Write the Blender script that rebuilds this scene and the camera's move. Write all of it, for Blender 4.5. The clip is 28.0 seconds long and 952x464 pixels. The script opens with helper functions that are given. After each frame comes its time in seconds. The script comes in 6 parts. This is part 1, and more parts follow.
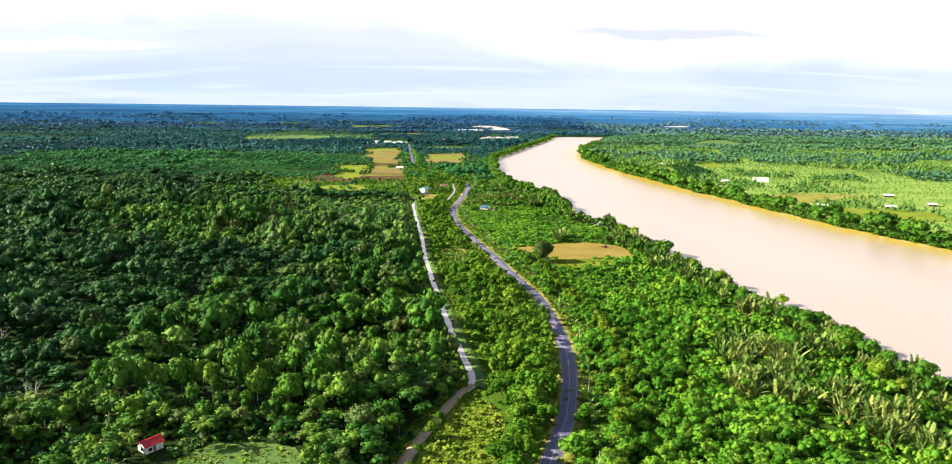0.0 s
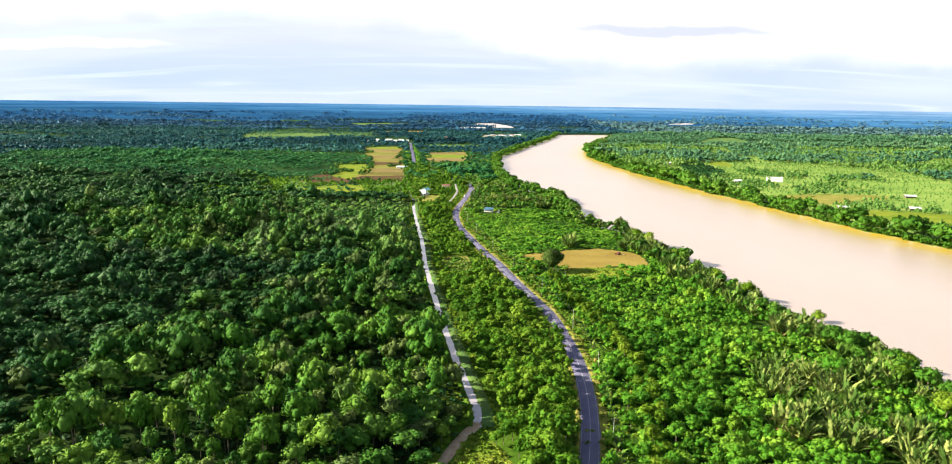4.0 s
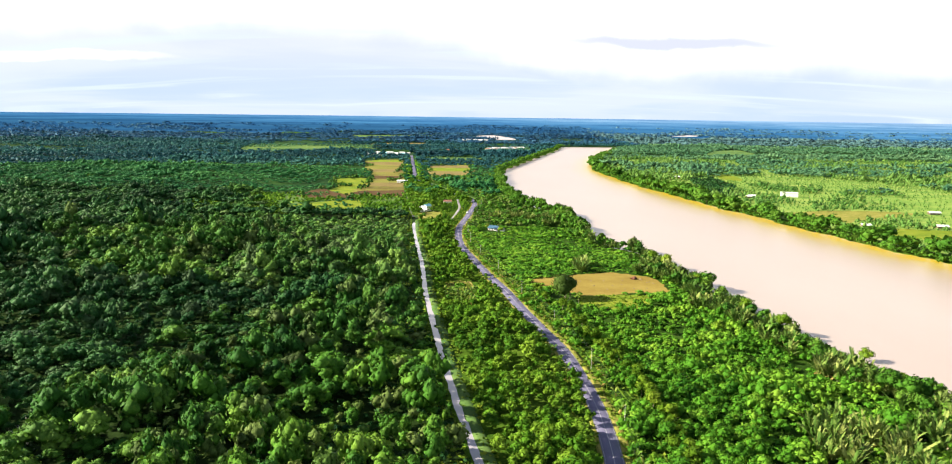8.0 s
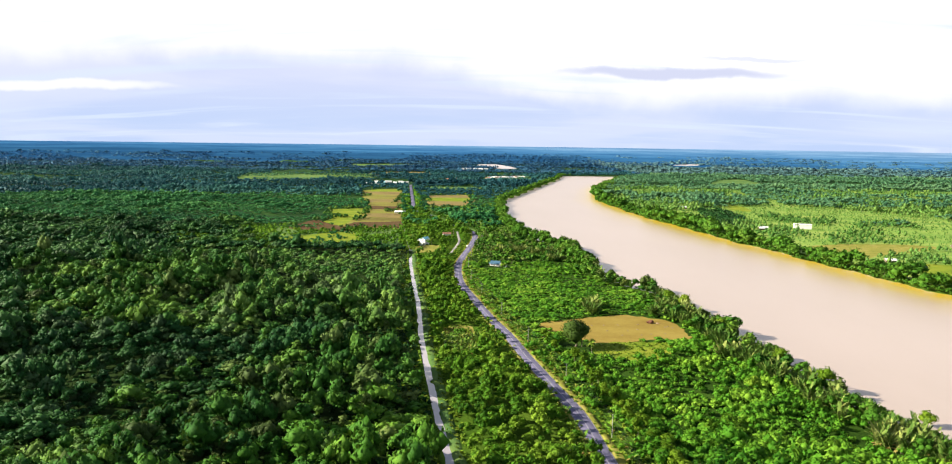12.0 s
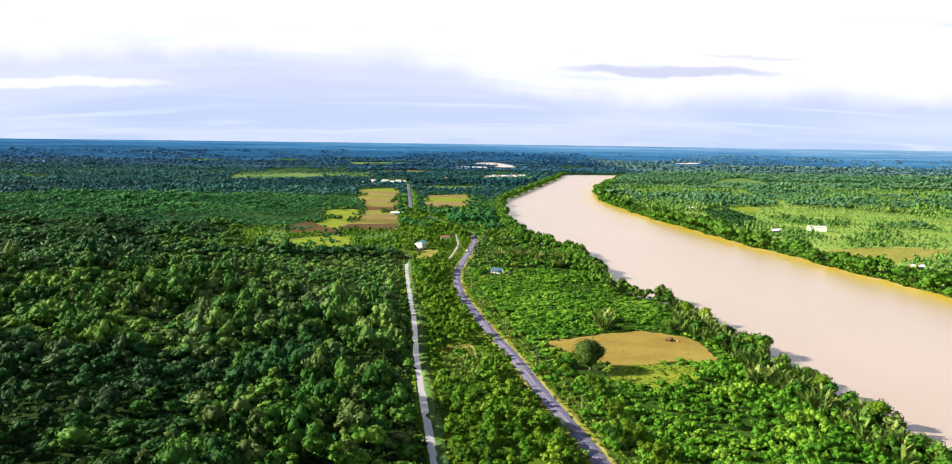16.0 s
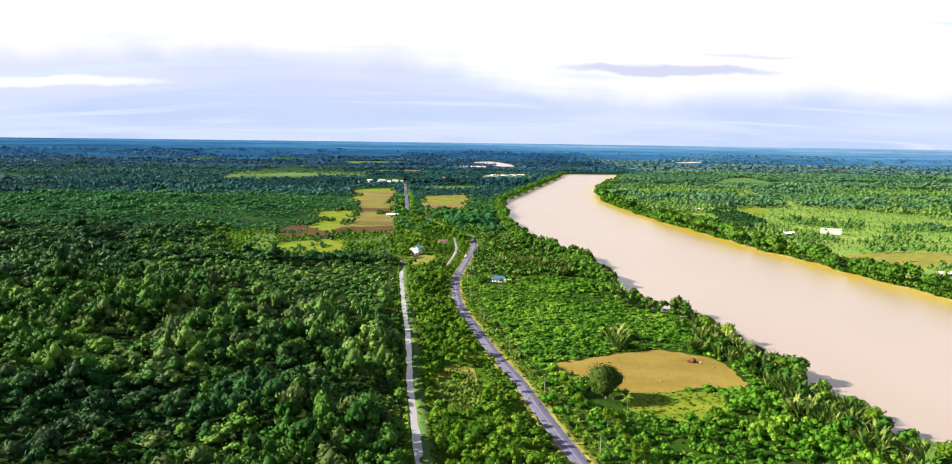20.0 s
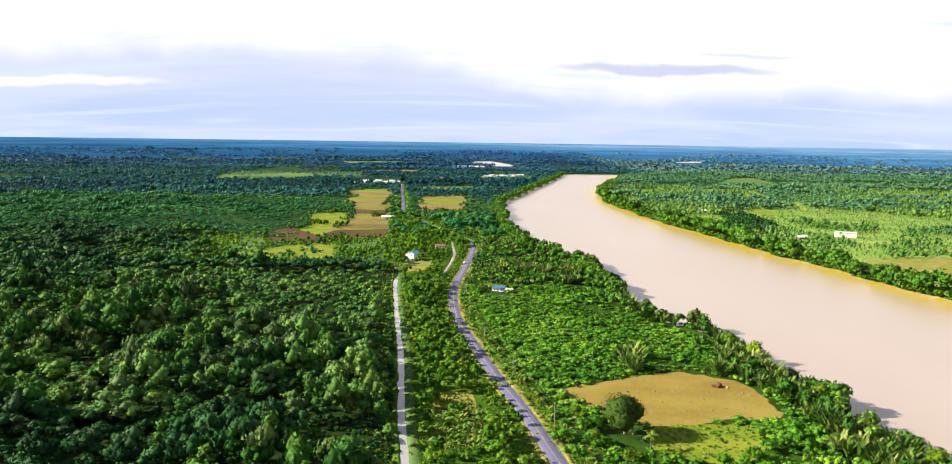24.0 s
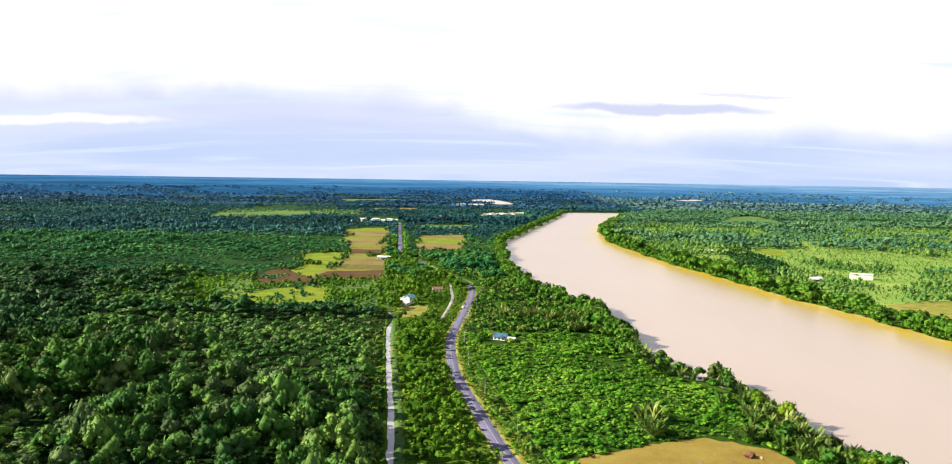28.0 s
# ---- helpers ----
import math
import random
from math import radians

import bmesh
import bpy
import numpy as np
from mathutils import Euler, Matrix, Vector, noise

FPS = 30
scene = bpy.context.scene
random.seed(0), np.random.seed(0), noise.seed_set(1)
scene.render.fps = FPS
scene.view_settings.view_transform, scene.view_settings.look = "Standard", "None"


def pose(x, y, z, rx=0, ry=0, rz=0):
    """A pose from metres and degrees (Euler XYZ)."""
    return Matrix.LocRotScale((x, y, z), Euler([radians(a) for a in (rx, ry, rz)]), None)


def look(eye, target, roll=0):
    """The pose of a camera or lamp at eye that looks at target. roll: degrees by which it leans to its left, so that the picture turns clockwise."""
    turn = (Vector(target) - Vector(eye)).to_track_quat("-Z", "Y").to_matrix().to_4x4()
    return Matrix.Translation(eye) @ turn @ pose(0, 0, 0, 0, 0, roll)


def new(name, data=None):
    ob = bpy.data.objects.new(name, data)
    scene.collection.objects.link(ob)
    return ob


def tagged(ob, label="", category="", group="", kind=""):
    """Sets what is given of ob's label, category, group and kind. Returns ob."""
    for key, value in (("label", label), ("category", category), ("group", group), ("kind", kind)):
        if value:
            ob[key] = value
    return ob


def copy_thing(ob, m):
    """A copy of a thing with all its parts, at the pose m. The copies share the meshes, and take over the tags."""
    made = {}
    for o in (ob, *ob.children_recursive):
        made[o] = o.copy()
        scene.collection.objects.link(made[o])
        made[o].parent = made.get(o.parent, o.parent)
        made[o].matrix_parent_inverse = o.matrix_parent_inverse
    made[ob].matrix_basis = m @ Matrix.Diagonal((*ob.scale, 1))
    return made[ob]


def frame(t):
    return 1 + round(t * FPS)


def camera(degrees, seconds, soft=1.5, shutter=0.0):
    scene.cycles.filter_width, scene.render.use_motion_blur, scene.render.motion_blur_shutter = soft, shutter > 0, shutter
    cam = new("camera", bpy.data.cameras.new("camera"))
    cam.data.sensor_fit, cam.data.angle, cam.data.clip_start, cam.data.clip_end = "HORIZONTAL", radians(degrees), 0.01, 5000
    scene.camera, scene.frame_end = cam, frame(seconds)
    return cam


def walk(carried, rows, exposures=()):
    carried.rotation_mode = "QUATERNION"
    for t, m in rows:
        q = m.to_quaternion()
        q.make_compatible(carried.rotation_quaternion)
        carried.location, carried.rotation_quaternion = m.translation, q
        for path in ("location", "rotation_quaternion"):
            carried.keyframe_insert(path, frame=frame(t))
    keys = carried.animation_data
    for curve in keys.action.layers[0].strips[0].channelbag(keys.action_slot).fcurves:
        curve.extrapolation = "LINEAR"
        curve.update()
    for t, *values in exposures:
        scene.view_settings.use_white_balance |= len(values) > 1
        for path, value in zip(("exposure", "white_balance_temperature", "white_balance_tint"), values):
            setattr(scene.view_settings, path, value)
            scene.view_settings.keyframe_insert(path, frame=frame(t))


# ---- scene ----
cam = camera(68.0, 28.0, soft=1.1)
PATH = [
    (0, (0.10, -0.01, 120.04), (0.11, 98.39, 102.26), 0.77),
    (1, (-0.23, 10.02, 119.77), (-0.30, 108.41, 101.92), 0.76),
    (2, (-0.60, 20.13, 119.58), (-0.73, 118.51, 101.64), 0.74),
    (3, (-1.06, 30.41, 119.50), (-1.29, 128.77, 101.44), 0.74),
    (3.5, (-1.31, 35.65, 119.53), (-1.58, 134.00, 101.44), 0.73),
    (5.5, (-2.34, 56.92, 119.78), (-2.74, 155.22, 101.45), 0.73),
    (6, (-2.63, 62.30, 119.85), (-3.06, 160.60, 101.45), 0.73),
    (7, (-3.27, 73.21, 119.97), (-3.76, 171.49, 101.50), 0.74),
    (7.4, (-3.50, 77.60, 120.01), (-4.01, 175.87, 101.50), 0.74),
    (7.5, (-3.55, 78.70, 120.01), (-4.07, 176.96, 101.47), 0.74),
    (7.6, (-3.60, 79.80, 120.02), (-4.13, 178.20, 102.20), 0.74),
    (7.7, (-3.65, 80.91, 120.02), (-4.19, 179.53, 103.50), 0.74),
    (8, (-3.80, 84.22, 120.04), (-4.36, 182.85, 103.51), 0.74),
    (8.5, (-3.99, 89.78, 120.04), (-4.57, 188.40, 103.52), 0.75),
    (8.7, (-4.06, 92.00, 120.04), (-4.65, 190.62, 103.49), 0.75),
    (8.8, (-4.10, 93.11, 120.05), (-4.70, 191.80, 103.93), 0.75),
    (8.9, (-4.14, 94.22, 120.05), (-4.74, 193.19, 105.74), 0.75),
    (9, (-4.18, 95.33, 120.05), (-4.78, 194.56, 107.64), 0.75),
    (9.1, (-4.21, 96.45, 120.05), (-4.82, 195.68, 107.64), 0.75),
    (10, (-4.49, 106.51, 120.03), (-5.11, 205.73, 107.58), 0.76),
    (11, (-4.83, 117.76, 120.01), (-5.46, 216.97, 107.50), 0.77),
    (12, (-5.15, 129.09, 120.04), (-5.73, 228.30, 107.46), 0.77),
    (12.5, (-5.37, 134.80, 120.08), (-5.93, 234.00, 107.47), 0.78),
    (14.5, (-6.41, 157.73, 120.35), (-6.86, 256.91, 107.60), 0.78),
    (15, (-6.68, 163.45, 120.43), (-7.11, 262.63, 107.64), 0.78),
    (16, (-7.25, 174.85, 120.61), (-7.61, 274.02, 107.75), 0.78),
    (17, (-7.74, 186.14, 120.74), (-8.03, 285.31, 107.88), 0.78),
    (18, (-8.14, 197.27, 120.74), (-8.34, 296.43, 107.77), 0.78),
    (19, (-8.48, 208.28, 120.71), (-8.62, 307.42, 107.69), 0.78),
    (20, (-8.80, 219.13, 120.62), (-8.90, 318.28, 107.60), 0.78),
    (21, (-9.06, 229.79, 120.46), (-9.08, 328.93, 107.42), 0.78),
    (21.5, (-9.18, 235.03, 120.40), (-9.17, 334.17, 107.31), 0.79),
    (23.5, (-9.69, 255.68, 120.15), (-9.56, 354.83, 107.10), 0.79),
    (24, (-9.79, 260.72, 120.09), (-9.64, 359.86, 107.02), 0.79),
    (25, (-9.93, 270.55, 119.99), (-9.71, 369.70, 106.95), 0.80),
    (26, (-10.05, 280.21, 119.88), (-9.81, 379.36, 106.87), 0.81),
    (27, (-10.11, 289.70, 119.78), (-9.87, 388.86, 106.80), 0.82),
    (27.5, (-10.07, 294.39, 119.74), (-9.85, 393.55, 106.86), 0.83),
    (27.6, (-10.06, 295.31, 119.73), (-9.84, 394.50, 107.00), 0.83),
    (27.8, (-10.02, 297.17, 119.72), (-9.82, 396.37, 107.14), 0.84),
    (27.9, (-10.00, 298.09, 119.71), (-9.80, 397.56, 109.37), 0.84),
    (28, (-9.98, 299.02, 119.70), (-9.79, 398.72, 111.93), 0.84),
]

EXPOSURES = [(0, 1.79), (8, 1.77), (9.0, 1.79), (9.7, 1.55), (28, 1.55)]
walk(cam, [(t, look(eye, target, roll)) for t, eye, target, roll in PATH], EXPOSURES)

# ---------------------------------------------------------------- light
SUN_ELEVATION, SUN_AZIMUTH = 27.0, -88.0   # azimuth clockwise from +y
SKY_STRENGTH, SUN_STRENGTH = 0.050, 5.0
CLOUD_LIGHT = 0.765


def make_world():
    world = bpy.data.worlds.new("world")
    scene.world = world
    world.use_nodes = True
    nt = world.node_tree
    nt.nodes.clear()
    n, l = nt.nodes.new, nt.links.new
    out, bg = n("ShaderNodeOutputWorld"), n("ShaderNodeBackground")
    bg.inputs["Strength"].default_value = SKY_STRENGTH
    sky = n("ShaderNodeTexSky")
    sky.sky_type, sky.sun_disc = "NISHITA", False
    sky.sun_elevation, sky.sun_rotation = radians(SUN_ELEVATION), radians(SUN_AZIMUTH)
    sky.altitude, sky.dust_density, sky.air_density = 0, 1.2, 1.0
    # a layer of streaky cloud, as a flat sheet high above the ground
    tc, sep = n("ShaderNodeTexCoord"), n("ShaderNodeSeparateXYZ")
    l(tc.outputs["Generated"], sep.inputs[0])

    def math_node(op, a, b):
        m = n("ShaderNodeMath")
        m.operation = op
        for i, v in enumerate((a, b)):
            if isinstance(v, (int, float)):
                m.inputs[i].default_value = v
            else:
                l(v, m.inputs[i])
        return m.outputs[0]

    height = math_node("ADD", math_node("MAXIMUM", sep.outputs[2], 0.0), 0.12)
    px, py = math_node("DIVIDE", sep.outputs[0], height), math_node("DIVIDE", sep.outputs[1], height)
    comb = n("ShaderNodeCombineXYZ")
    l(px, comb.inputs[0]), l(py, comb.inputs[1])

    def clouds(scale, offset, lo, hi, detail=6.0):
        mp = n("ShaderNodeMapping")
        mp.inputs["Scale"].default_value = scale
        mp.inputs["Location"].default_value = offset
        l(comb.outputs[0], mp.inputs[0])
        tex = n("ShaderNodeTexNoise")
        tex.inputs["Scale"].default_value, tex.inputs["Detail"].default_value = 1.0, detail
        tex.inputs["Distortion"].default_value = 0.6
        l(mp.outputs[0], tex.inputs["Vector"])
        ramp = n("ShaderNodeMapRange")
        ramp.interpolation_type = "SMOOTHSTEP"
        ramp.inputs["From Min"].default_value, ramp.inputs["From Max"].default_value = lo, hi
        l(tex.outputs[0], ramp.inputs[0])
        return ramp.outputs[0]

    white = clouds((0.40, 0.55, 1), (3.1, 0.4, 0), 0.36, 0.62)

    def span(lo, hi):
        node = n("ShaderNodeMapRange")
        node.interpolation_type = "SMOOTHSTEP"
        node.inputs["From Min"].default_value, node.inputs["From Max"].default_value = lo, hi
        l(sep.outputs[2], node.inputs[0])
        return node.outputs[0]

    def mix(fac, a, b):
        node = n("ShaderNodeMix")
        node.data_type = "RGBA"
        for i, v in ((0, fac), (6, a), (7, b)):
            if isinstance(v, bpy.types.NodeSocket):
                l(v, node.inputs[i])
            else:
                node.inputs[i].default_value = (*(c * CLOUD_LIGHT for c in v), 1)
        return node.outputs[2]

    # one long lavender streak to the north-north-east and a pale one to the north-west
    ahead = math_node("MAXIMUM", sep.outputs[1], 0.05)
    side, up = math_node("DIVIDE", sep.outputs[0], ahead), math_node("DIVIDE", sep.outputs[2], ahead)
    ragged = n("ShaderNodeTexNoise")
    ragged.inputs["Scale"].default_value, ragged.inputs["Detail"].default_value = 14.0, 5.0
    l(tc.outputs["Generated"], ragged.inputs["Vector"])
    shift = math_node("MULTIPLY", math_node("SUBTRACT", ragged.outputs[0], 0.5), 0.022)

    def bar(s0, sw, u0, uw):
        a = math_node("POWER", math_node("DIVIDE", math_node("SUBTRACT", side, s0), sw), 2.0)
        c = math_node("POWER", math_node("DIVIDE", math_node("SUBTRACT", math_node("ADD", up, shift), u0), uw), 2.0)
        node = n("ShaderNodeMapRange")
        node.interpolation_type = "SMOOTHSTEP"
        node.inputs["From Min"].default_value, node.inputs["From Max"].default_value = 1.1, 0.2
        l(math_node("ADD", a, c), node.inputs[0])
        return node.outputs[0]

    # the lavender layer reaches higher to the north-west
    west = n("ShaderNodeMapRange")
    west.interpolation_type = "SMOOTHSTEP"
    for socket, value in zip(("From Min", "From Max", "To Min", "To Max"), (0.12, -0.15, 0.062, 0.112)):
        west.inputs[socket].default_value = value
    l(side, west.inputs[0])
    over = math_node("SUBTRACT", math_node("ADD", up, math_node("MULTIPLY", shift, 2.2)), west.outputs[0])
    lift = n("ShaderNodeMapRange")
    lift.interpolation_type = "SMOOTHSTEP"
    lift.inputs["From Min"].default_value, lift.inputs["From Max"].default_value = -0.018, 0.030
    l(over, lift.inputs[0])
    low = mix(span(0.0, 0.10), (5.0, 6.2, 8.8), (6.3, 6.8, 8.9))
    low = mix(math_node("MULTIPLY", white, 0.45), low, (8.0, 8.2, 9.4))
    cloud = mix(lift.outputs[0], low, (9.8, 9.8, 10.0))
    # thin grey-blue wisps on the white
    wisp = clouds((0.55, 2.6, 1), (2.3, 5.1, 1), 0.52, 0.74, 8.0)
    cloud = mix(math_node("MULTIPLY", wisp, 0.75), cloud, (6.9, 7.8, 9.3))
    cloud = mix(math_node("MULTIPLY", bar(0.262, 0.185, 0.099, 0.0085), 0.75), cloud, (5.2, 5.6, 7.9))
    cloud = mix(math_node("MULTIPLY", bar(0.375, 0.09, 0.119, 0.0035), 0.55), cloud, (6.2, 6.6, 8.4))
    cloud = mix(math_node("MULTIPLY", bar(-0.60, 0.19, 0.073, 0.0085), 0.8), cloud, (9.6, 9.6, 9.8))
    cover = math_node("SUBTRACT", 1.0, math_node("MULTIPLY", span(0.25, 0.50), 0.88))
    l(mix(cover, sky.outputs[0], cloud), bg.inputs[0]), l(bg.outputs[0], out.inputs[0])


make_world()
lamp = bpy.data.lights.new("sun", "SUN")
lamp.energy, lamp.angle, lamp.color = SUN_STRENGTH, radians(0.53), (1.0, 0.91, 0.72)
sun = new("sun", lamp)
_az, _el = radians(SUN_AZIMUTH), radians(SUN_ELEVATION)
sun.matrix_world = look((0, 0, 0), (-math.sin(_az) * math.cos(_el), -math.cos(_az) * math.cos(_el), -math.sin(_el)))

# ---------------------------------------------------------------- materials


class Nodes:
    """A short way to write node materials."""

    def __init__(self, name):
        self.mat = bpy.data.materials.new(name)
        self.mat.use_nodes = True
        self.nt = self.mat.node_tree
        self.nt.nodes.clear()
        self.out = self.nt.nodes.new("ShaderNodeOutputMaterial")

    def add(self, kind, **values):
        node = self.nt.nodes.new("ShaderNode" + kind)
        for key, value in values.items():
            self.put(node, key, value)
        return node

    def put(self, node, key, value):
        socket = node.inputs[int(key[1:]) if key[0] == "i" and key[1:].isdigit() else key.replace("_", " ")]
        if isinstance(value, bpy.types.NodeSocket):
            self.nt.links.new(value, socket)
        else:
            socket.default_value = value

    def where(self):
        return self.add("NewGeometry").outputs["Position"]

    def noise(self, scale, detail=4.0, vector=None, rough=0.55):
        return self.add("TexNoise", Scale=scale, Detail=detail, Roughness=rough, Vector=vector or self.where()).outputs[0]

    def ramp(self, fac, *stops):
        node = self.add("ValToRGB", Fac=fac)
        ramp = node.color_ramp
        while len(ramp.elements) < len(stops):
            ramp.elements.new(0.5)
        for element, (at, colour) in zip(ramp.elements, stops):
            element.position, element.color = at, (*colour, 1)
        return node.outputs[0]

    def mix(self, fac, a, b, blend="MIX"):
        node = self.nt.nodes.new("ShaderNodeMix")
        node.data_type, node.blend_type = "RGBA", blend
        for i, v in ((0, fac), (6, a), (7, b)):
            if isinstance(v, bpy.types.NodeSocket):
                self.nt.links.new(v, node.inputs[i])
            else:
                node.inputs[i].default_value = v if i == 0 else (*v, 1)
        return node.outputs[2]

    def maths(self, op, a, b=0.0):
        node = self.nt.nodes.new("ShaderNodeMath")
        node.operation = op
        for i, v in enumerate((a, b)):
            if isinstance(v, bpy.types.NodeSocket):
                self.nt.links.new(v, node.inputs[i])
            else:
                node.inputs[i].default_value = v
        return node.outputs[0]

    def bump(self, height, strength=0.4, distance=0.05):
        return self.add("Bump", Height=height, Strength=strength, Distance=distance).outputs[0]

    def finish(self, colour, rough=0.8, normal=None, metal=0.0, spec=0.3):
        bsdf = self.add("BsdfPrincipled", Base_Color=colour, Roughness=rough, Metallic=metal)
        bsdf.inputs["Specular IOR Level"].default_value = spec
        if normal is not None:
            self.put(bsdf, "Normal", normal)
        self.nt.links.new(bsdf.outputs[0], self.out.inputs[0])
        return self.mat


def leaf_material(name, dark, mid, light, stand=0.012, sheer=0.22, rough=0.6, grit=2.3, odd=None, along=1.0, slow_gain=1.3, each=0.58):
    """Foliage: a tint for each plant, a finer one for each spray of leaves, and slow change from stand to stand."""
    m = Nodes(name)
    tint = m.add("Attribute")
    tint.attribute_name = "tint"
    ob = m.add("ObjectInfo").outputs["Random"]
    plant = m.maths("FRACT", m.maths("ADD", tint.outputs["Fac"], ob))
    island = m.add("NewGeometry").outputs["Random Per Island"]
    drift = m.add("Mapping", Vector=m.where(), Scale=(along, 1.0, 1.0))
    slow = m.noise(stand, 3.0, drift.outputs[0])
    fac = m.maths("ADD", m.maths("MULTIPLY", plant, each), m.maths("MULTIPLY", island, each * 0.22))
    fac = m.maths("ADD", fac, m.maths("MULTIPLY", m.maths("SUBTRACT", slow, 0.5), slow_gain))
    fac = m.maths("ADD", fac, 0.49 - 0.61 * each)
    grain = m.noise(grit, 3.0, None, 0.7)
    fac = m.maths("ADD", fac, m.maths("MULTIPLY", m.maths("SUBTRACT", grain, 0.47), 1.0))
    colour = m.ramp(fac, (0.0, dark), (0.5, mid), (1.0, light))
    if odd:
        # now and then another species, paler and greyer
        kind = m.maths("FRACT", m.maths("MULTIPLY", plant, 13.7))
        other = m.ramp(fac, (0.0, tuple(c * 0.35 for c in odd)), (0.9, odd))
        colour = m.mix(m.ramp(kind, (0.76, (0, 0, 0)), (0.84, (0.8, 0.8, 0.8))), colour, other)
    bsdf = m.add("BsdfPrincipled", Base_Color=colour, Roughness=rough, Normal=m.bump(grain, 0.6, 0.8 / grit))
    bsdf.inputs["Specular IOR Level"].default_value = 0.06
    trans = m.add("BsdfTranslucent", Color=m.mix(0.5, colour, light))
    shader = m.add("MixShader", Fac=sheer * 0.6)
    m.nt.links.new(bsdf.outputs[0], shader.inputs[1])
    m.nt.links.new(trans.outputs[0], shader.inputs[2])
    m.nt.links.new(shader.outputs[0], m.out.inputs[0])
    return m.mat


M = {}
M["forest"] = leaf_material("forest_leaf", (0.008, 0.042, 0.008), (0.031, 0.108, 0.014), (0.110, 0.212, 0.030), 0.012, 0.14, odd=(0.11, 0.165, 0.045), slow_gain=1.8)
M["edge"] = leaf_material("forest_edge_leaf", (0.015, 0.064, 0.008), (0.050, 0.147, 0.014), (0.155, 0.265, 0.032), 0.012, 0.14, odd=(0.15, 0.20, 0.055), slow_gain=1.6)
M["mixed"] = leaf_material("mixed_forest_leaf", (0.009, 0.046, 0.011), (0.043, 0.128, 0.021), (0.142, 0.244, 0.046), 0.012, 0.16, odd=(0.095, 0.155, 0.055), slow_gain=1.5)
# a darker forest leaf; on undergrowth it paints in the shade of gaps
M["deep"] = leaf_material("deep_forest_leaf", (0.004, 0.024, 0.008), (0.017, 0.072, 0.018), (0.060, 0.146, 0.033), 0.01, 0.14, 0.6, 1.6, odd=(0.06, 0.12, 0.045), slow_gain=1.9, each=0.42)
# northern leaf, its green blued a little for the haze of distance
M["north"] = leaf_material("northern_wood_leaf", (0.006, 0.052, 0.021), (0.024, 0.128, 0.040), (0.085, 0.240, 0.064), 0.006, 0.32, 0.6, 1.0, along=0.5, slow_gain=2.0, each=0.35)
M["young"] = leaf_material("young_leaf", (0.016, 0.062, 0.005), (0.062, 0.170, 0.010), (0.175, 0.285, 0.025), 0.02, 0.42)
M["shrub"] = leaf_material("shrub_leaf", (0.016, 0.080, 0.006), (0.076, 0.228, 0.016), (0.215, 0.370, 0.036), 0.02, 0.48)
# distance haze is mixed into this leaf as blue
M["far"] = leaf_material("hazed_wood_leaf", (0.005, 0.034, 0.048), (0.015, 0.074, 0.092), (0.048, 0.155, 0.125), 0.004, 0.30, 0.6, 0.25, along=0.3, slow_gain=2.2, each=0.22)
M["plain_leaf"] = leaf_material("grassland_bush_leaf", (0.055, 0.155, 0.032), (0.120, 0.255, 0.054), (0.235, 0.345, 0.085), 0.006, 0.5, along=0.5, slow_gain=1.9, each=0.35)
# far-bank leaf, paled and blued to carry haze
M["far_east"] = leaf_material("hazed_far_bank_leaf", (0.028, 0.098, 0.056), (0.072, 0.186, 0.090), (0.165, 0.290, 0.130), 0.004, 0.42, 0.6, 0.25, along=0.3, slow_gain=2.0, each=0.25)
# farthest leaves, west and east: haze blue put into the colour
M["distant"] = leaf_material("hazed_wood_leaf", (0.006, 0.036, 0.085), (0.018, 0.078, 0.160), (0.055, 0.160, 0.250), 0.003, 0.30, 0.6, 0.08, along=0.22, slow_gain=2.2, each=0.15)
M["distant_east"] = leaf_material("hazed_east_leaf", (0.034, 0.090, 0.105), (0.074, 0.165, 0.180), (0.155, 0.265, 0.245), 0.003, 0.16, 0.6, 0.08, along=0.22, slow_gain=2.2, each=0.15)
M["pale"] = leaf_material("pale_leaf", (0.040, 0.108, 0.006), (0.100, 0.190, 0.011), (0.200, 0.285, 0.026), 0.02, 0.5)
M["rain"] = leaf_material("rain_tree_leaf", (0.014, 0.036, 0.006), (0.046, 0.084, 0.014), (0.125, 0.165, 0.034), 0.03, 0.5)
M["bank"] = leaf_material("bank_leaf", (0.030, 0.098, 0.010), (0.060, 0.166, 0.015), (0.128, 0.238, 0.030), 0.03, 0.42)
M["palm"] = leaf_material("palm_frond", (0.022, 0.070, 0.010), (0.070, 0.135, 0.020), (0.27, 0.30, 0.085), 0.05, 0.12, 0.55)
M["coco"] = leaf_material("coconut_frond", (0.05, 0.11, 0.012), (0.12, 0.20, 0.02), (0.24, 0.30, 0.04), 0.05, 0.2, 0.45)
M["banana"] = leaf_material("banana_leaf", (0.043, 0.111, 0.010), (0.093, 0.196, 0.021), (0.221, 0.238, 0.043), 0.08, 0.25, 0.4)
M["dry"] = leaf_material("dry_leaf", (0.16, 0.10, 0.03), (0.28, 0.20, 0.06), (0.36, 0.32, 0.09), 0.08, 0.2)
M["grass"] = leaf_material("grass_blade", (0.060, 0.128, 0.010), (0.128, 0.221, 0.017), (0.255, 0.306, 0.038), 0.03, 0.25)


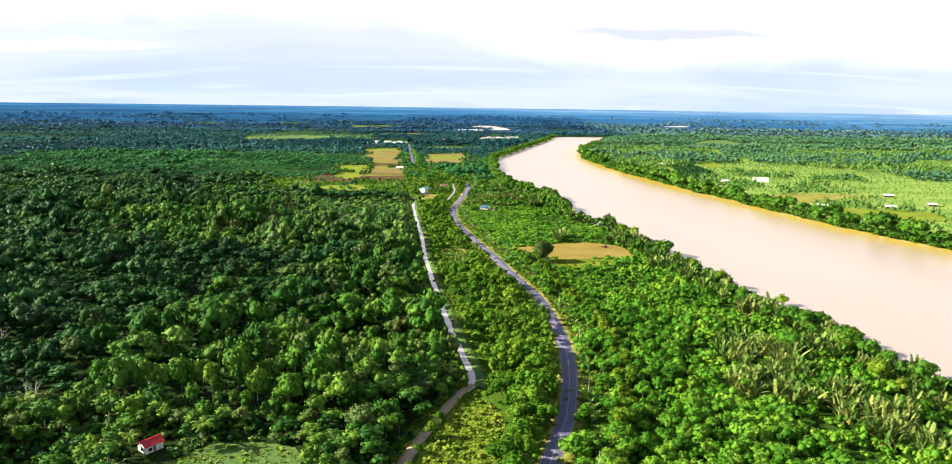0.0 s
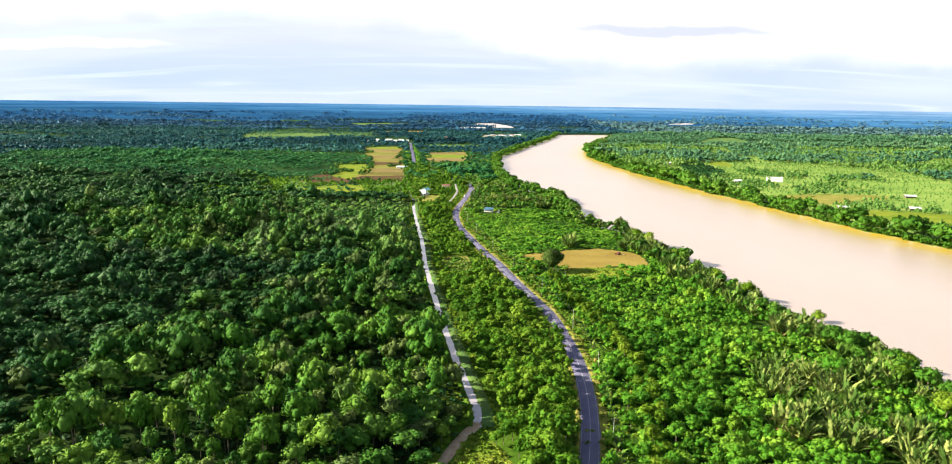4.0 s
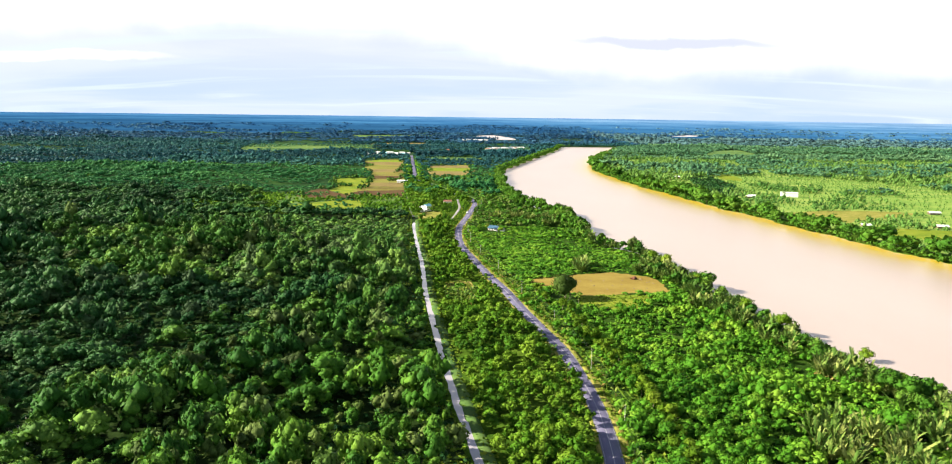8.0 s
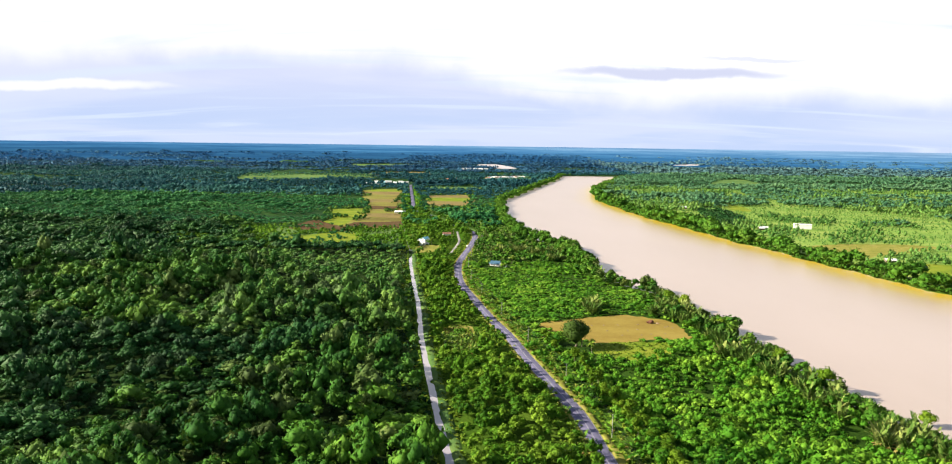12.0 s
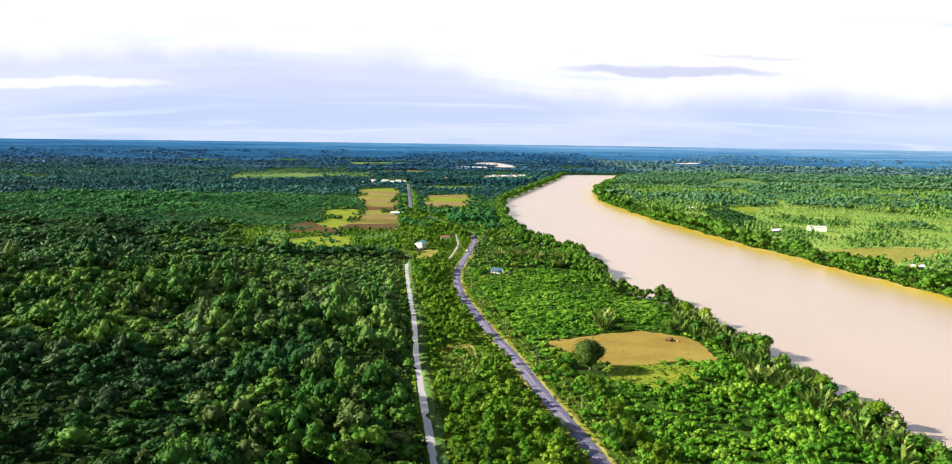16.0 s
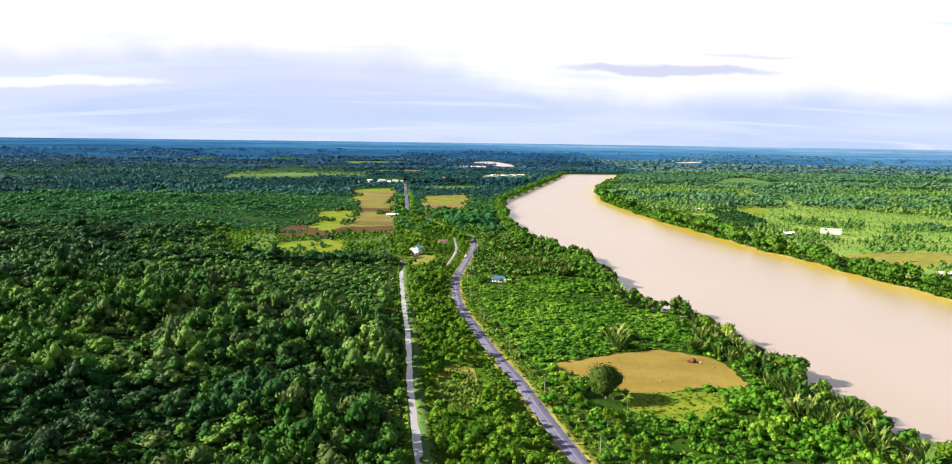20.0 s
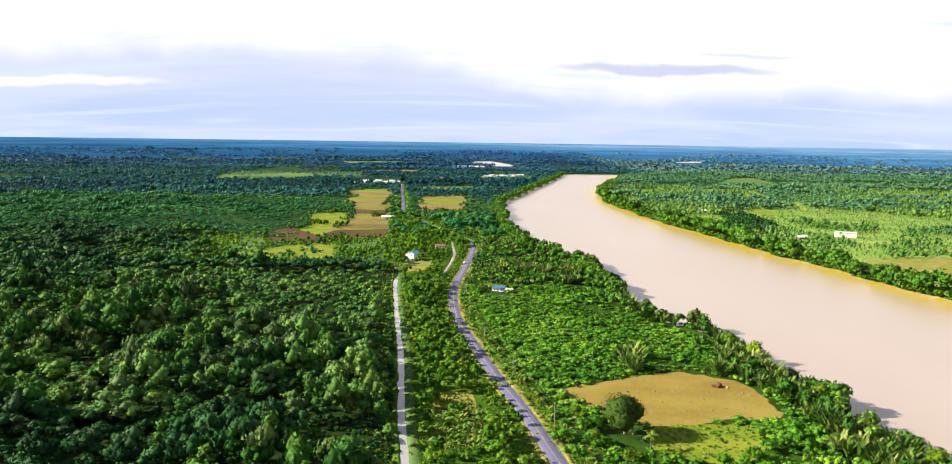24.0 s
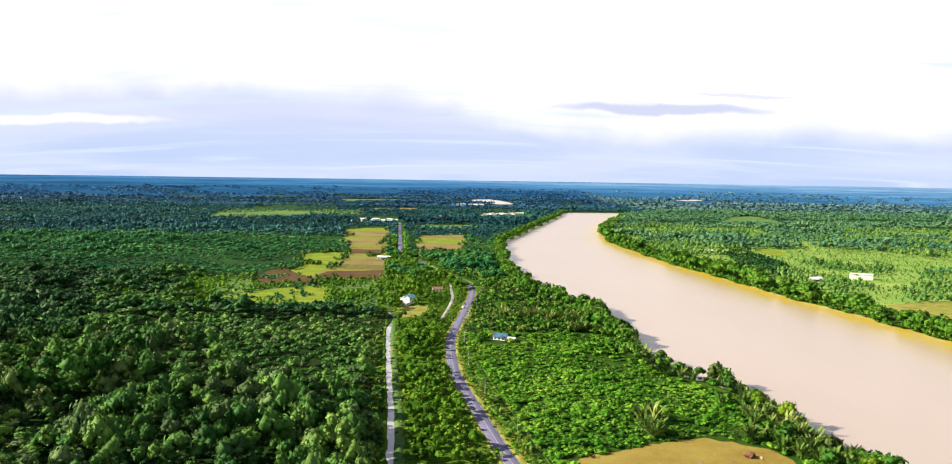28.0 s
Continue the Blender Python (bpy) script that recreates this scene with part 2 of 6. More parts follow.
def bark():
    m = Nodes("bark")
    n = m.noise(6.0, 6.0)
    return m.finish(m.ramp(n, (0.3, (0.09, 0.065, 0.045)), (0.7, (0.26, 0.22, 0.17))), 0.9, m.bump(n, 0.6, 0.03))


def ground_material():
    m = Nodes("grassland_ground")
    big, mid, fine = m.noise(0.004, 5.0), m.noise(0.035, 5.0), m.noise(0.6, 6.0)
    green = m.ramp(mid, (0.32, (0.014, 0.050, 0.005)), (0.5, (0.035, 0.105, 0.008)), (0.68, (0.09, 0.165, 0.018)))
    olive = m.ramp(mid, (0.35, (0.022, 0.060, 0.007)), (0.65, (0.085, 0.13, 0.018)))
    col = m.mix(m.ramp(big, (0.42, (0, 0, 0)), (0.6, (1, 1, 1))), green, olive)
    col = m.mix(0.35, col, m.ramp(fine, (0.3, (0.010, 0.032, 0.004)), (0.7, (0.10, 0.165, 0.02))))
    return m.finish(col, 0.95, m.bump(fine, 0.8, 0.4), 0, 0.0)


def soil_material(name, wet, damp, dry, scale=0.05, stretch=(1, 1, 1)):
    m = Nodes(name)
    mp = m.add("Mapping", Vector=m.where(), Scale=stretch)
    a, b = m.noise(scale, 5.0, mp.outputs[0]), m.noise(1.2, 6.0)
    col = m.ramp(a, (0.34, wet), (0.5, damp), (0.66, dry))
    c = m.noise(scale * 7, 4.0)
    col = m.mix(m.ramp(c, (0.42, (0, 0, 0)), (0.70, (0.55, 0.55, 0.55))), col, dry)
    col = m.mix(0.38, col, m.ramp(b, (0.34, wet), (0.66, dry)))
    return m.finish(col, 0.85, m.bump(b, 0.5, 0.12), 0, 0.02)


def asphalt():
    m = Nodes("asphalt")
    a, b = m.noise(0.12, 4.0), m.noise(8.0, 5.0)
    col = m.ramp(a, (0.3, (0.088, 0.082, 0.172)), (0.7, (0.130, 0.122, 0.230)))
    col = m.mix(0.3, col, m.ramp(b, (0.3, (0.08, 0.075, 0.09)), (0.7, (0.21, 0.20, 0.22))))
    return m.finish(col, 0.85, m.bump(b, 0.3, 0.01), 0, 0.25)


def water_material(name, silt, thin, rough=0.12, wave=0.25, level=0.10, shore=None):
    """Silty water: a soft diffuse body under a rippled gloss."""
    m = Nodes(name)
    pos = m.where()
    mp = m.add("Mapping", Vector=pos, Scale=(1.0, 0.35, 1.0))
    a, b = m.noise(0.008, 4.0, mp.outputs[0]), m.noise(1.1, 3.0, mp.outputs[0])
    c = m.noise(0.12, 4.0, mp.outputs[0])
    col = m.ramp(a, (0.3, thin), (0.7, silt))
    # along the shore, a colour for silt and the bank's reflection together
    if shore:
        edge = m.add("Attribute")
        edge.attribute_name = "shore"
        col = m.mix(m.maths("MULTIPLY", edge.outputs["Fac"], m.maths("ADD", c, 0.35)), col, shore)
    h = m.maths("ADD", b, m.maths("MULTIPLY", c, 2.0))
    return m.finish(col, rough, m.bump(h, wave, level), 0, 0.5)


def paint(name, colour, worn, rough=0.6, scale=1.5, metal=0.0, ribs=0.0):
    m = Nodes(name)
    a, b = m.noise(scale, 5.0), m.noise(scale * 9, 4.0)
    col = m.mix(m.ramp(a, (0.48, (0, 0, 0)), (0.72, (1, 1, 1))), colour, worn)
    col = m.mix(0.12, col, m.ramp(b, (0.3, worn), (0.7, colour)))
    return m.finish(col, rough, m.bump(b, 0.2, 0.01), metal, 0.12)


def glass():
    m = Nodes("window_glass")
    return m.finish((0.03, 0.04, 0.05, 1), 0.08, None, 0, 0.6)


M["bark"] = bark()
M["pale_bark"] = paint("bleached_bark", (0.50, 0.46, 0.40), (0.30, 0.27, 0.22), 0.9, 1.2)
M["ground"] = ground_material()
M["asphalt"] = asphalt()
M["line"] = paint("road_paint", (0.43, 0.42, 0.43), (0.20, 0.195, 0.21), 0.7, 0.6)
M["verge"] = soil_material("dry_verge", (0.07, 0.11, 0.012), (0.17, 0.18, 0.025), (0.30, 0.25, 0.08), 0.08)
M["dirt"] = soil_material("earth_track", (0.20, 0.13, 0.075), (0.33, 0.235, 0.15), (0.44, 0.35, 0.25), 0.15)
M["mud"] = soil_material("bare_mud_field", (0.160, 0.108, 0.026), (0.205, 0.152, 0.036), (0.255, 0.200, 0.052), 0.03, (0.8, 1.2, 1))
M["paddy"] = soil_material("stubble_field", (0.092, 0.060, 0.028), (0.188, 0.155, 0.044), (0.170, 0.205, 0.034), 0.016, (0.30, 1.0, 1))
M["paddy_dark"] = soil_material("wet_ploughed_field", (0.050, 0.030, 0.018), (0.075, 0.045, 0.024), (0.105, 0.070, 0.03), 0.04, (0.3, 1.0, 1))
M["paddy_brown"] = soil_material("ploughed_field", (0.110, 0.074, 0.040), (0.178, 0.134, 0.056), (0.220, 0.188, 0.058), 0.018, (0.6, 1.0, 1))
M["meadow"] = soil_material("meadow", (0.055, 0.12, 0.010), (0.12, 0.18, 0.016), (0.22, 0.235, 0.03), 0.05, (0.5, 1.2, 1))
# meadow green dulled and blued, with distance haze in the colour
M["far_meadow"] = soil_material("northern_meadow", (0.030, 0.090, 0.030), (0.068, 0.142, 0.038), (0.130, 0.185, 0.050), 0.02, (0.3, 1.0, 1))
M["plain"] = soil_material("far_bank_grass", (0.070, 0.175, 0.026), (0.135, 0.245, 0.042), (0.26, 0.31, 0.080), 0.03, (0.4, 1.2, 1))
# ground green taken down to a shade tone for gaps between bushes
M["thicket"] = soil_material("thicket_shade_floor", (0.008, 0.024, 0.004), (0.018, 0.048, 0.006), (0.045, 0.090, 0.012), 0.06)
# leaf litter, darkened further so the canopy's shade is in its colour
M["litter"] = soil_material("forest_shade_floor", (0.007, 0.016, 0.004), (0.013, 0.028, 0.006), (0.022, 0.042, 0.010), 0.2)
M["gravel"] = soil_material("lane_gravel", (0.20, 0.19, 0.18), (0.30, 0.285, 0.275), (0.38, 0.36, 0.35), 0.3)
# dark green that stands in for shade between the northern trees
M["woodland"] = soil_material("woodland_shade_floor", (0.006, 0.022, 0.008), (0.012, 0.040, 0.013), (0.03, 0.075, 0.016), 0.01)
M["river"] = water_material("silty_river_water", (0.362, 0.290, 0.262), (0.326, 0.258, 0.228), 0.30, 0.22, 0.12, (0.42, 0.30, 0.020))
M["canal"] = water_material("canal_water", (0.34, 0.31, 0.345), (0.27, 0.245, 0.275), 0.08, 0.1, 0.05)
M["drain"] = water_material("drain_water", (0.06, 0.06, 0.04), (0.04, 0.045, 0.03), 0.55, 0.1, 0.05)
M["reach"] = water_material("far_water", (0.44, 0.38, 0.37), (0.38, 0.33, 0.32), 0.3, 0.05, 0.05)
M["white"] = paint("white_wall_paint", (0.80, 0.79, 0.76), (0.60, 0.57, 0.52))
M["grey_roof"] = paint("weathered_zinc_roof", (0.62, 0.63, 0.65), (0.42, 0.40, 0.38), 0.45, 0.8, 0.2)
M["white_roof"] = paint("pale_sheet_roof", (0.78, 0.79, 0.80), (0.60, 0.60, 0.58), 0.5, 0.6)
M["blue_roof"] = paint("sky_blue_sheet_roof", (0.22, 0.56, 0.68), (0.36, 0.60, 0.66), 0.5, 0.6)
M["slate_roof"] = paint("slate_blue_sheet_roof", (0.05, 0.12, 0.19), (0.10, 0.16, 0.21), 0.5, 0.6)
M["red_roof"] = paint("red_sheet_roof", (0.50, 0.035, 0.045), (0.38, 0.07, 0.06), 0.5, 0.7)
M["rust_roof"] = paint("rusty_sheet_roof", (0.23, 0.11, 0.075), (0.24, 0.17, 0.13), 0.7, 0.8)
M["brush"] = paint("burnt_brushwood", (0.13, 0.055, 0.036), (0.045, 0.032, 0.026), 0.9, 1.2)
M["wood"] = paint("grey_timber", (0.17, 0.13, 0.09), (0.11, 0.09, 0.07), 0.85, 2.0)
M["concrete"] = paint("pole_concrete", (0.40, 0.39, 0.36), (0.28, 0.27, 0.25), 0.85, 2.0)
M["dark"] = paint("dark_steel", (0.05, 0.05, 0.055), (0.09, 0.085, 0.08), 0.5, 2.0, 0.6)
M["car"] = paint("white_car_paint", (0.80, 0.80, 0.80), (0.66, 0.66, 0.65), 0.25, 2.0)
M["rubber"] = paint("tyre_rubber", (0.025, 0.025, 0.025), (0.05, 0.045, 0.04), 0.9, 3.0)
M["glass"] = glass()
M["ceramic"] = paint("insulator_ceramic", (0.35, 0.20, 0.12), (0.25, 0.15, 0.1), 0.3)


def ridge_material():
    """Forested country some kilometres off, behind all the rest: blue haze put into its colour and glow."""
    m = Nodes("hazy_distant_forest")
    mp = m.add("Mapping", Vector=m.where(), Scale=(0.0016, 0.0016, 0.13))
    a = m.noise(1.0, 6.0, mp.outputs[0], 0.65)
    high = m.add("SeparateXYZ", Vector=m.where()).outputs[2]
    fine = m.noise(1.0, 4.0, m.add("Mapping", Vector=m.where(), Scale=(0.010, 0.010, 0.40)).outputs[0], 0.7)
    # the painted haze pales with height, in streaks
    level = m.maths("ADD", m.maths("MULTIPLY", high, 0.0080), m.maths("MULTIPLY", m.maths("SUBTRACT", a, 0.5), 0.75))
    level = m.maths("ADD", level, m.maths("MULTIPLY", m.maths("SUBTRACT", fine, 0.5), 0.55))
    # and it pales towards the east
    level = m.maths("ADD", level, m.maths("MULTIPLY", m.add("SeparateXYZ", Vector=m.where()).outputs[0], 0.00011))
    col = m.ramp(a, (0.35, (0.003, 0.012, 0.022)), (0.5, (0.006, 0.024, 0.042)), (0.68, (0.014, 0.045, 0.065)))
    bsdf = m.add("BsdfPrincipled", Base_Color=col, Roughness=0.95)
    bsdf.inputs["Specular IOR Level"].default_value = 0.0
    # a glow in place of air light over the far country
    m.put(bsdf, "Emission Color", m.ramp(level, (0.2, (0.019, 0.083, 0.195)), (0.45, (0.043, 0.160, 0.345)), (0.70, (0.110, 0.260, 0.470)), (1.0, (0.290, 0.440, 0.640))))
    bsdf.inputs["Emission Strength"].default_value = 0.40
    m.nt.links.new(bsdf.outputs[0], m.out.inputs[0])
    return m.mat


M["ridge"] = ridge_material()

# ---------------------------------------------------------------- the plan
# Metres; y runs up the valley, the camera's line starts over (0, 0).
ROAD = [(-60, -260), (-45, -120), (-28, 0), (-9, 90), (4.5, 150), (17.3, 190), (26.2, 222), (32.0, 242), (37.2, 263), (42.2, 294), (45.2, 325), (45.9, 361), (44.0, 394),
        (40.0, 433), (31.6, 472), (22.0, 517), (13.8, 560), (2.8, 605), (-10, 667), (-20, 719), (-24.8, 770), (-26, 820),
        (-22.5, 870), (-16, 945), (-11.5, 1020), (-14, 1070), (-24, 1105), (-42, 1145), (-64, 1210), (-86, 1280), (-107, 1335),
        (-124, 1385), (-138, 1515), (-170, 1810), (-202, 2110)]
CANAL_NORTH = [(-83, 905), (-92, 965), (-100, 1023), (-115, 1134), (-143, 1310), (-156, 1480), (-172, 1620)]
BARN_LANE = [(-122, 1240), (-128, 1310), (-134, 1380), (-148, 1500), (-160, 1620)]
CANAL = [(-1.0, 287), (-0.9, 301), (-5.6, 327), (-13, 369), (-23, 430), (-38, 534), (-44.5, 590), (-51, 648), (-60, 713),
         (-72, 807), (-83, 912)]
TRACK = [(-0.8, 291), (-7.5, 276), (-13.9, 256), (-19.5, 238), (-24, 219), (-31, 190), (-42, 150), (-70, 60), (-95, -60)]
DRAIN = [(36, 190), (44, 225), (55, 270), (61, 305), (63, 352), (58.5, 398), (52, 436), (44.5, 478), (38, 513), (27.5, 559), (14.5, 625),
         (4, 680), (-5.5, 742), (-9, 790)]
LANE = [(-37, 885), (-34.5, 916), (-31.5, 960), (-30.6, 992), (-33, 1030), (-36, 1080)]
LEFT_BANK = [(-300, 230), (150, 215), (283, 205.5), (305, 203.5), (350, 196.5), (383, 183.5), (444, 174.5), (510, 165.5), (570, 155.5), (617, 151.5), (653, 147.5), (685, 143.5), (717, 129.5), (762, 108.5), (818, 105.5), (920, 102.5), (943, 99.5), (1000, 74), (1045, 58), (1150, 44), (1270, 37), (1468, 42), (1611, 46), (2020, 140), (2500, 255), (2770, 300), (2830, 420), (2850, 640)]
RIGHT_BANK = [(-300, 520), (300, 470), (500, 445), (617, 424), (644, 408), (718, 386), (830, 360), (900, 346), (955, 338), (1022, 320),
              (1150, 302), (1296, 275), (1411, 264), (1650, 250), (1933, 285), (2025, 298), (2400, 400), (2690, 488), (2790, 560), (2850, 640)]


def smooth_line(points, step):
    """A Catmull-Rom line through points, at about that step."""
    p = np.array(points, float)
    p = np.vstack([2 * p[0] - p[1], p, 2 * p[-1] - p[-2]])
    out = []
    for a, b, c, d in zip(p, p[1:], p[2:], p[3:]):
        k = max(1, int(np.hypot(*(c - b)) / step))
        for t in np.arange(k) / k:
            out.append(0.5 * (2 * b + (c - a) * t + (2 * a - 5 * b + 4 * c - d) * t ** 2 + (3 * b - a - 3 * c + d) * t ** 3))
    return np.array(out + [p[-2]])


def sides(line):
    """The unit vectors to the right of a line, point by point."""
    d = np.gradient(line, axis=0)
    d /= np.hypot(d[:, 0], d[:, 1])[:, None]
    return np.stack([d[:, 1], -d[:, 0]], 1)


ROAD_L, CANAL_L, TRACK_L, DRAIN_L, LANE_L = (smooth_line(p, 4.0) for p in (ROAD, CANAL, TRACK, DRAIN, LANE))


def bank_x(bank, y):
    ys, xs = zip(*bank)
    return np.interp(y, ys, xs)


def in_river(x, y):
    """Metres inside the river's edge (negative on land)."""
    wob = 2.2 * np.sin(y * 0.11) + 1.6 * np.sin(y * 0.047 + 1.3) + 1.0 * np.sin(y * 0.31)
    d = np.minimum(x - bank_x(LEFT_BANK, y) - wob, bank_x(RIGHT_BANK, y) + wob - x)
    return np.where(y < 2850, d, -50.0)


def from_line(x, y, line, reach=40.0):
    """Signed distance to a line (positive to its right) for points near it, else a large number."""
    best = np.full(x.shape, 1e3)
    s = sides(line)
    order = np.arange(len(line))
    for i in order[:: 1 if len(line) < 400 else 2]:
        dx, dy = x - line[i, 0], y - line[i, 1]
        near = (np.abs(dx) < reach) & (np.abs(dy) < reach)
        d = np.hypot(dx, dy)
        sgn = np.where(dx * s[i, 0] + dy * s[i, 1] >= 0, 1.0, -1.0)
        take = near & (d < np.abs(best))
        best[take] = (d * sgn)[take]
    return best


def line_x(line, y):
    o = np.argsort(line[:, 1])
    return np.interp(y, line[o, 1], line[o, 0])


def inside(x, y, poly):
    hit = np.zeros(x.shape, bool)
    for (x0, y0), (x1, y1) in zip(poly, poly[1:] + poly[:1]):
        cross = ((y0 > y) != (y1 > y)) & (x < (x1 - x0) * (y - y0) / ((y1 - y0) or 1e-9) + x0)
        hit ^= cross
    return hit


FIELD_NEAR = [(31, 592), (48, 599), (70, 610), (97, 619), (107, 617), (125, 604), (129, 594), (131, 563), (125, 557), (101, 554), (82, 548),
              (65, 546), (49, 566), (38, 574)]
GLADE_NEAR = [(64, 547), (96, 551), (112, 548), (108, 528), (92, 512), (74, 516), (60, 528)]
FIELD_WEST = [(-300, 1850), (-260, 1915), (-212, 1925), (-190, 1790), (-171, 1620), (-148, 1402), (-126, 1228), (-112, 1108), (-151, 1106), (-200, 1100), (-193, 1168), (-195, 1272), (-204, 1384), (-220, 1480), (-242, 1558)]
FIELD_GREEN = [(-196, 1272), (-194, 1168), (-200, 1104), (-230, 1112), (-244, 1134), (-236, 1215), (-255, 1300), (-269, 1362), (-239, 1388), (-205, 1384)]
FIELD_BROWN = [(-272, 1098), (-266, 1151), (-255, 1197), (-226, 1150), (-200, 1118), (-184, 1096), (-182, 1066), (-246, 1064)]
FIELD_DARK = [(-193, 1172), (-150, 1180), (-123, 1186), (-113, 1110), (-150, 1112), (-196, 1116)]
PLOT_GREEN = [(-256, 1590), (-224, 1598), (-208, 1560), (-209, 1505), (-236, 1500)]
MEADOW_SOUTH = [(-267, 981), (-237, 1012), (-186, 1062), (-166, 1039), (-151, 956), (-200, 944), (-245, 930)]
FIELD_EAST = [(-122, 1718), (-24, 1735), (-30, 1418), (-98, 1409)]
FIELD_STRIP = [(-176, 2000), (-20, 2060), (-18, 1945), (-148, 1918)]
SAND_EAST = [(372, 925), (396, 986), (500, 1010), (560, 985), (450, 915), (415, 893)]
MEADOWS = [FIELD_STRIP,
           [(708, 2330), (800, 2560), (930, 2700), (900, 2400), (815, 2218), (728, 2240)],
           [(-746, 2200), (-820, 2600), (-697, 2665), (-400, 2690), (-362, 2470), (-565, 2215)],
           [(-1390, 4000), (-1240, 4180), (-980, 4140), (-1150, 3880)], [(-700, 3850), (-330, 3950), (-200, 3800), (-590, 3480)],
           [(-815, 1920), (-780, 1950), (-742, 1876), (-780, 1858)],
           MEADOW_SOUTH,
           SAND_EAST,
           [(470, 1420), (500, 1440), (516, 1520), (500, 1570), (468, 1490)],
           [(20, 2420), (160, 2440), (170, 2620), (10, 2600)],
           [(420, 800), (520, 760), (540, 830), (450, 860)]]
FAR_BROWN = [(-436, 2870), (-232, 2970), (-209, 2760), (-394, 2660)]
VILLAGE = [[(-335, 2050), (-205, 2060), (-205, 2230), (-335, 2230)], [(5, 2440), (130, 2420), (170, 2660), (20, 2660)], [(-120, 2290), (-75, 2290), (-75, 2370), (-120, 2370)],
           [(-85, 3180), (25, 3180), (25, 3280), (-85, 3280)]]
PLOT_EAST = [(-113, 1565), (-30, 1572), (-27, 1655), (-118, 1650)]
GRASS_SLOPE = [(-3, 284), (9, 268), (13, 240), (6, 205), (-22, 205), (-13, 246)]
YARD_SOUTH = [(-104, 200), (-50, 200), (-58, 228), (-84, 236), (-98, 228)]
REACHES = [[(-30, 3700), (30, 3560), (80, 3380), (150, 3390), (160, 3560), (110, 3900), (60, 4080), (-20, 3960)],
           [(1085, 4170), (1150, 4150), (1225, 4160), (1262, 4215), (1180, 4230), (1120, 4205)]]
BEFORE_REACHES = [[(40, 3230), (190, 3230), (170, 3420), (60, 3420)], [(1040, 3900), (1240, 3900), (1290, 4160), (1060, 4160)]]


def hash_noise(x, y, scale, seed=0):
    """Smooth value noise on the plan, 0 to 1."""
    u, v = x * scale + seed * 17.3, y * scale - seed * 9.1
    i, j = np.floor(u), np.floor(v)
    fu, fv = u - i, v - j
    fu, fv = fu * fu * (3 - 2 * fu), fv * fv * (3 - 2 * fv)

    def h(a, b):
        s = np.sin(a * 127.1 + b * 311.7 + seed * 74.7) * 43758.5453
        return s - np.floor(s)

    return (h(i, j) * (1 - fu) + h(i + 1, j) * fu) * (1 - fv) + (h(i, j + 1) * (1 - fu) + h(i + 1, j + 1) * fu) * fv


def ground_z(x, y):
    r = np.hypot(x, y - 145)
    rise = 97 * np.clip((r - 4050) / 650, 0, None) ** 2
    d = in_river(x, y)
    bed = -3.5 * np.clip((d + 1.5) / 7, 0, 1)
    return rise + bed


# ---------------------------------------------------------------- mesh helpers


def mesh_of(name, verts, quads=None, tris=None, tint=None, material=None, smooth=False, normals=None):
    """A mesh from arrays of corners and faces, with a tint for each corner, and normals where leaves shade as one crown."""
    verts = np.ascontiguousarray(verts, np.float32).reshape(-1, 3)
    parts, sizes = [], []
    for faces, k in ((quads, 4), (tris, 3)):
        if faces is not None and len(faces):
            parts.append(np.asarray(faces, np.int32).reshape(-1))
            sizes.append(np.full(len(faces), k, np.int32))
    loops, sizes = np.concatenate(parts), np.concatenate(sizes)
    me = bpy.data.meshes.new(name)
    me.vertices.add(len(verts)), me.loops.add(len(loops)), me.polygons.add(len(sizes))
    me.vertices.foreach_set("co", verts.ravel())
    me.loops.foreach_set("vertex_index", loops)
    me.polygons.foreach_set("loop_start", np.concatenate([[0], np.cumsum(sizes)[:-1]]).astype(np.int32))
    me.polygons.foreach_set("loop_total", sizes)
    me.polygons.foreach_set("use_smooth", np.full(len(sizes), smooth))
    if tint is not None:
        me.attributes.new("tint", "FLOAT", "POINT").data.foreach_set("value", np.ascontiguousarray(tint, np.float32))
    me.update()
    if normals is not None:
        me.attributes.new("custom_normal", "FLOAT_VECTOR", "POINT").data.foreach_set("vector", np.ascontiguousarray(normals, np.float32).ravel())
        me.update()
    if material:
        me.materials.append(material)
    return me


def part(name, bm, material, parent=None, label=""):
    """One bmesh as one mesh object, under a thing or a part."""
    me = bpy.data.meshes.new(name)
    bm.to_mesh(me)
    bm.free()
    me.materials.append(material)
    ob = new(name, me)
    ob.parent = parent
    return tagged(ob, label)


def add_box(bm, size, at, rz=0.0, taper=1.0):
    """A block of that size whose base is centred at a point."""
    sx, sy, sz = (s / 2 for s in size)
    turn = Matrix.Rotation(rz, 3, "Z")
    v = []
    for z, k in ((0, 1.0), (2 * sz, taper)):
        for x, y in ((-sx, -sy), (sx, -sy), (sx, sy), (-sx, sy)):
            v.append(bm.verts.new(turn @ Vector((x * k, y * k, 0)) + Vector(at) + Vector((0, 0, z))))
    for f in ((3, 2, 1, 0), (4, 5, 6, 7), (0, 1, 5, 4), (1, 2, 6, 5), (2, 3, 7, 6), (3, 0, 4, 7)):
        bm.faces.new([v[i] for i in f])
    return v


def box(size, at=(0, 0, 0), rz=0.0, bevel=0.0, taper=1.0):
    bm = bmesh.new()
    add_box(bm, size, at, rz, taper)
    if bevel:
        bmesh.ops.bevel(bm, geom=bm.edges[:], offset=bevel, segments=2, affect="EDGES", profile=0.6)
    return bm


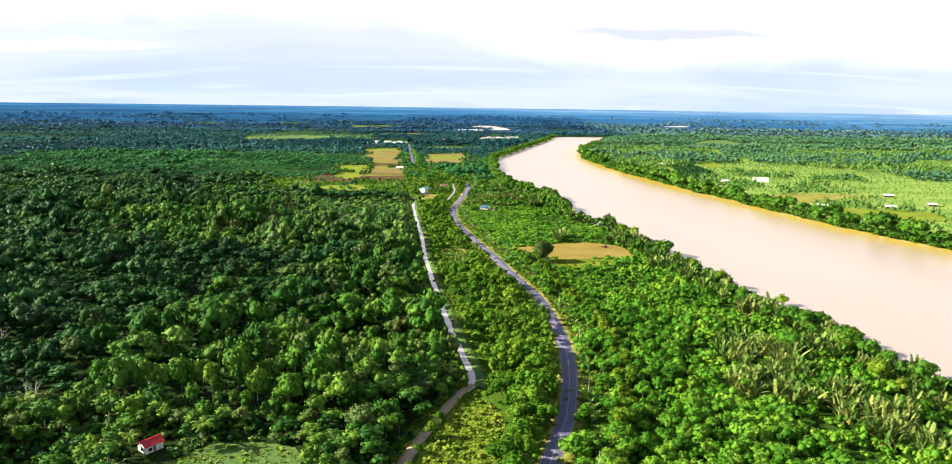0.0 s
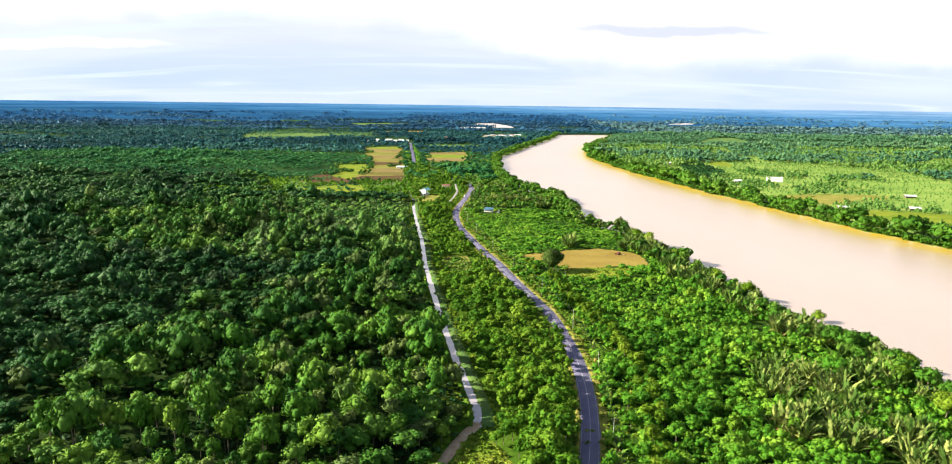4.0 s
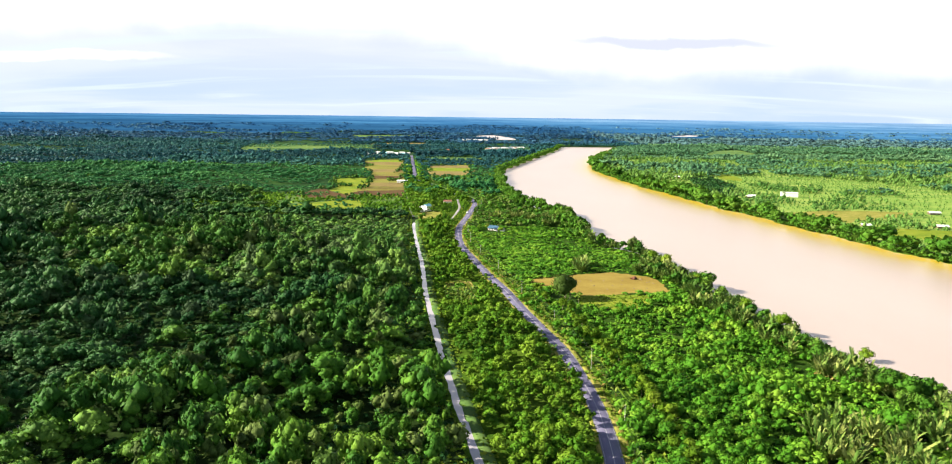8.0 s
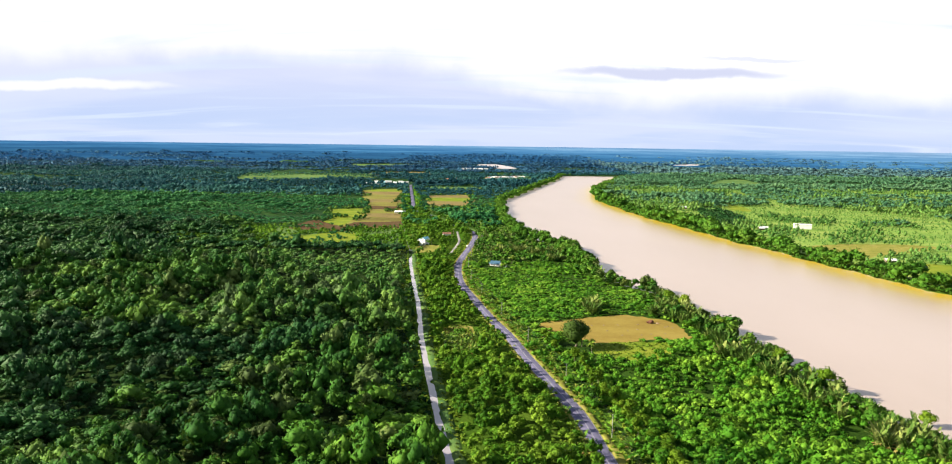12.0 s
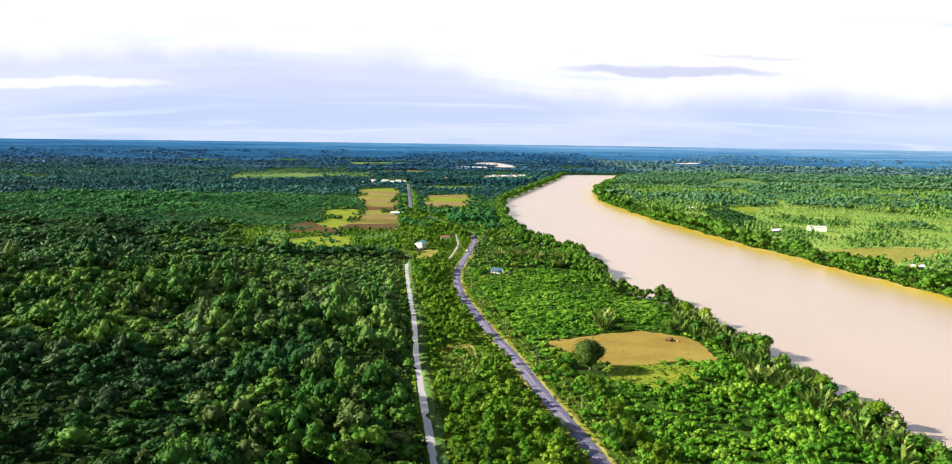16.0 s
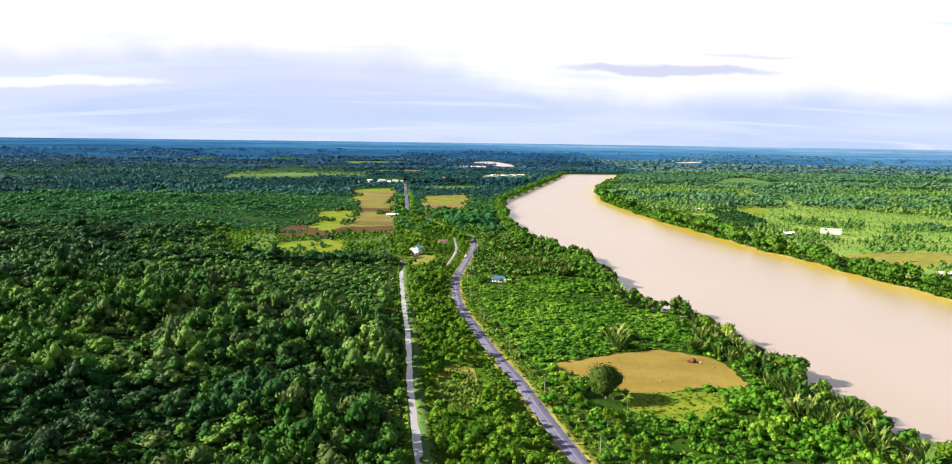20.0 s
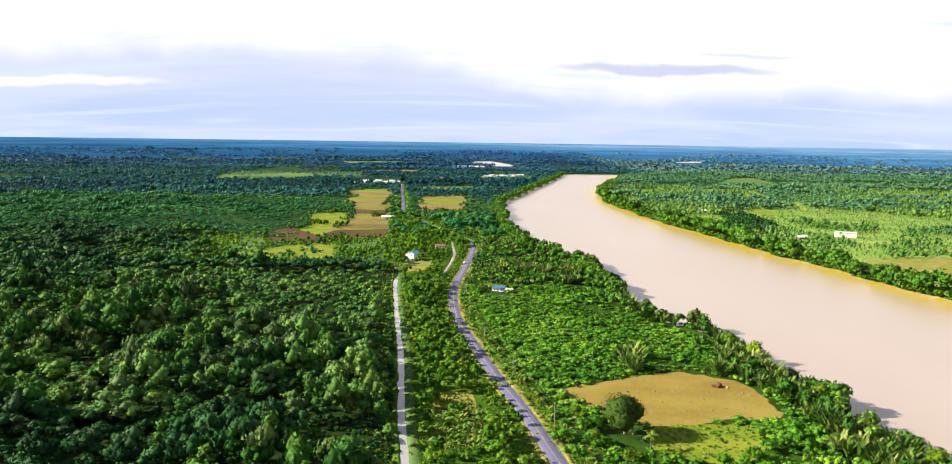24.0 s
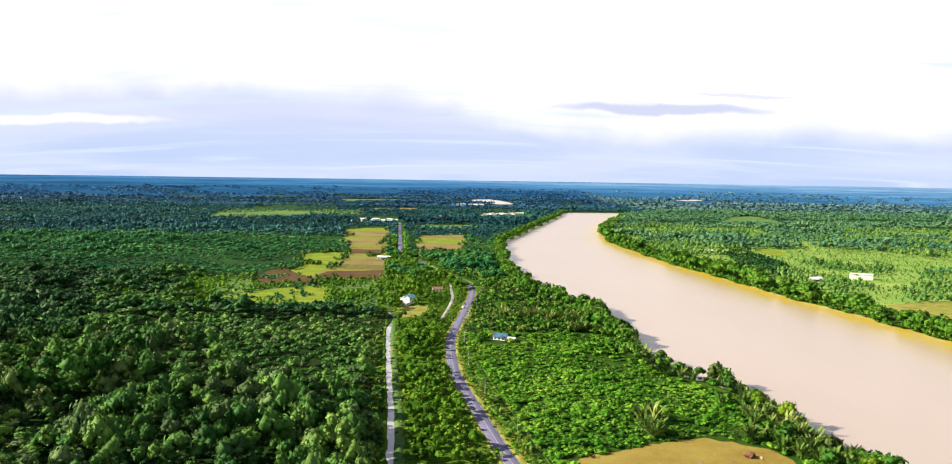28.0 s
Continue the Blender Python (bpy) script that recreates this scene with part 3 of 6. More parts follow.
def tube(points, radii, n=6):
    """A tapering round member through points."""
    bm = bmesh.new()
    rings = []
    pts = [Vector(p) for p in points]
    for i, p in enumerate(pts):
        d = (pts[min(i + 1, len(pts) - 1)] - pts[max(i - 1, 0)]).normalized()
        a = d.orthogonal().normalized()
        b = d.cross(a)
        rings.append([bm.verts.new(p + (a * math.cos(2 * math.pi * k / n) + b * math.sin(2 * math.pi * k / n)) * radii[i]) for k in range(n)])
    for r0, r1 in zip(rings, rings[1:]):
        for k in range(n):
            bm.faces.new((r0[k], r0[(k + 1) % n], r1[(k + 1) % n], r1[k]))
    bm.faces.new(rings[0][::-1]), bm.faces.new(rings[-1])
    return bm


def ribbon(line, left, right, z, lift=0.0, wobble=0.0, seed=1, skirt=0.0):
    """A strip along a line from left to right of it (metres to the right), with uneven edges and a crown of lift; skirt: its depth at the edges."""
    rng = np.random.default_rng(seed)
    s = sides(line)
    n = len(line)

    def edge(o):
        w = rng.normal(0, 1, n)
        w = np.convolve(w, [0.25, 0.5, 0.25], "same") * wobble
        return line + s * (o + w)[:, None] if wobble else line + s * o

    cols = []
    if skirt:
        cols.append((edge(left - skirt), z - skirt * 0.6))
    cols += [(edge(left), z), (line + s * ((left + right) / 2), z + lift), (edge(right), z)]
    if skirt:
        cols.append((edge(right + skirt), z - skirt * 0.6))
    k = len(cols)
    v = np.empty((n, k, 3))
    for c, (xy, h) in enumerate(cols):
        v[:, c, :2], v[:, c, 2] = xy, h
    i = np.arange(n - 1)[:, None] * k + np.arange(k - 1)[None]
    q = np.stack([i, i + 1, i + 1 + k, i + k], -1).reshape(-1, 4)
    return v.reshape(-1, 3), q


def structure(name, verts, quads, material, label, category, tris=None, smooth=True):
    ob = new(name, mesh_of(name, verts, quads, tris, None, material, smooth))
    return tagged(ob, label, category, kind="structure")


# ---------------------------------------------------------------- ground, water, roads


def graded(lo, hi, fine_lo, fine_hi, fine, grow=1.16, top=160.0):
    """Grid lines, fine in the middle and coarser outwards."""
    mid = list(np.arange(fine_lo, fine_hi + 0.1, fine))
    step, a = fine, fine_hi
    while a < hi:
        step = min(step * grow, top)
        a += step
        mid.append(min(a, hi))
    step, a, low = fine, fine_lo, []
    while a > lo:
        step = min(step * grow, top)
        a -= step
        low.append(max(a, lo))
    return np.array(low[::-1] + mid)


def build_ground():
    gx, gy = graded(-4750, 4750, -40, 500, 6.0), graded(-4600, 4890, 220, 1250, 6.5)
    x, y = np.meshgrid(gx, gy)
    # draw the outer lines in to a round rim
    r, rim = np.hypot(x, y - 145), 4700.0
    k = np.where(r > rim, rim / np.maximum(r, 1), 1.0)
    x, y = x * k, 145 + (y - 145) * k
    z = ground_z(x, y) + np.where(in_river(x, y) < -9, 0.5 * (hash_noise(x, y, 0.02, 3) - 0.5), 0.0) - 0.12
    v = np.stack([x, y, z], -1).reshape(-1, 3)
    ny, nx = x.shape
    i = (np.arange(ny - 1)[:, None] * nx + np.arange(nx - 1)[None]).reshape(-1)
    q = np.stack([i, i + 1, i + 1 + nx, i + nx], -1)
    c = v[q].mean(1)
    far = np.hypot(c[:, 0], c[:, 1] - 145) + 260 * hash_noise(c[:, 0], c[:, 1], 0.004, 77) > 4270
    # the farthest country is the backdrop, glowing with painted haze; the rest is the ground
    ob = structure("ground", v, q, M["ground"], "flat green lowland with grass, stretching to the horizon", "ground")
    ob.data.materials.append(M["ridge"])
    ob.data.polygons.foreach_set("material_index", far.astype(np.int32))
    return ob


build_ground()


def build_river():
    ys = np.concatenate([np.arange(-300, 1500, 6.0), np.arange(1500, 2851, 15.0)])
    t = np.array([0, 0.12, 0.3, 0.5, 0.68, 0.82, 0.90, 0.95, 1.0])
    l, r = bank_x(LEFT_BANK, ys) - 7, bank_x(RIGHT_BANK, ys) + 7
    x = l[:, None] + (r - l)[:, None] * t[None]
    v = np.stack([x, np.repeat(ys[:, None], 9, 1), np.full(x.shape, -1.3)], -1).reshape(-1, 3)
    i = (np.arange(len(ys) - 1)[:, None] * 9 + np.arange(8)[None]).reshape(-1)
    river = structure("water_river", v, np.stack([i, i + 1, i + 10, i + 9], -1), M["river"], "wide silty beige river, smooth with faint ripples", "river")
    # gold towards the far bank: silt, with the mirrored trees painted in
    shore = np.tile(np.array([0, 0, 0, 0, 0.02, 0.30, 0.85, 1.15, 1.2]), len(ys))
    river.data.attributes.new("shore", "FLOAT", "POINT").data.foreach_set("value", shore.astype(np.float32))
    for k, poly in enumerate(REACHES):
        p = smooth_line(poly + poly[:1], 60)[:-1]
        c = p.mean(0)
        xy = np.vstack([c, p])
        v = np.column_stack([xy, ground_z(xy[:, 0], xy[:, 1]) + 2.0])
        n = len(p)
        tris = [(0, 1 + a, 1 + (a + 1) % n) for a in range(n)]
        structure("water_reach", v, None, M["reach"], "far bend of the silty river between woods", "river", tris)


build_river()


def build_roads():
    near = ROAD_L
    v, q = ribbon(near, -3.5, 3.5, 0.10, 0.08, 0.0, 1, 0.35)
    road = structure("road", v, q, M["asphalt"], "worn grey asphalt road with two lanes and white lines", "road")
    upto = smooth_line(ROAD[:27], 1.5)
    s = sides(upto)
    for name, o in (("edge_line", -3.15), ("edge_line", 3.15)):
        v, q = ribbon(upto + s * o, -0.06, 0.06, 0.165)
        ob = new(name, mesh_of(name, v, q, None, None, M["line"]))
        ob.parent = road
    v, q = ribbon(upto, -0.08, 0.08, 0.20)
    ob = new("centre_line", mesh_of("centre_line", v, q, None, None, M["line"]))
    ob.parent = road
    v, q = ribbon(near[near[:, 1] < 1060], 3.4, 6.6, 0.06, 0.05, 0.7, 3, 0.5)
    structure("verge_east", v, q, M["verge"], "strip of dry yellow grass and sand along the road", "verge")
    v, q = ribbon(near[near[:, 1] < 1060], -5.0, -3.4, 0.06, 0.03, 0.3, 4, 0.4)
    structure("verge_west", v, q, M["verge"], "narrow strip of grassy shoulder along the road", "verge")
    far = near[(near[:, 1] > 1050) & (near[:, 1] < 1345)]
    for a, b, k in ((-7.0, -4.2, 14), (4.2, 9.5, 15)):
        v, q = ribbon(far, a, b, 0.08, 0.06, 0.8, k, 0.4)
        structure("verge_north", v, q, M["far_meadow"], "grassy light green margin of the road", "verge")
    v, q = ribbon(smooth_line(CANAL, 2.2), -2.1, 2.1, 0.06, 0.0, 1.1, 5)
    structure("water_canal", v, q, M["canal"], "narrow straight canal of pale muddy water", "canal")
    for o, k in ((-1.8, 6), (1.8, 7)):
        a, b = (o - 1.6, o) if o < 0 else (o, o + 4.2)
        v, q = ribbon(CANAL_L, a, b, 0.14, 0.35, 0.3, k, 0.5)
        structure("bund_canal", v, q, M["ground" if o < 0 else "far_meadow"], "low grassy earth bund beside the canal", "bund")
    v, q = ribbon(smooth_line(CANAL_NORTH, 4.0), -0.7, 0.7, 0.05, 0.0, 0.25, 12)
    structure("water_ditch", v, q, M["drain"], "overgrown dark ditch beyond the canal", "ditch")
    v, q = ribbon(smooth_line(BARN_LANE, 4.0), -1.6, 1.6, 0.07, 0.04, 0.2, 13, 0.3)
    structure("lane_barn", v, q, M["dirt"], "pale earth lane beside the barn", "lane")
    v, q = ribbon(TRACK_L, -1.9, 1.9, 0.07, 0.05, 0.3, 8, 0.4)
    structure("track_earth", v, q, M["dirt"], "brown earth track leaving the end of the canal", "track")
    v, q = ribbon(DRAIN_L, -0.8, 0.8, 0.04, 0.0, 0.3, 9)
    structure("water_drain", v, q, M["drain"], "dark narrow drainage ditch", "ditch")
    for o in (-1.8, 0.9):
        v, q = ribbon(DRAIN_L, o, o + 0.9, 0.10, 0.22, 0.15, 10, 0.4)
        structure("bund_drain", v, q, M["ground"], "grassy bank of the ditch", "bund")
    v, q = ribbon(LANE_L, -1.2, 1.2, 0.07, 0.04, 0.15, 11, 0.3)
    structure("lane_gravel", v, q, M["gravel"], "pale gravel lane off the road", "lane")


build_roads()


def field(name, poly, material, label, category, z=0.22, seed=3, rough=1.6):
    """A flat patch of ground with an uneven edge."""
    rng = np.random.default_rng(seed)
    step = max(3.0, np.ptp(np.array(poly)[:, 0]) / 25)
    p = smooth_line(poly + poly[:1], step)[:-1]
    # keep straight-ish sides: pull the smooth line towards the corners' outline
    p += rng.normal(0, rough * step / 6, p.shape)
    c = p.mean(0)
    rings = [p, c + (p - c) * 0.97]
    n = len(p)
    v = np.vstack([np.column_stack([p, np.full(n, -0.25)]), np.column_stack([rings[1], np.full(n, z)]), [[*c, z + 0.05]]])
    q = [(a, (a + 1) % n, n + (a + 1) % n, n + a) for a in range(n)]
    t = [(n + a, n + (a + 1) % n, 2 * n) for a in range(n)]
    return structure(name, v, q, material, label, category, t, False)


PLAIN_EAST = [(456, 560), (440, 617), (404, 718), (378, 830), (358, 940), (326, 1150), (306, 1296), (300, 1420), (300, 1650), (350, 2030), (900, 2120), (1650, 2050), (1500, 1600), (1000, 900), (720, 560)]
field("ground_plain_east", PLAIN_EAST, M["plain"], "open yellow-green grassland beyond the river", "grassland", 0.15, 2, 0.3)
# dark sheet under the forest; its colour deepens shade between the crowns
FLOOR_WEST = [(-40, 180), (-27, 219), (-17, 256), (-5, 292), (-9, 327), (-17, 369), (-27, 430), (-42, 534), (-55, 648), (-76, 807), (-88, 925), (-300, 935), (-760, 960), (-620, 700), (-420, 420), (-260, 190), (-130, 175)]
field("ground_forest_floor", FLOOR_WEST, M["litter"], "dark forest floor with leaf litter and undergrowth, canopy shade in its colour", "forest floor", 0.20, 5, 0.2)
# a strip from road to bank, coloured dark as the bushes' shade
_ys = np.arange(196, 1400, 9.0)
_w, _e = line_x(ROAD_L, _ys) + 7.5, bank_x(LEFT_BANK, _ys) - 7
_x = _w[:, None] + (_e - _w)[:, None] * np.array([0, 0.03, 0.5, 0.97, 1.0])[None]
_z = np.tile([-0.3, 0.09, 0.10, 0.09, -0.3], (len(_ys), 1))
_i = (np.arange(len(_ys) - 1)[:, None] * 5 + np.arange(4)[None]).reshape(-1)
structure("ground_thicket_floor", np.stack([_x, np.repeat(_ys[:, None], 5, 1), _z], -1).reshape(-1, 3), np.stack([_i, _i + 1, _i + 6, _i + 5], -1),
          M["thicket"], "green floor under the bushes by the river, coloured dark for shade", "thicket floor")
WOODLAND = [[(-110, 1140), (-60, 1150), (10, 1200), (22, 1468), (28, 1611), (110, 2020), (228, 2500), (275, 2780), (280, 2890), (-2100, 2890), (-900, 1135)],
            [(325, 2065), (415, 2350), (515, 2650), (640, 2860), (900, 2890), (2150, 2890), (1560, 2065)],
            [(-3000, 2880), (2250, 2880), (3050, 4000), (1500, 4120), (0, 4150), (-1500, 4120), (-3000, 4000)]]
# shade-coloured sheets under the woods, so the gaps look closed
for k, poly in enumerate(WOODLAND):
    field("ground_woodland", poly, M["woodland"], "floor of the northern woods, coloured dark for shade", "woodland", 0.03, 60 + k, 0.05)
field("ground_mud_field", FIELD_NEAR, M["mud"], "bare ochre mud field cleared among the bushes", "field")
field("ground_glade", GLADE_NEAR, M["meadow"], "yellow-green grassy glade beside the mud field", "glade")
SCRUB_WEST = [(-255, 950), (-180, 940), (-100, 936), (-108, 1010), (-120, 1085), (-180, 1086), (-300, 1090), (-285, 1010)]
field("ground_scrubland", SCRUB_WEST, M["far_meadow"], "rough light green grass with scrub south of the paddy", "scrubland", 0.13, 66, 0.4)
field("ground_paddy_west", FIELD_WEST, M["paddy"], "harvested paddy field in yellow and brown bands", "field")
LEVELS = [1186, 1240, 1300, 1372, 1440, 1520, 1610, 1710, 1815, 1905]
_right = ((1108, 1228, 1402, 1620, 1790, 1925), (-112, -126, -148, -171, -190, -212))
_left = ((1100, 1168, 1272, 1384, 1480, 1558, 1850, 1915), (-200, -193, -195, -204, -220, -242, -300, -262))
for k, (y0, y1) in enumerate(zip(LEVELS, LEVELS[1:])):
    l0, l1, r0, r1 = np.interp(y0, *_left) + 4, np.interp(y1, *_left) + 4, np.interp(y0, *_right) - 5, np.interp(y1, *_right) - 5
    skew = 10 * math.sin(k * 2.1)
    plot = [(l0, y0 + 3 + skew), ((l0 + r0) / 2, y0 + 2), (r0, y0 + 3 - skew), (r1, y1 - 3), ((l1 + r1) / 2, y1 - 4 + skew), (l1, y1 - 3)]
    kind = ("paddy", "paddy_brown", "paddy", "paddy_dark", "paddy", "paddy_brown", "paddy", "paddy_brown", "meadow")[k]
    field("ground_plot_west", plot, M[kind], "harvested paddy plot between low bunds", "field", 0.36, 80 + k, 0.8)
field("ground_paddy_green", FIELD_GREEN, M["meadow"], "light green paddy plots with low bunds", "field", 0.2)
field("ground_paddy_dark", FIELD_DARK, M["paddy_dark"], "dark wet ploughed strip at the end of the paddy", "field", 0.34)
field("ground_plot_green", PLOT_GREEN, M["meadow"], "small light green paddy plot", "field", 0.32)
field("ground_ploughed", FIELD_BROWN, M["paddy_dark"], "ploughed red-brown field", "field", 0.24)
field("ground_paddy_east", FIELD_EAST, M["paddy_brown"], "brown stubble field beside the road", "field")
field("ground_plot_east", PLOT_EAST, M["meadow"], "yellow-green strip of grass across the stubble field", "field", 0.34)
GARDEN = [(-27, 558), (-9, 560), (-11, 584), (-29, 582)]
field("ground_garden", GARDEN, M["verge"], "small vegetable garden of bare brown soil beds", "garden", 0.12, 9, 0.4)
YARD_FARM = [(-77, 884), (-62, 893), (-52, 905), (-48, 930), (-52, 946), (-64, 946), (-78, 930)]
field("ground_farmyard", YARD_FARM, M["verge"], "dry yellowish yard in front of the farmhouse", "yard", 0.14)
field("ground_slope", GRASS_SLOPE, M["meadow"], "sunlit yellow-green grass beside the earth track", "grass", 0.15)
field("ground_yard", YARD_SOUTH, M["far_meadow"], "rough grass clearing near the red-roofed hut", "grass", 0.27)
field("ground_far_ploughed", FAR_BROWN, M["paddy_brown"], "distant ploughed brown field", "field", 0.3)
for k, poly in enumerate(MEADOWS):
    field("ground_meadow", poly, M["verge" if poly is SAND_EAST else "far_meadow" if poly[0][1] > 1800 else "meadow"], "open light green meadow", "meadow", 0.2, 20 + k)

# ---------------------------------------------------------------- plants
_g = (1 + 5 ** 0.5) / 2
ICO_V = np.array([(-1, _g, 0), (1, _g, 0), (-1, -_g, 0), (1, -_g, 0), (0, -1, _g), (0, 1, _g), (0, -1, -_g), (0, 1, -_g),
                  (_g, 0, -1), (_g, 0, 1), (-_g, 0, -1), (-_g, 0, 1)], float) / math.hypot(1, _g)
ICO_T = np.array([(0, 11, 5), (0, 5, 1), (0, 1, 7), (0, 7, 10), (0, 10, 11), (1, 5, 9), (5, 11, 4), (11, 10, 2), (10, 7, 6), (7, 1, 8),
                  (3, 9, 4), (3, 4, 2), (3, 2, 6), (3, 6, 8), (3, 8, 9), (4, 9, 5), (2, 4, 11), (6, 2, 10), (8, 6, 7), (9, 8, 1)])
OCT_V = np.array([(1, 0, 0), (0, 1, 0), (-1, 0, 0), (0, -1, 0), (0, 0, 1), (0, 0, -1)], float)
OCT_T = np.array([(0, 1, 4), (1, 2, 4), (2, 3, 4), (3, 0, 4), (1, 0, 5), (2, 1, 5), (3, 2, 5), (0, 3, 5)])


def unit(v):
    return v / np.maximum(np.linalg.norm(v, axis=-1, keepdims=True), 1e-9)


def sprays(rng, p, out, size, loose=0.40):
    """Sprays of leaves: folded lozenges at p that face out."""
    n = len(p)
    nrm = unit(out + loose * rng.normal(size=(n, 3)))
    t = unit(np.cross(nrm, rng.normal(size=(n, 3))))
    s = np.cross(nrm, t)
    a = size * rng.uniform(0.65, 1.35, (n, 1))
    b = a * rng.uniform(0.42, 0.7, (n, 1))
    v = np.stack([p - t * a - nrm * a * 0.3, p - s * b, p + t * a - nrm * a * 0.3, p + s * b], 1)
    return v.reshape(-1, 3), np.arange(4 * n).reshape(n, 4)


def crown_of(seed, wide, high, base, lobes, cards, size, cores=True, light_core=False, body=0.90, flat=0.8, spread=0.64, lean=0.0, reach=1.12):
    """A crown of leaf sprays round a few uneven lobes, over a thin core. Returns corners, quads, triangles, normals."""
    rng = np.random.default_rng(seed)
    k = np.arange(lobes)
    ang = k * 2.399 + rng.uniform(0, 6.28)
    rad = wide / 2 * spread * np.sqrt((k + 0.3) / lobes)
    h = 1 - (rad / (wide / 2)) ** 2
    c = np.stack([rad * np.cos(ang) + lean * wide * h, rad * np.sin(ang), base + high * (0.30 + 0.42 * h + rng.uniform(-0.16, 0.10, lobes))], 1)
    if lobes == 1:
        c[:] = (0, 0, base + high * 0.5)
    r = wide * rng.uniform(0.18, 0.33, lobes) if lobes > 1 else np.array([wide * 0.5])
    which = rng.choice(lobes, cards, p=r ** 2 / (r ** 2).sum())
    d = unit(rng.normal(size=(cards, 3)) + (0, 0, 0.35))
    sq = np.array((1, 1, flat if lobes > 1 else flat * high / wide))
    p = c[which] + d * (r[which] * rng.uniform(0.82, reach, cards))[:, None] * sq
    v, q = sprays(rng, p, d, size)
    nrm = np.repeat(unit(d * sq[::-1] + 0.30 * rng.normal(size=(cards, 3)) + (0, 0, 0.12)), 4, 0)
    bv, bt = (OCT_V, OCT_T) if light_core else (ICO_V, ICO_T)
    tris = np.zeros((0, 3), int)
    if cores:
        m = len(bv)
        cv = (c[:, None] + bv[None] * (r * body)[:, None, None] * sq * rng.uniform(0.8, 1.12, (lobes, m, 1))).reshape(-1, 3)
        tris = (bt[None] + (np.arange(lobes) * m)[:, None, None]).reshape(-1, 3) + len(v)
        v, nrm = np.vstack([v, cv]), np.vstack([nrm, np.tile(bv, (lobes, 1))])
    return v, q, tris, nrm


def spread_out(templates, x, y, z, turn, wide, high, tint, rng):
    """All the plants of a stand as one set of arrays: each takes one of the templates, turned and scaled."""
    vs, qs, ts, tn, ns, at = [], [], [], [], [], 0
    pick = rng.integers(0, len(templates), len(x))
    for k, (v, q, t, nrm) in enumerate(templates):
        i = np.flatnonzero(pick == k)
        if not len(i):
            continue
        c, s = np.cos(turn[i])[:, None], np.sin(turn[i])[:, None]
        px = (v[None, :, 0] * c - v[None, :, 1] * s) * wide[i, None] + x[i, None]
        py = (v[None, :, 0] * s + v[None, :, 1] * c) * wide[i, None] + y[i, None]
        pz = v[None, :, 2] * high[i, None] + z[i, None]
        vs.append(np.stack([px, py, pz], -1).reshape(-1, 3).astype(np.float32))
        if nrm is not None:
            nx, ny = nrm[None, :, 0] * c - nrm[None, :, 1] * s, nrm[None, :, 0] * s + nrm[None, :, 1] * c
            ns.append(np.stack([nx, ny, np.broadcast_to(nrm[None, :, 2], nx.shape)], -1).reshape(-1, 3).astype(np.float32))
        off = at + np.arange(len(i)) * len(v)
        qs.append((q[None] + off[:, None, None]).reshape(-1, 4).astype(np.int32))
        if len(t):
            ts.append((t[None] + off[:, None, None]).reshape(-1, 3).astype(np.int32))
        tn.append(np.repeat(tint[i], len(v)).astype(np.float32))
        at += len(i) * len(v)
    return np.concatenate(vs), np.concatenate(qs), np.concatenate(ts) if ts else None, np.concatenate(tn), np.concatenate(ns) if ns else None


def stand(name, templates, x, y, wide, high, material, label, category, seed, sink=0.0):
    """Woods or scrub that nobody could count, as one object."""
    if not len(x):
        return None
    rng = np.random.default_rng(seed)
    n = len(x)
    z = ground_z(x, y) - 0.1 - sink
    *arrays, normals = spread_out(templates, x, y, z, rng.uniform(0, 6.28, n), wide, high, rng.uniform(0, 1, n), rng)
    ob = new(name, mesh_of(name, *arrays, material, True, normals))
    return tagged(ob, label, category, kind="stuff")


def scatter(x0, x1, y0, y1, step, seed, jitter=0.48):
    rng = np.random.default_rng(seed)
    gx, gy = np.meshgrid(np.arange(x0, x1, step), np.arange(y0, y1, step))
    gx = gx + (np.arange(gx.shape[0]) % 2 * step / 2)[:, None]
    x = gx.ravel() + rng.uniform(-jitter, jitter, gx.size) * step
    y = gy.ravel() + rng.uniform(-jitter, jitter, gx.size) * step
    return x, y, rng


def within_sight(x, y, margin=30.0):
    """The wedge of country that lies ahead of the flight."""
    return np.abs(x) < 0.735 * np.maximum(y + 60, 0) + margin


PLOTS = [YARD_FARM, FIELD_DARK, FIELD_NEAR, GLADE_NEAR, FIELD_WEST, FIELD_GREEN, FIELD_BROWN, FIELD_EAST, GRASS_SLOPE, YARD_SOUTH, GARDEN, FAR_BROWN] + MEADOWS + VILLAGE + REACHES + BEFORE_REACHES
# buildings keep plants off: x, y, radius
CLEAR = [(-112, 229, 9), (-73, 955, 9), (-48, 1028, 8), (-46, 1013, 6), (-19, 922, 7), (-18, 908, 7), (-17, 895, 6), (14, 812, 15), (-139, 1308, 16), (-139, 1284, 14), (-72, 940, 7), (-106.5, 217, 9), (-102, 208, 9), (-49, 1031, 8), (-19, 929, 5), (471, 1166, 22), (408, 1152, 9), (381, 1464, 12),
         (580, 985, 14), (512, 866, 12), (580, 890, 10), (429, 868, 12), (373, 1450, 9), (-19.5, 937, 5), (53, 539, 11), (462, 1138, 18), (402, 1135, 10)]


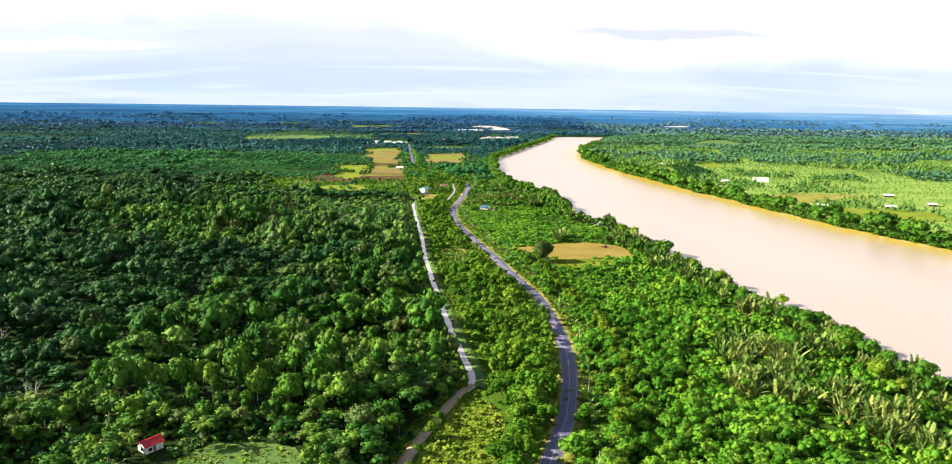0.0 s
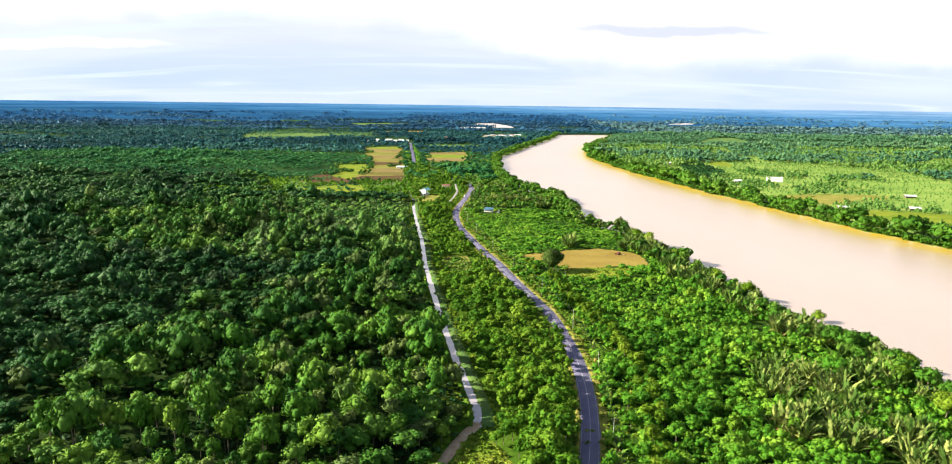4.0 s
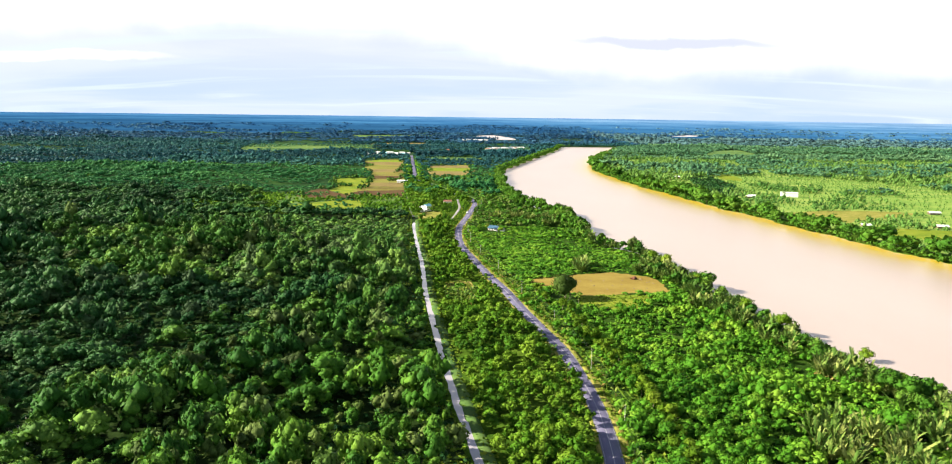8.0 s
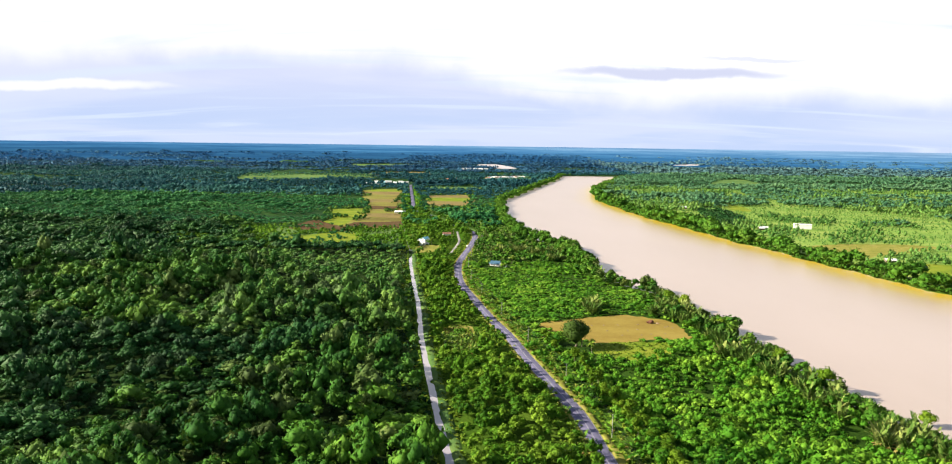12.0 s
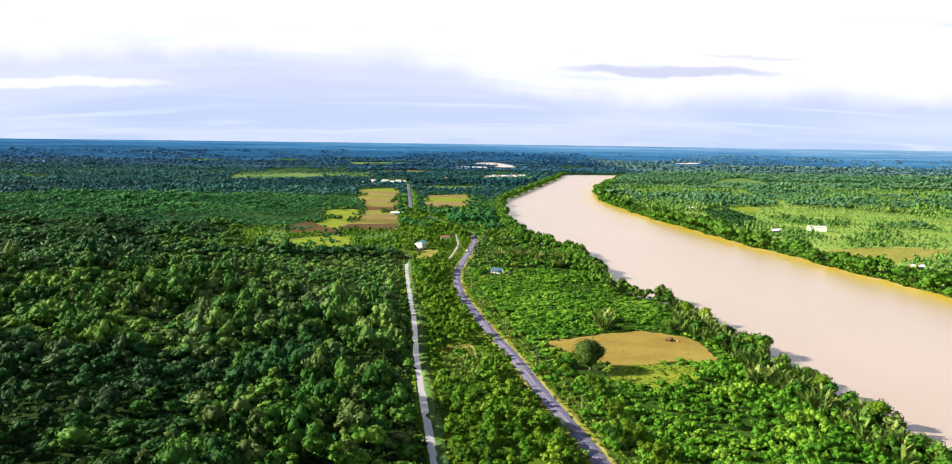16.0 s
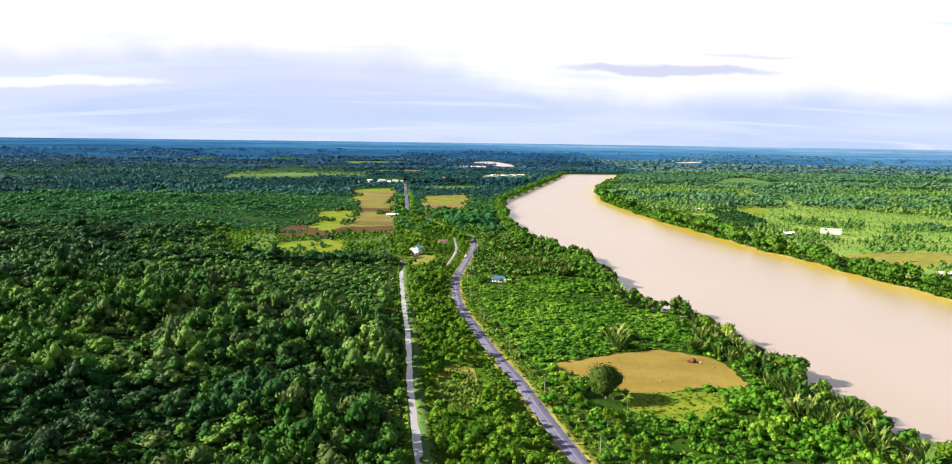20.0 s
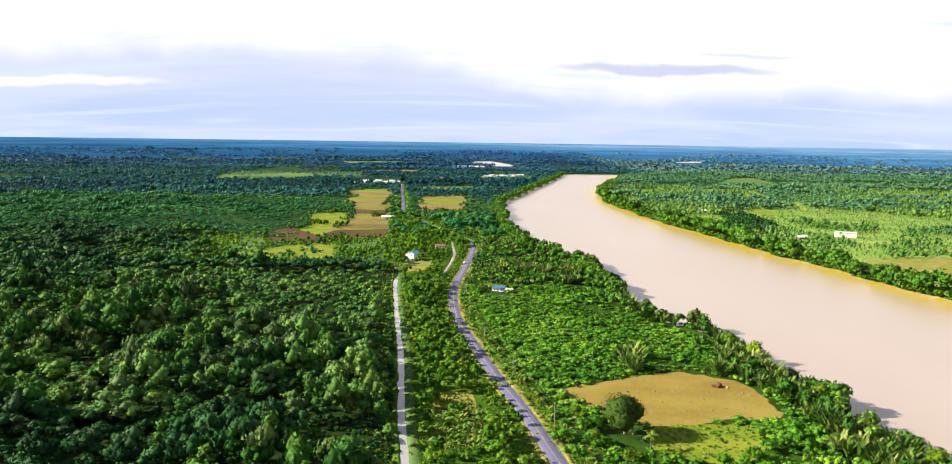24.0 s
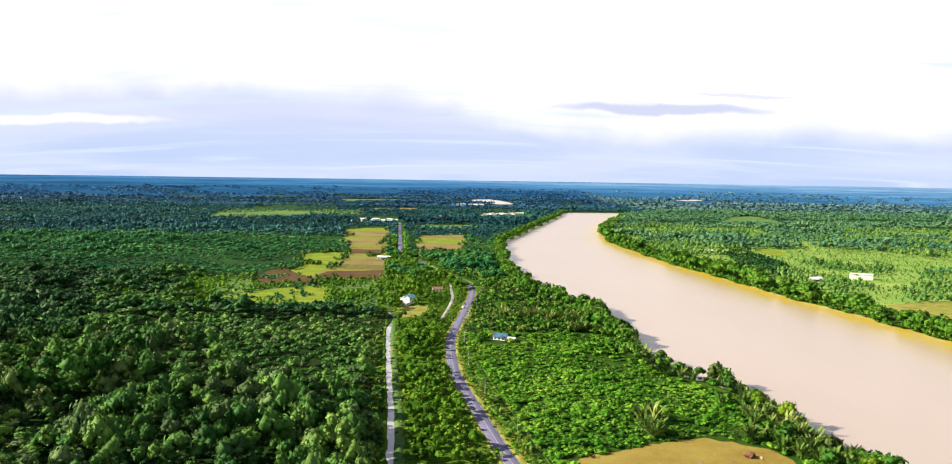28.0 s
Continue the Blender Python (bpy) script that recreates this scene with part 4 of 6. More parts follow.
def open_ground(x, y, extra=0.0, lines=True):
    """True where no field, house, road or water lies."""
    ok = in_river(x, y) < -(1.0 + extra)
    for poly in PLOTS:
        ok &= ~inside(x, y, poly)
    for cx, cy, r in CLEAR:
        ok &= np.hypot(x - cx, y - cy) > r + extra
    if lines:
        dr = from_line(x, y, ROAD_L, 15)
        tight = np.where(y > 1040, 1.6, 0.0)
        tight = np.where((y > 1060) & (y < 1340), -3.5, tight)
        ok &= ~((dr > -5.2 - extra + tight) & (dr < 6.8 + extra - 2 * tight))
        dc = from_line(x, y, CANAL_L, 15)
        ok &= ~((dc > -4.4 - extra) & (dc < 7.5 + extra * 0.5))
        dt = from_line(x, y, TRACK_L, 12)
        ok &= np.abs(dt) > 3.2 + extra
        dd = from_line(x, y, DRAIN_L, 10)
        ok &= np.abs(dd) > 2.2 + extra * 0.4
        dl = from_line(x, y, LANE_L, 10)
        ok &= np.abs(dl) > 4.2 + extra * 0.5
    return ok


def west_edge(y):
    """Where the western forest ends: the canal, or south of it the earth track."""
    return np.where(y > 289, line_x(np.vstack([CANAL_L, CANAL_NORTH[1:]]), y), line_x(TRACK_L, y))


TRUNKS = {}


def trunk_mesh(key, high, radius, limbs, seed):
    """A tapered trunk that forks into limbs."""
    if key in TRUNKS:
        return TRUNKS[key]
    rng = np.random.default_rng(seed)
    bend = rng.normal(0, 0.03 * high, (3, 2))
    pts = [(0, 0, -0.4), (bend[0, 0], bend[0, 1], high * 0.3), (bend[1, 0], bend[1, 1], high * 0.55), (bend[2, 0], bend[2, 1], high * 0.8)]
    bm = tube(pts, [radius * 1.3, radius, radius * 0.75, radius * 0.25], 6)
    whole = bpy.data.meshes.new("trunk")
    for k in range(limbs):
        a = k * 2.4 + rng.uniform(0, 1)
        z0 = high * rng.uniform(0.38, 0.6)
        tip = (math.cos(a) * high * 0.22, math.sin(a) * high * 0.22, z0 + high * 0.24)
        limb = tube([(bend[1, 0], bend[1, 1], z0), (tip[0] * 0.55, tip[1] * 0.55, z0 + high * 0.10), tip], [radius * 0.5, radius * 0.35, radius * 0.12], 5)
        tmp = bpy.data.meshes.new("limb")
        limb.to_mesh(tmp)
        limb.free()
        bm.from_mesh(tmp)
        bpy.data.meshes.remove(tmp)
    bm.to_mesh(whole)
    bm.free()
    whole.materials.append(M["bark"])
    TRUNKS[key] = whole
    return whole


def tree(name, seed, wide, high, lobes, cards, size, material, label, category, group, bole=0.42, radius=0.16, lean=0.0, flat=0.8, body=0.76, reach=1.12):
    """One tree: an Empty at its foot with a trunk and a crown."""
    root = new(name)
    root.empty_display_size = 0.5
    tagged(root, label, category, group)
    trunk = new("trunk", trunk_mesh(("t", seed), high, radius, 4, seed))
    trunk.parent = root
    v, q, t, nrm = crown_of(seed, wide, high * (1 - bole), high * bole, lobes, cards, size, lean=lean, flat=flat, body=body, reach=reach)
    crown = new("crown", mesh_of("crown", v, q, t, np.full(len(v), (seed * 0.37) % 1), material, True, nrm))
    crown.parent = root
    return root


def plant_all(protos, x, y, scale, rng, sink=0.0, high=None):
    """Set things down at the places: the prototypes first, then copies of them, each turned and scaled a little."""
    z = ground_z(x, y) - sink
    for k in range(len(x)):
        ob = protos[k % len(protos)]
        h = scale[k] * (1.0 if high is None else high[k])
        m = Matrix.LocRotScale((x[k], y[k], z[k]), Euler((0, 0, rng.uniform(0, 6.28))), (scale[k], scale[k], h))
        if k < len(protos):
            ob.matrix_basis = m
        else:
            copy = copy_thing(ob, Matrix.LocRotScale((x[k], y[k], z[k]), Euler((0, 0, rng.uniform(0, 6.28))), None))
            copy.scale = (scale[k], scale[k], h)


# -- the western forest
F1 = [crown_of(100 + k, 10.4, 10.5, 1.4, 6, 126, 0.70, light_core=True) for k in range(5)] \
    + [crown_of(110 + k, 6.8, 12.5, 1.4, 5, 104, 0.66, light_core=True, spread=0.5) for k in range(3)]
F2 = [crown_of(120 + k, 10.8, 10.4, 1.4, 4, 26, 1.45, light_core=True) for k in range(6)]


U2 = [crown_of(130 + k, 5.6, 4.6, -0.5, 2, 16, 1.0, light_core=True) for k in range(5)]


Y0 = [crown_of(135 + k, 5.2, 4.2, -0.2, 4, 56, 0.56, light_core=True) for k in range(5)]


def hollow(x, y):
    """Openings in the canopy, where dark floor and leaf colours stand in for shade."""
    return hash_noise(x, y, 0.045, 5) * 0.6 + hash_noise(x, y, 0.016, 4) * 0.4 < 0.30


def forest_west():
    x, y, rng = scatter(-480, 20, 186, 540, 7.2, 11)
    ok = (x < west_edge(y) - 2.0) & open_ground(x, y, 0.6) & within_sight(x, y)
    ok &= rng.uniform(size=len(x)) < np.where(hollow(x, y), 0.12, 0.96)
    x, y = x[ok], y[ok]
    near = np.argsort(np.hypot(x * 0.8, y))[:260]
    mask = np.zeros(len(x), bool)
    mask[near] = True
    size = 0.48 + 0.55 * hash_noise(x, y, 0.045, 7) + 0.30 * hash_noise(x, y, 0.014, 6) + rng.normal(0, 0.18, len(x))
    size = np.clip(size * 1.06, 0.45, 1.6)
    size *= np.where(west_edge(y) - x < 8, 0.68, 1.0)
    tall = np.clip(size * rng.uniform(0.75, 1.3, len(x)) * (0.38 + 1.45 * hash_noise(x, y, 0.030, 10)), 0.32, 2.0)
    # the trees stand lower towards the track and round the hut's clearing
    low = np.where((y < 300) & (west_edge(y) - x < 60), 0.42 + 0.034 * (west_edge(y) - x), 9.0)
    low = np.minimum(low, np.where((y < 246) & (x > -138) & (x < -40), 0.72, 9.0))
    tall = np.minimum(tall, np.maximum(low, 0.25))
    size = np.minimum(size, tall * 1.7)
    protos = [tree("forest_tree", 30 + k, 10.2, 12.6, 9, 340, 0.62, M["edge" if k % 2 else "forest"], lab, "tree", "trees of the western forest", 0.13, 0.17, 0.03)
              for k, lab in enumerate(["broad-crowned dark green forest tree", "rounded green forest tree with a pale trunk",
                                       "dense dark forest tree with a lumpy crown", "olive green forest tree with an open crown"])]
    protos += [tree("forest_tree", 40 + k, 6.6, 14.5, 7, 260, 0.58, M["edge" if k % 2 else "forest"], lab, "tree", "trees of the western forest", 0.12, 0.13, 0.0)
               for k, lab in enumerate(["slender tall forest tree with a narrow crown", "young upright forest tree, mid green"])]
    plant_all(protos, x[mask], y[mask], size[mask], rng, 0.0, (tall / size)[mask])
    o = ~mask
    mix = x + 0.30 * y + 70 * (hash_noise(x, y, 0.015, 17) - 0.5) + 25 * (rng.uniform(size=len(x)) - 0.5) - 0.8 * np.clip(y - 330, 0, None)
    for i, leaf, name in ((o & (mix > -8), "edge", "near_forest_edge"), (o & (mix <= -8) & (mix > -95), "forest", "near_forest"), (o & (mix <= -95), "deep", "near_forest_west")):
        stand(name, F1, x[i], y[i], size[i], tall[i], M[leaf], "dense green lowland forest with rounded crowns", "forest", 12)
    # bushes round the hut and its clearing
    bx, by, brng = scatter(-175, -32, 190, 262, 3.6, 115)
    k = (bx < west_edge(by) - 2.2) & open_ground(bx, by, -1.2) & (brng.uniform(size=len(bx)) < 0.85)
    bs = brng.uniform(0.45, 1.15, len(bx))[k] * (0.6 + 0.7 * hash_noise(bx[k], by[k], 0.05, 116))
    stand("hut_bushes", Y0, bx[k], by[k], bs, bs * 0.9, M["edge"], "leafy green bushes round the hut and its clearing", "bushes", 117)
    # undergrowth under the edge of the forest
    ux, uy, urng = scatter(-420, 20, 186, 760, 6.2, 111)
    k = (ux < west_edge(uy) - 1.0) & open_ground(ux, uy, -0.6) & within_sight(ux, uy, 0) & ~hollow(ux, uy)
    k &= (uy < 530) | ((uy < 680) & (ux > -300))
    us = urng.uniform(0.6, 1.25, len(ux))[k]
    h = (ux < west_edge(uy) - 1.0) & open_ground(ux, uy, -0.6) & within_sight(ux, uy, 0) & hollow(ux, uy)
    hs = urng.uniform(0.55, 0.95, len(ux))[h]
    # both layers take the darker leaf, to deepen shade under the crowns
    stand("hollow_undergrowth", U2, ux[h], uy[h], hs * 1.2, hs, M["deep"], "low undergrowth in the hollows of the forest, leaf darkened for shade", "undergrowth", 113)
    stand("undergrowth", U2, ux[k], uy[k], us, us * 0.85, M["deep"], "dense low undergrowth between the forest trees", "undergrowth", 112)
    north_forest(rng)


def south_growth():
    """What lies behind the start: more of the same, along the road."""
    x, y, rng = scatter(-250, 230, -110, 188, 8.4, 161)
    ok = open_ground(x, y, 2.0) & (in_river(x, y) < -4)
    x, y = x[ok], y[ok]
    size = rng.uniform(0.75, 1.4, len(x))
    west = x < line_x(ROAD_L, y)
    stand("south_forest", F2, x[west], y[west], size[west], size[west], M["forest"], "green forest west of the road", "forest", 162)
    stand("south_bushes", Y2, x[~west], y[~west], size[~west] * 1.35, size[~west] * 0.85, M["shrub"], "bright green young trees east of the road", "young trees", 163)


def north_forest(rng):
    # farther north, up to the belt of dark trees before the scrub
    x, y, rng = scatter(-900, -20, 540, 1130, 7.6, 13)
    scrub = (y > 910) & (x > -285 - 0.32 * (y - 945) + 70 * (hash_noise(x, y, 0.02, 63) - 0.5))
    ok = (x < west_edge(y) - 2.5) & open_ground(x, y, 0.8) & within_sight(x, y) & ~scrub
    ok &= rng.uniform(size=len(x)) < np.where(hollow(x, y), 0.45, 0.97)
    x, y = x[ok], y[ok]
    size = np.clip(0.48 + 0.55 * hash_noise(x, y, 0.045, 7) + 0.30 * hash_noise(x, y, 0.014, 6) + rng.normal(0, 0.18, len(x)), 0.42, 1.5)
    size *= np.where(west_edge(y) - x < 13, 0.55, 1.0)
    belt = np.exp(-((y - 897 - 0.03 * x) / 13) ** 2) * (x > -330)
    # a lower strip of young growth lies before the belt
    strip = (x > -0.8 * (y - 520)) & (x > -300) & (y > 690 + 60 * hash_noise(x, y, 0.02, 64)) & (belt < 0.3) & (y < 905)
    tall = size * rng.uniform(0.72, 1.35, len(x)) * (0.42 + 1.35 * hash_noise(x, y, 0.030, 10)) * np.where(rng.uniform(size=len(x)) < 0.06, 1.35, 1.0) * np.where(y > 800, 0.72, 1.0)
    tall = np.where(strip, np.clip(tall * 0.75, 0.34, 0.66), np.where(belt > 0.35, np.clip(tall, 0.78, 1.1), tall))
    close = ~strip & (y < 770) & (x > -0.72 * (y - 190) - 20)
    dim = ~close & ((x < -230 - 0.25 * (y - 540) + 120 * (hash_noise(x, y, 0.01, 62) - 0.5)) & ~strip | (belt > 0.35))
    for i, lod, name, leaf in ((close & (x > -185), F1, "middle_forest", "mixed"), (close & (x <= -185), F1, "middle_forest_west", "forest"), (~close & ~dim & ~strip, F2, "middle_forest_north", "mixed"), (strip & ~dim, F2, "young_grove", "mixed"), (dim, F2, "dark_forest_belt", "deep")):
        stand(name, lod, x[i], y[i], size[i] * np.where(strip[i], 0.74, 1.1), tall[i], M[leaf], "dense green forest reaching up to a dark belt of trees", "forest", 14)


forest_west()


SNAGS = [(-165, 315), (-162, 316), (-225, 321), (-59, 275), (-45, 270), (-173, 255), (-170, 256), (-133, 272)]


def snags():
    """Bleached bare trunks that stand out of the forest."""
    spots = SNAGS
    rng = np.random.default_rng(171)
    bare = [trunk_mesh(("snag", k), 14.5, 0.26, 5, 172 + k).copy() for k in range(2)]
    for me in bare:
        me.materials.clear()
        me.materials.append(M["pale_bark"])
    for k, (x, y) in enumerate(spots):
        ob = new("dead_tree", bare[k % 2])
        s = rng.uniform(0.85, 1.15)
        ob.matrix_basis = Matrix.LocRotScale((x, y, 0), Euler((rng.normal(0, 0.05), rng.normal(0, 0.05), rng.uniform(0, 6.28))), (s, s, s))
        tagged(ob, "bleached bare trunk of a dead tree in the forest", "dead tree", "dead trees in the forest")


snags()

# -- young growth between the canal and the road
Y1 = [crown_of(140 + k, 6.6, 7.4, 0.8, 5, 110, 0.66, light_core=True) for k in range(6)]
Y2 = [crown_of(150 + k, 6.8, 7.4, 0.6, 3, 30, 1.25, light_core=True) for k in range(5)]
BANANAS = [[(-28, 515), (-3, 515), (-5, 553), (-29, 553)]]


def young_growth():
    x, y, rng = scatter(-160, 60, 190, 1345, 5.0, 15)
    wx, rx = west_edge(y), line_x(ROAD_L, y)
    ok = (x > wx) & (x < rx) & open_ground(x, y, 0.3)
    for poly in BANANAS:
        ok &= ~inside(x, y, poly)
    ok &= rng.uniform(size=len(x)) < np.where(hash_noise(x, y, 0.06, 8) < 0.25, 0.5, 0.97)
    ok &= ~((y > 935) & (y < 985) & (x > -62) & (x < -54))
    x, y = x[ok], y[ok]
    size = np.clip(0.55 + 0.65 * hash_noise(x, y, 0.06, 9) + rng.normal(0, 0.14, len(x)), 0.4, 1.5)
    size *= np.where((y > 850) & (y < 1040) & (x > -66), 0.62, 1.0)
    gap = rx[ok] - x
    tier = np.select([y > 1050, y > 760, y > 600, y > 508, y > 388], [1.15, 0.7, np.where(gap < 7, 0.55, 0.8), 0.5, np.where(gap < 8, 0.40, 0.85)], np.where(y > 330, 0.95, 1.3))
    size *= np.where(gap < 20, np.where((gap > 13) & (y > 760), 1.0, tier), 1.0)
    near, far = np.flatnonzero(y < 300), np.flatnonzero(y >= 520)
    mid = np.flatnonzero((y >= 300) & (y < 520))
    protos = [tree("young_tree", 50 + k, 6.6, 8.4, 7, 250, 0.52, M["young"], lab, "tree", "young trees beside the road", 0.12, 0.11)
              for k, lab in enumerate(["bushy bright green young tree", "young roadside tree with feathery light foliage", "leafy young tree, fresh green"])]
    plant_all(protos, x[near], y[near], size[near], rng)
    for i, lod, name in ((mid, Y1, "roadside_growth"), (far, Y2, "roadside_growth_north")):
        stand(name, lod, x[i], y[i], size[i], size[i] * rng.uniform(0.8, 1.2, len(i)), M["young"], "bright green young trees between the canal and the road", "young trees", 16)


young_growth()
south_growth()

# -- the low plantation between the road and the river
S1 = [crown_of(160 + k, 5.6, 3.6, -0.4, 3, 48, 0.46, light_core=True) for k in range(6)]
S2 = [crown_of(170 + k, 5.2, 3.4, -0.4, 2, 15, 1.0, light_core=True) for k in range(5)]


PALM_CLUMPS = [(125, 316, 10, 9), (126, 290, 10, 10), (148, 312, 9, 8), (140, 300, 9, 7), (174, 408, 7, 5), (178, 392, 6, 5), (166, 332, 8, 5), (157, 280, 8, 6),
               (161, 255, 9, 7), (186, 275, 7, 5), (162, 233, 8, 6), (184, 288, 6, 4), (140, 549, 5, 5), (143, 513, 6, 5), (150, 482, 6, 5),
               (162, 402, 6, 5), (172, 394, 5, 4), (145, 617, 5, 4), (78, 640, 6, 5), (76, 622, 5, 5), (116, 619, 5, 3), (140, 598, 5, 5), (142, 582, 5, 4),
               (142, 556, 5, 5), (142, 537, 5, 4), (74, 845, 8, 4), (135, 338, 12, 14), (118, 285, 9, 9), (133, 275, 10, 10), (150, 330, 8, 8), (178, 385, 8, 7), (168, 408, 8, 8), (152, 262, 9, 9), (166, 262, 9, 8), (155, 242, 9, 8), (174, 340, 6, 5), (136, 520, 6, 6), (158, 590, 7, 6), (15, 902, 8, 6), (38, 903, 9, 7), (54, 886, 8, 7), (70, 882, 8, 7), (88, 876, 7, 6), (154, 445, 6, 4)]


def plantation():
    x, y, rng = scatter(-120, 240, 190, 1420, 4.0, 17)
    rx, bx = line_x(ROAD_L, y), bank_x(LEFT_BANK, y)
    ok = (x > rx) & (x < bx - 14) & open_ground(x, y, 0.2) & within_sight(x, y)
    for cx, cy, r, _ in PALM_CLUMPS:
        ok &= (np.hypot(x - cx, y - cy) > r * 0.95) | (rng.uniform(size=len(x)) < 0.12)
    thin = (from_line(x, y, ROAD_L, 20) < 14) & (y < 900)
    ok &= rng.uniform(size=len(x)) < np.where(thin, 0.35, np.where(hash_noise(x, y, 0.05, 21) < 0.16, 0.45, 0.95))
    x, y = x[ok], y[ok]
    size = np.clip(0.38 + 0.80 * hash_noise(x, y, 0.045, 22) + 0.3 * hash_noise(x, y, 0.12, 26) + rng.normal(0, 0.13, len(x)), 0.35, 1.6)
    size *= np.where(y < 400, 1.1 + 0.9 * np.clip(hash_noise(x, y, 0.03, 24) - 0.5, 0, 1), 1.0)
    near = np.argsort(np.hypot(x, y))[:220]
    mask = np.zeros(len(x), bool)
    mask[near] = True
    protos = [tree("bush", 60 + k, 5.2, 4.2, 5, 190, 0.42, M["shrub"], lab, "bush", "bushes of the plantation", 0.02, 0.07)
              for k, lab in enumerate(["rounded bright green bush", "leafy fresh green shrub", "low spreading light green bush", "dense green bush with pale new leaves"])]
    plant_all(protos, x[mask], y[mask], size[mask], rng)
    for i, lod, name in ((np.flatnonzero(~mask & (y < 740)), S1, "plantation_bushes"), (np.flatnonzero(~mask & (y >= 740) & (y < 835)), S2, "plantation_bushes_north"), (np.flatnonzero(~mask & (y >= 835)), S2, "dark_bushes_north")):
        stand(name, lod, x[i], y[i], size[i] * (1.22 if lod is S1 else 1.4), size[i] * rng.uniform(0.6, 1.75, len(i)) * np.where((y[i] > 545) & (y[i] < 835), 0.52, 1.0), M["edge" if name[0] == "d" else "shrub"], "dense green low bushes in loose rows", "bushes", 18)
    # a stand of young trees over the south end
    x, y, rng = scatter(44, 150, 196, 400, 6.6, 118)
    edge = 118 - 0.2 * (y - 200) + 20 * hash_noise(x, y, 0.02, 119)
    ok = (x > line_x(ROAD_L, y) + 13) & (x < edge) & open_ground(x, y, 0.6) & (rng.uniform(size=len(x)) < np.where(hash_noise(x, y, 0.05, 120) < 0.35, 0.2, 0.85))
    x, y = x[ok], y[ok]
    size = rng.uniform(0.7, 1.2, len(x))
    protos = [tree("plantation_tree", 65 + k, 6.8, 7.6, 7, 240, 0.48, M["shrub"], lab, "tree", "young trees east of the road", 0.08, 0.11)
              for k, lab in enumerate(["rounded green tree over the bushes", "dense leafy tree with bright new leaves", "young tree wrapped in creepers"])]
    plant_all(protos, x, y, size, rng)
    # a row of tall, pale young trees along the far side of the ditch
    rng = np.random.default_rng(126)
    y = np.arange(206, 560, 3.6) + rng.uniform(-1.2, 1.2, len(np.arange(206, 560, 3.6)))
    x = line_x(DRAIN_L, y) + rng.uniform(3.6, 10, len(y))
    ok = (rng.uniform(size=len(y)) < np.where(y < 480, 0.9, 0.45)) & (np.hypot(x - 53, y - 539) > 14)
    x, y = x[ok], y[ok]
    protos = [tree("ditch_tree", 165 + k, 5.0, 8.6, 7, 230, 0.46, M["pale"], lab, "tree", "trees along the ditch", 0.06, 0.10)
              for k, lab in enumerate(["pale yellow-green young tree beside the ditch", "slim feathery light green tree by the ditch"])]
    plant_all(protos, x, y, rng.uniform(0.7, 1.25, len(x)), rng)
    # taller trees among them
    x, y, rng = scatter(-60, 240, 190, 1400, 17.0, 19)
    ok = (x > line_x(ROAD_L, y)) & (x < bank_x(LEFT_BANK, y) - 16) & open_ground(x, y, 1.0) & (rng.uniform(size=len(x)) < np.where((y > 545) & (y < 880), 0.08, 0.30))
    x, y = x[ok], y[ok]
    size = rng.uniform(0.6, 1.15, len(x))
    stand("plantation_trees", Y1, x, y, size, size * 1.1, M["young"], "scattered small trees standing over the bushes", "trees", 20)


plantation()

# -- the near bank: trees and palms along the water
B1 = [crown_of(180 + k, 8.0, 8.0, 0.6, 5, 96, 0.9, light_core=True) for k in range(5)]
B2 = [crown_of(190 + k, 8.6, 8.2, 0.3, 3, 22, 1.8, light_core=True) for k in range(5)]


def near_bank():
    x, y, rng = scatter(-10, 330, 230, 2800, 6.4, 23)
    d = np.where(x < bank_x(LEFT_BANK, y) + 12, -in_river(x, y), 99.0)
    ok = (d < 20 - 5 * np.clip((y - 900) / 300, 0, 1)) & (d > 1.5) & (x > line_x(ROAD_L, y) + 8) & open_ground(x, y, -2.5, False)
    ok &= rng.uniform(size=len(x)) < np.where(y < 720, 0.42, 0.85)
    x, y = x[ok], y[ok]
    size = np.clip(0.75 + 0.5 * hash_noise(x, y, 0.06, 25) + rng.normal(0, 0.15, len(x)), 0.5, 1.5)
    near = np.flatnonzero(y < 450)
    protos = [tree("bank_tree", 70 + k, 8.0, 9.6, 8, 240, 0.58, M["bank"], lab, "tree", "trees on the near river bank", 0.15, 0.14)
              for k, lab in enumerate(["bushy light green tree on the river bank", "rounded soft green bank tree", "feathery green tree leaning over the water"])]
    plant_all(protos, x[near], y[near], size[near], rng, 0.2)
    soft = [tree("bank_tree", 175 + k, 9.5, 12.5, 10, 420, 0.5, M["pale"], lab, "tree", "tall soft trees on the near bank", 0.08, 0.15)
            for k, lab in enumerate(["tall soft pale green tree at the water's edge", "broad feathery light green tree over the palms"])]
    spots = np.array([(184, 332), (190, 340), (182, 284), (177, 293), (190, 376), (186, 386), (193, 428), (183, 304), (168, 470), (160, 505), (151, 575), (146, 640), (140, 660)], float)
    plant_all(soft, spots[:, 0], spots[:, 1], rng.uniform(0.75, 1.2, len(spots)), rng, 0.2)
    i, j = np.flatnonzero((y >= 450) & (y < 800)), np.flatnonzero(y >= 800)
    stand("bank_growth", B1, x[i], y[i], size[i], size[i], M["edge"], "green trees and bushes crowding the river bank", "bank trees", 24)
    stand("bank_growth_north", B2, x[j], y[j], size[j], size[j] * 1.25, M["bank"], "dense trees along the far stretch of the river bank", "bank trees", 26)


near_bank()


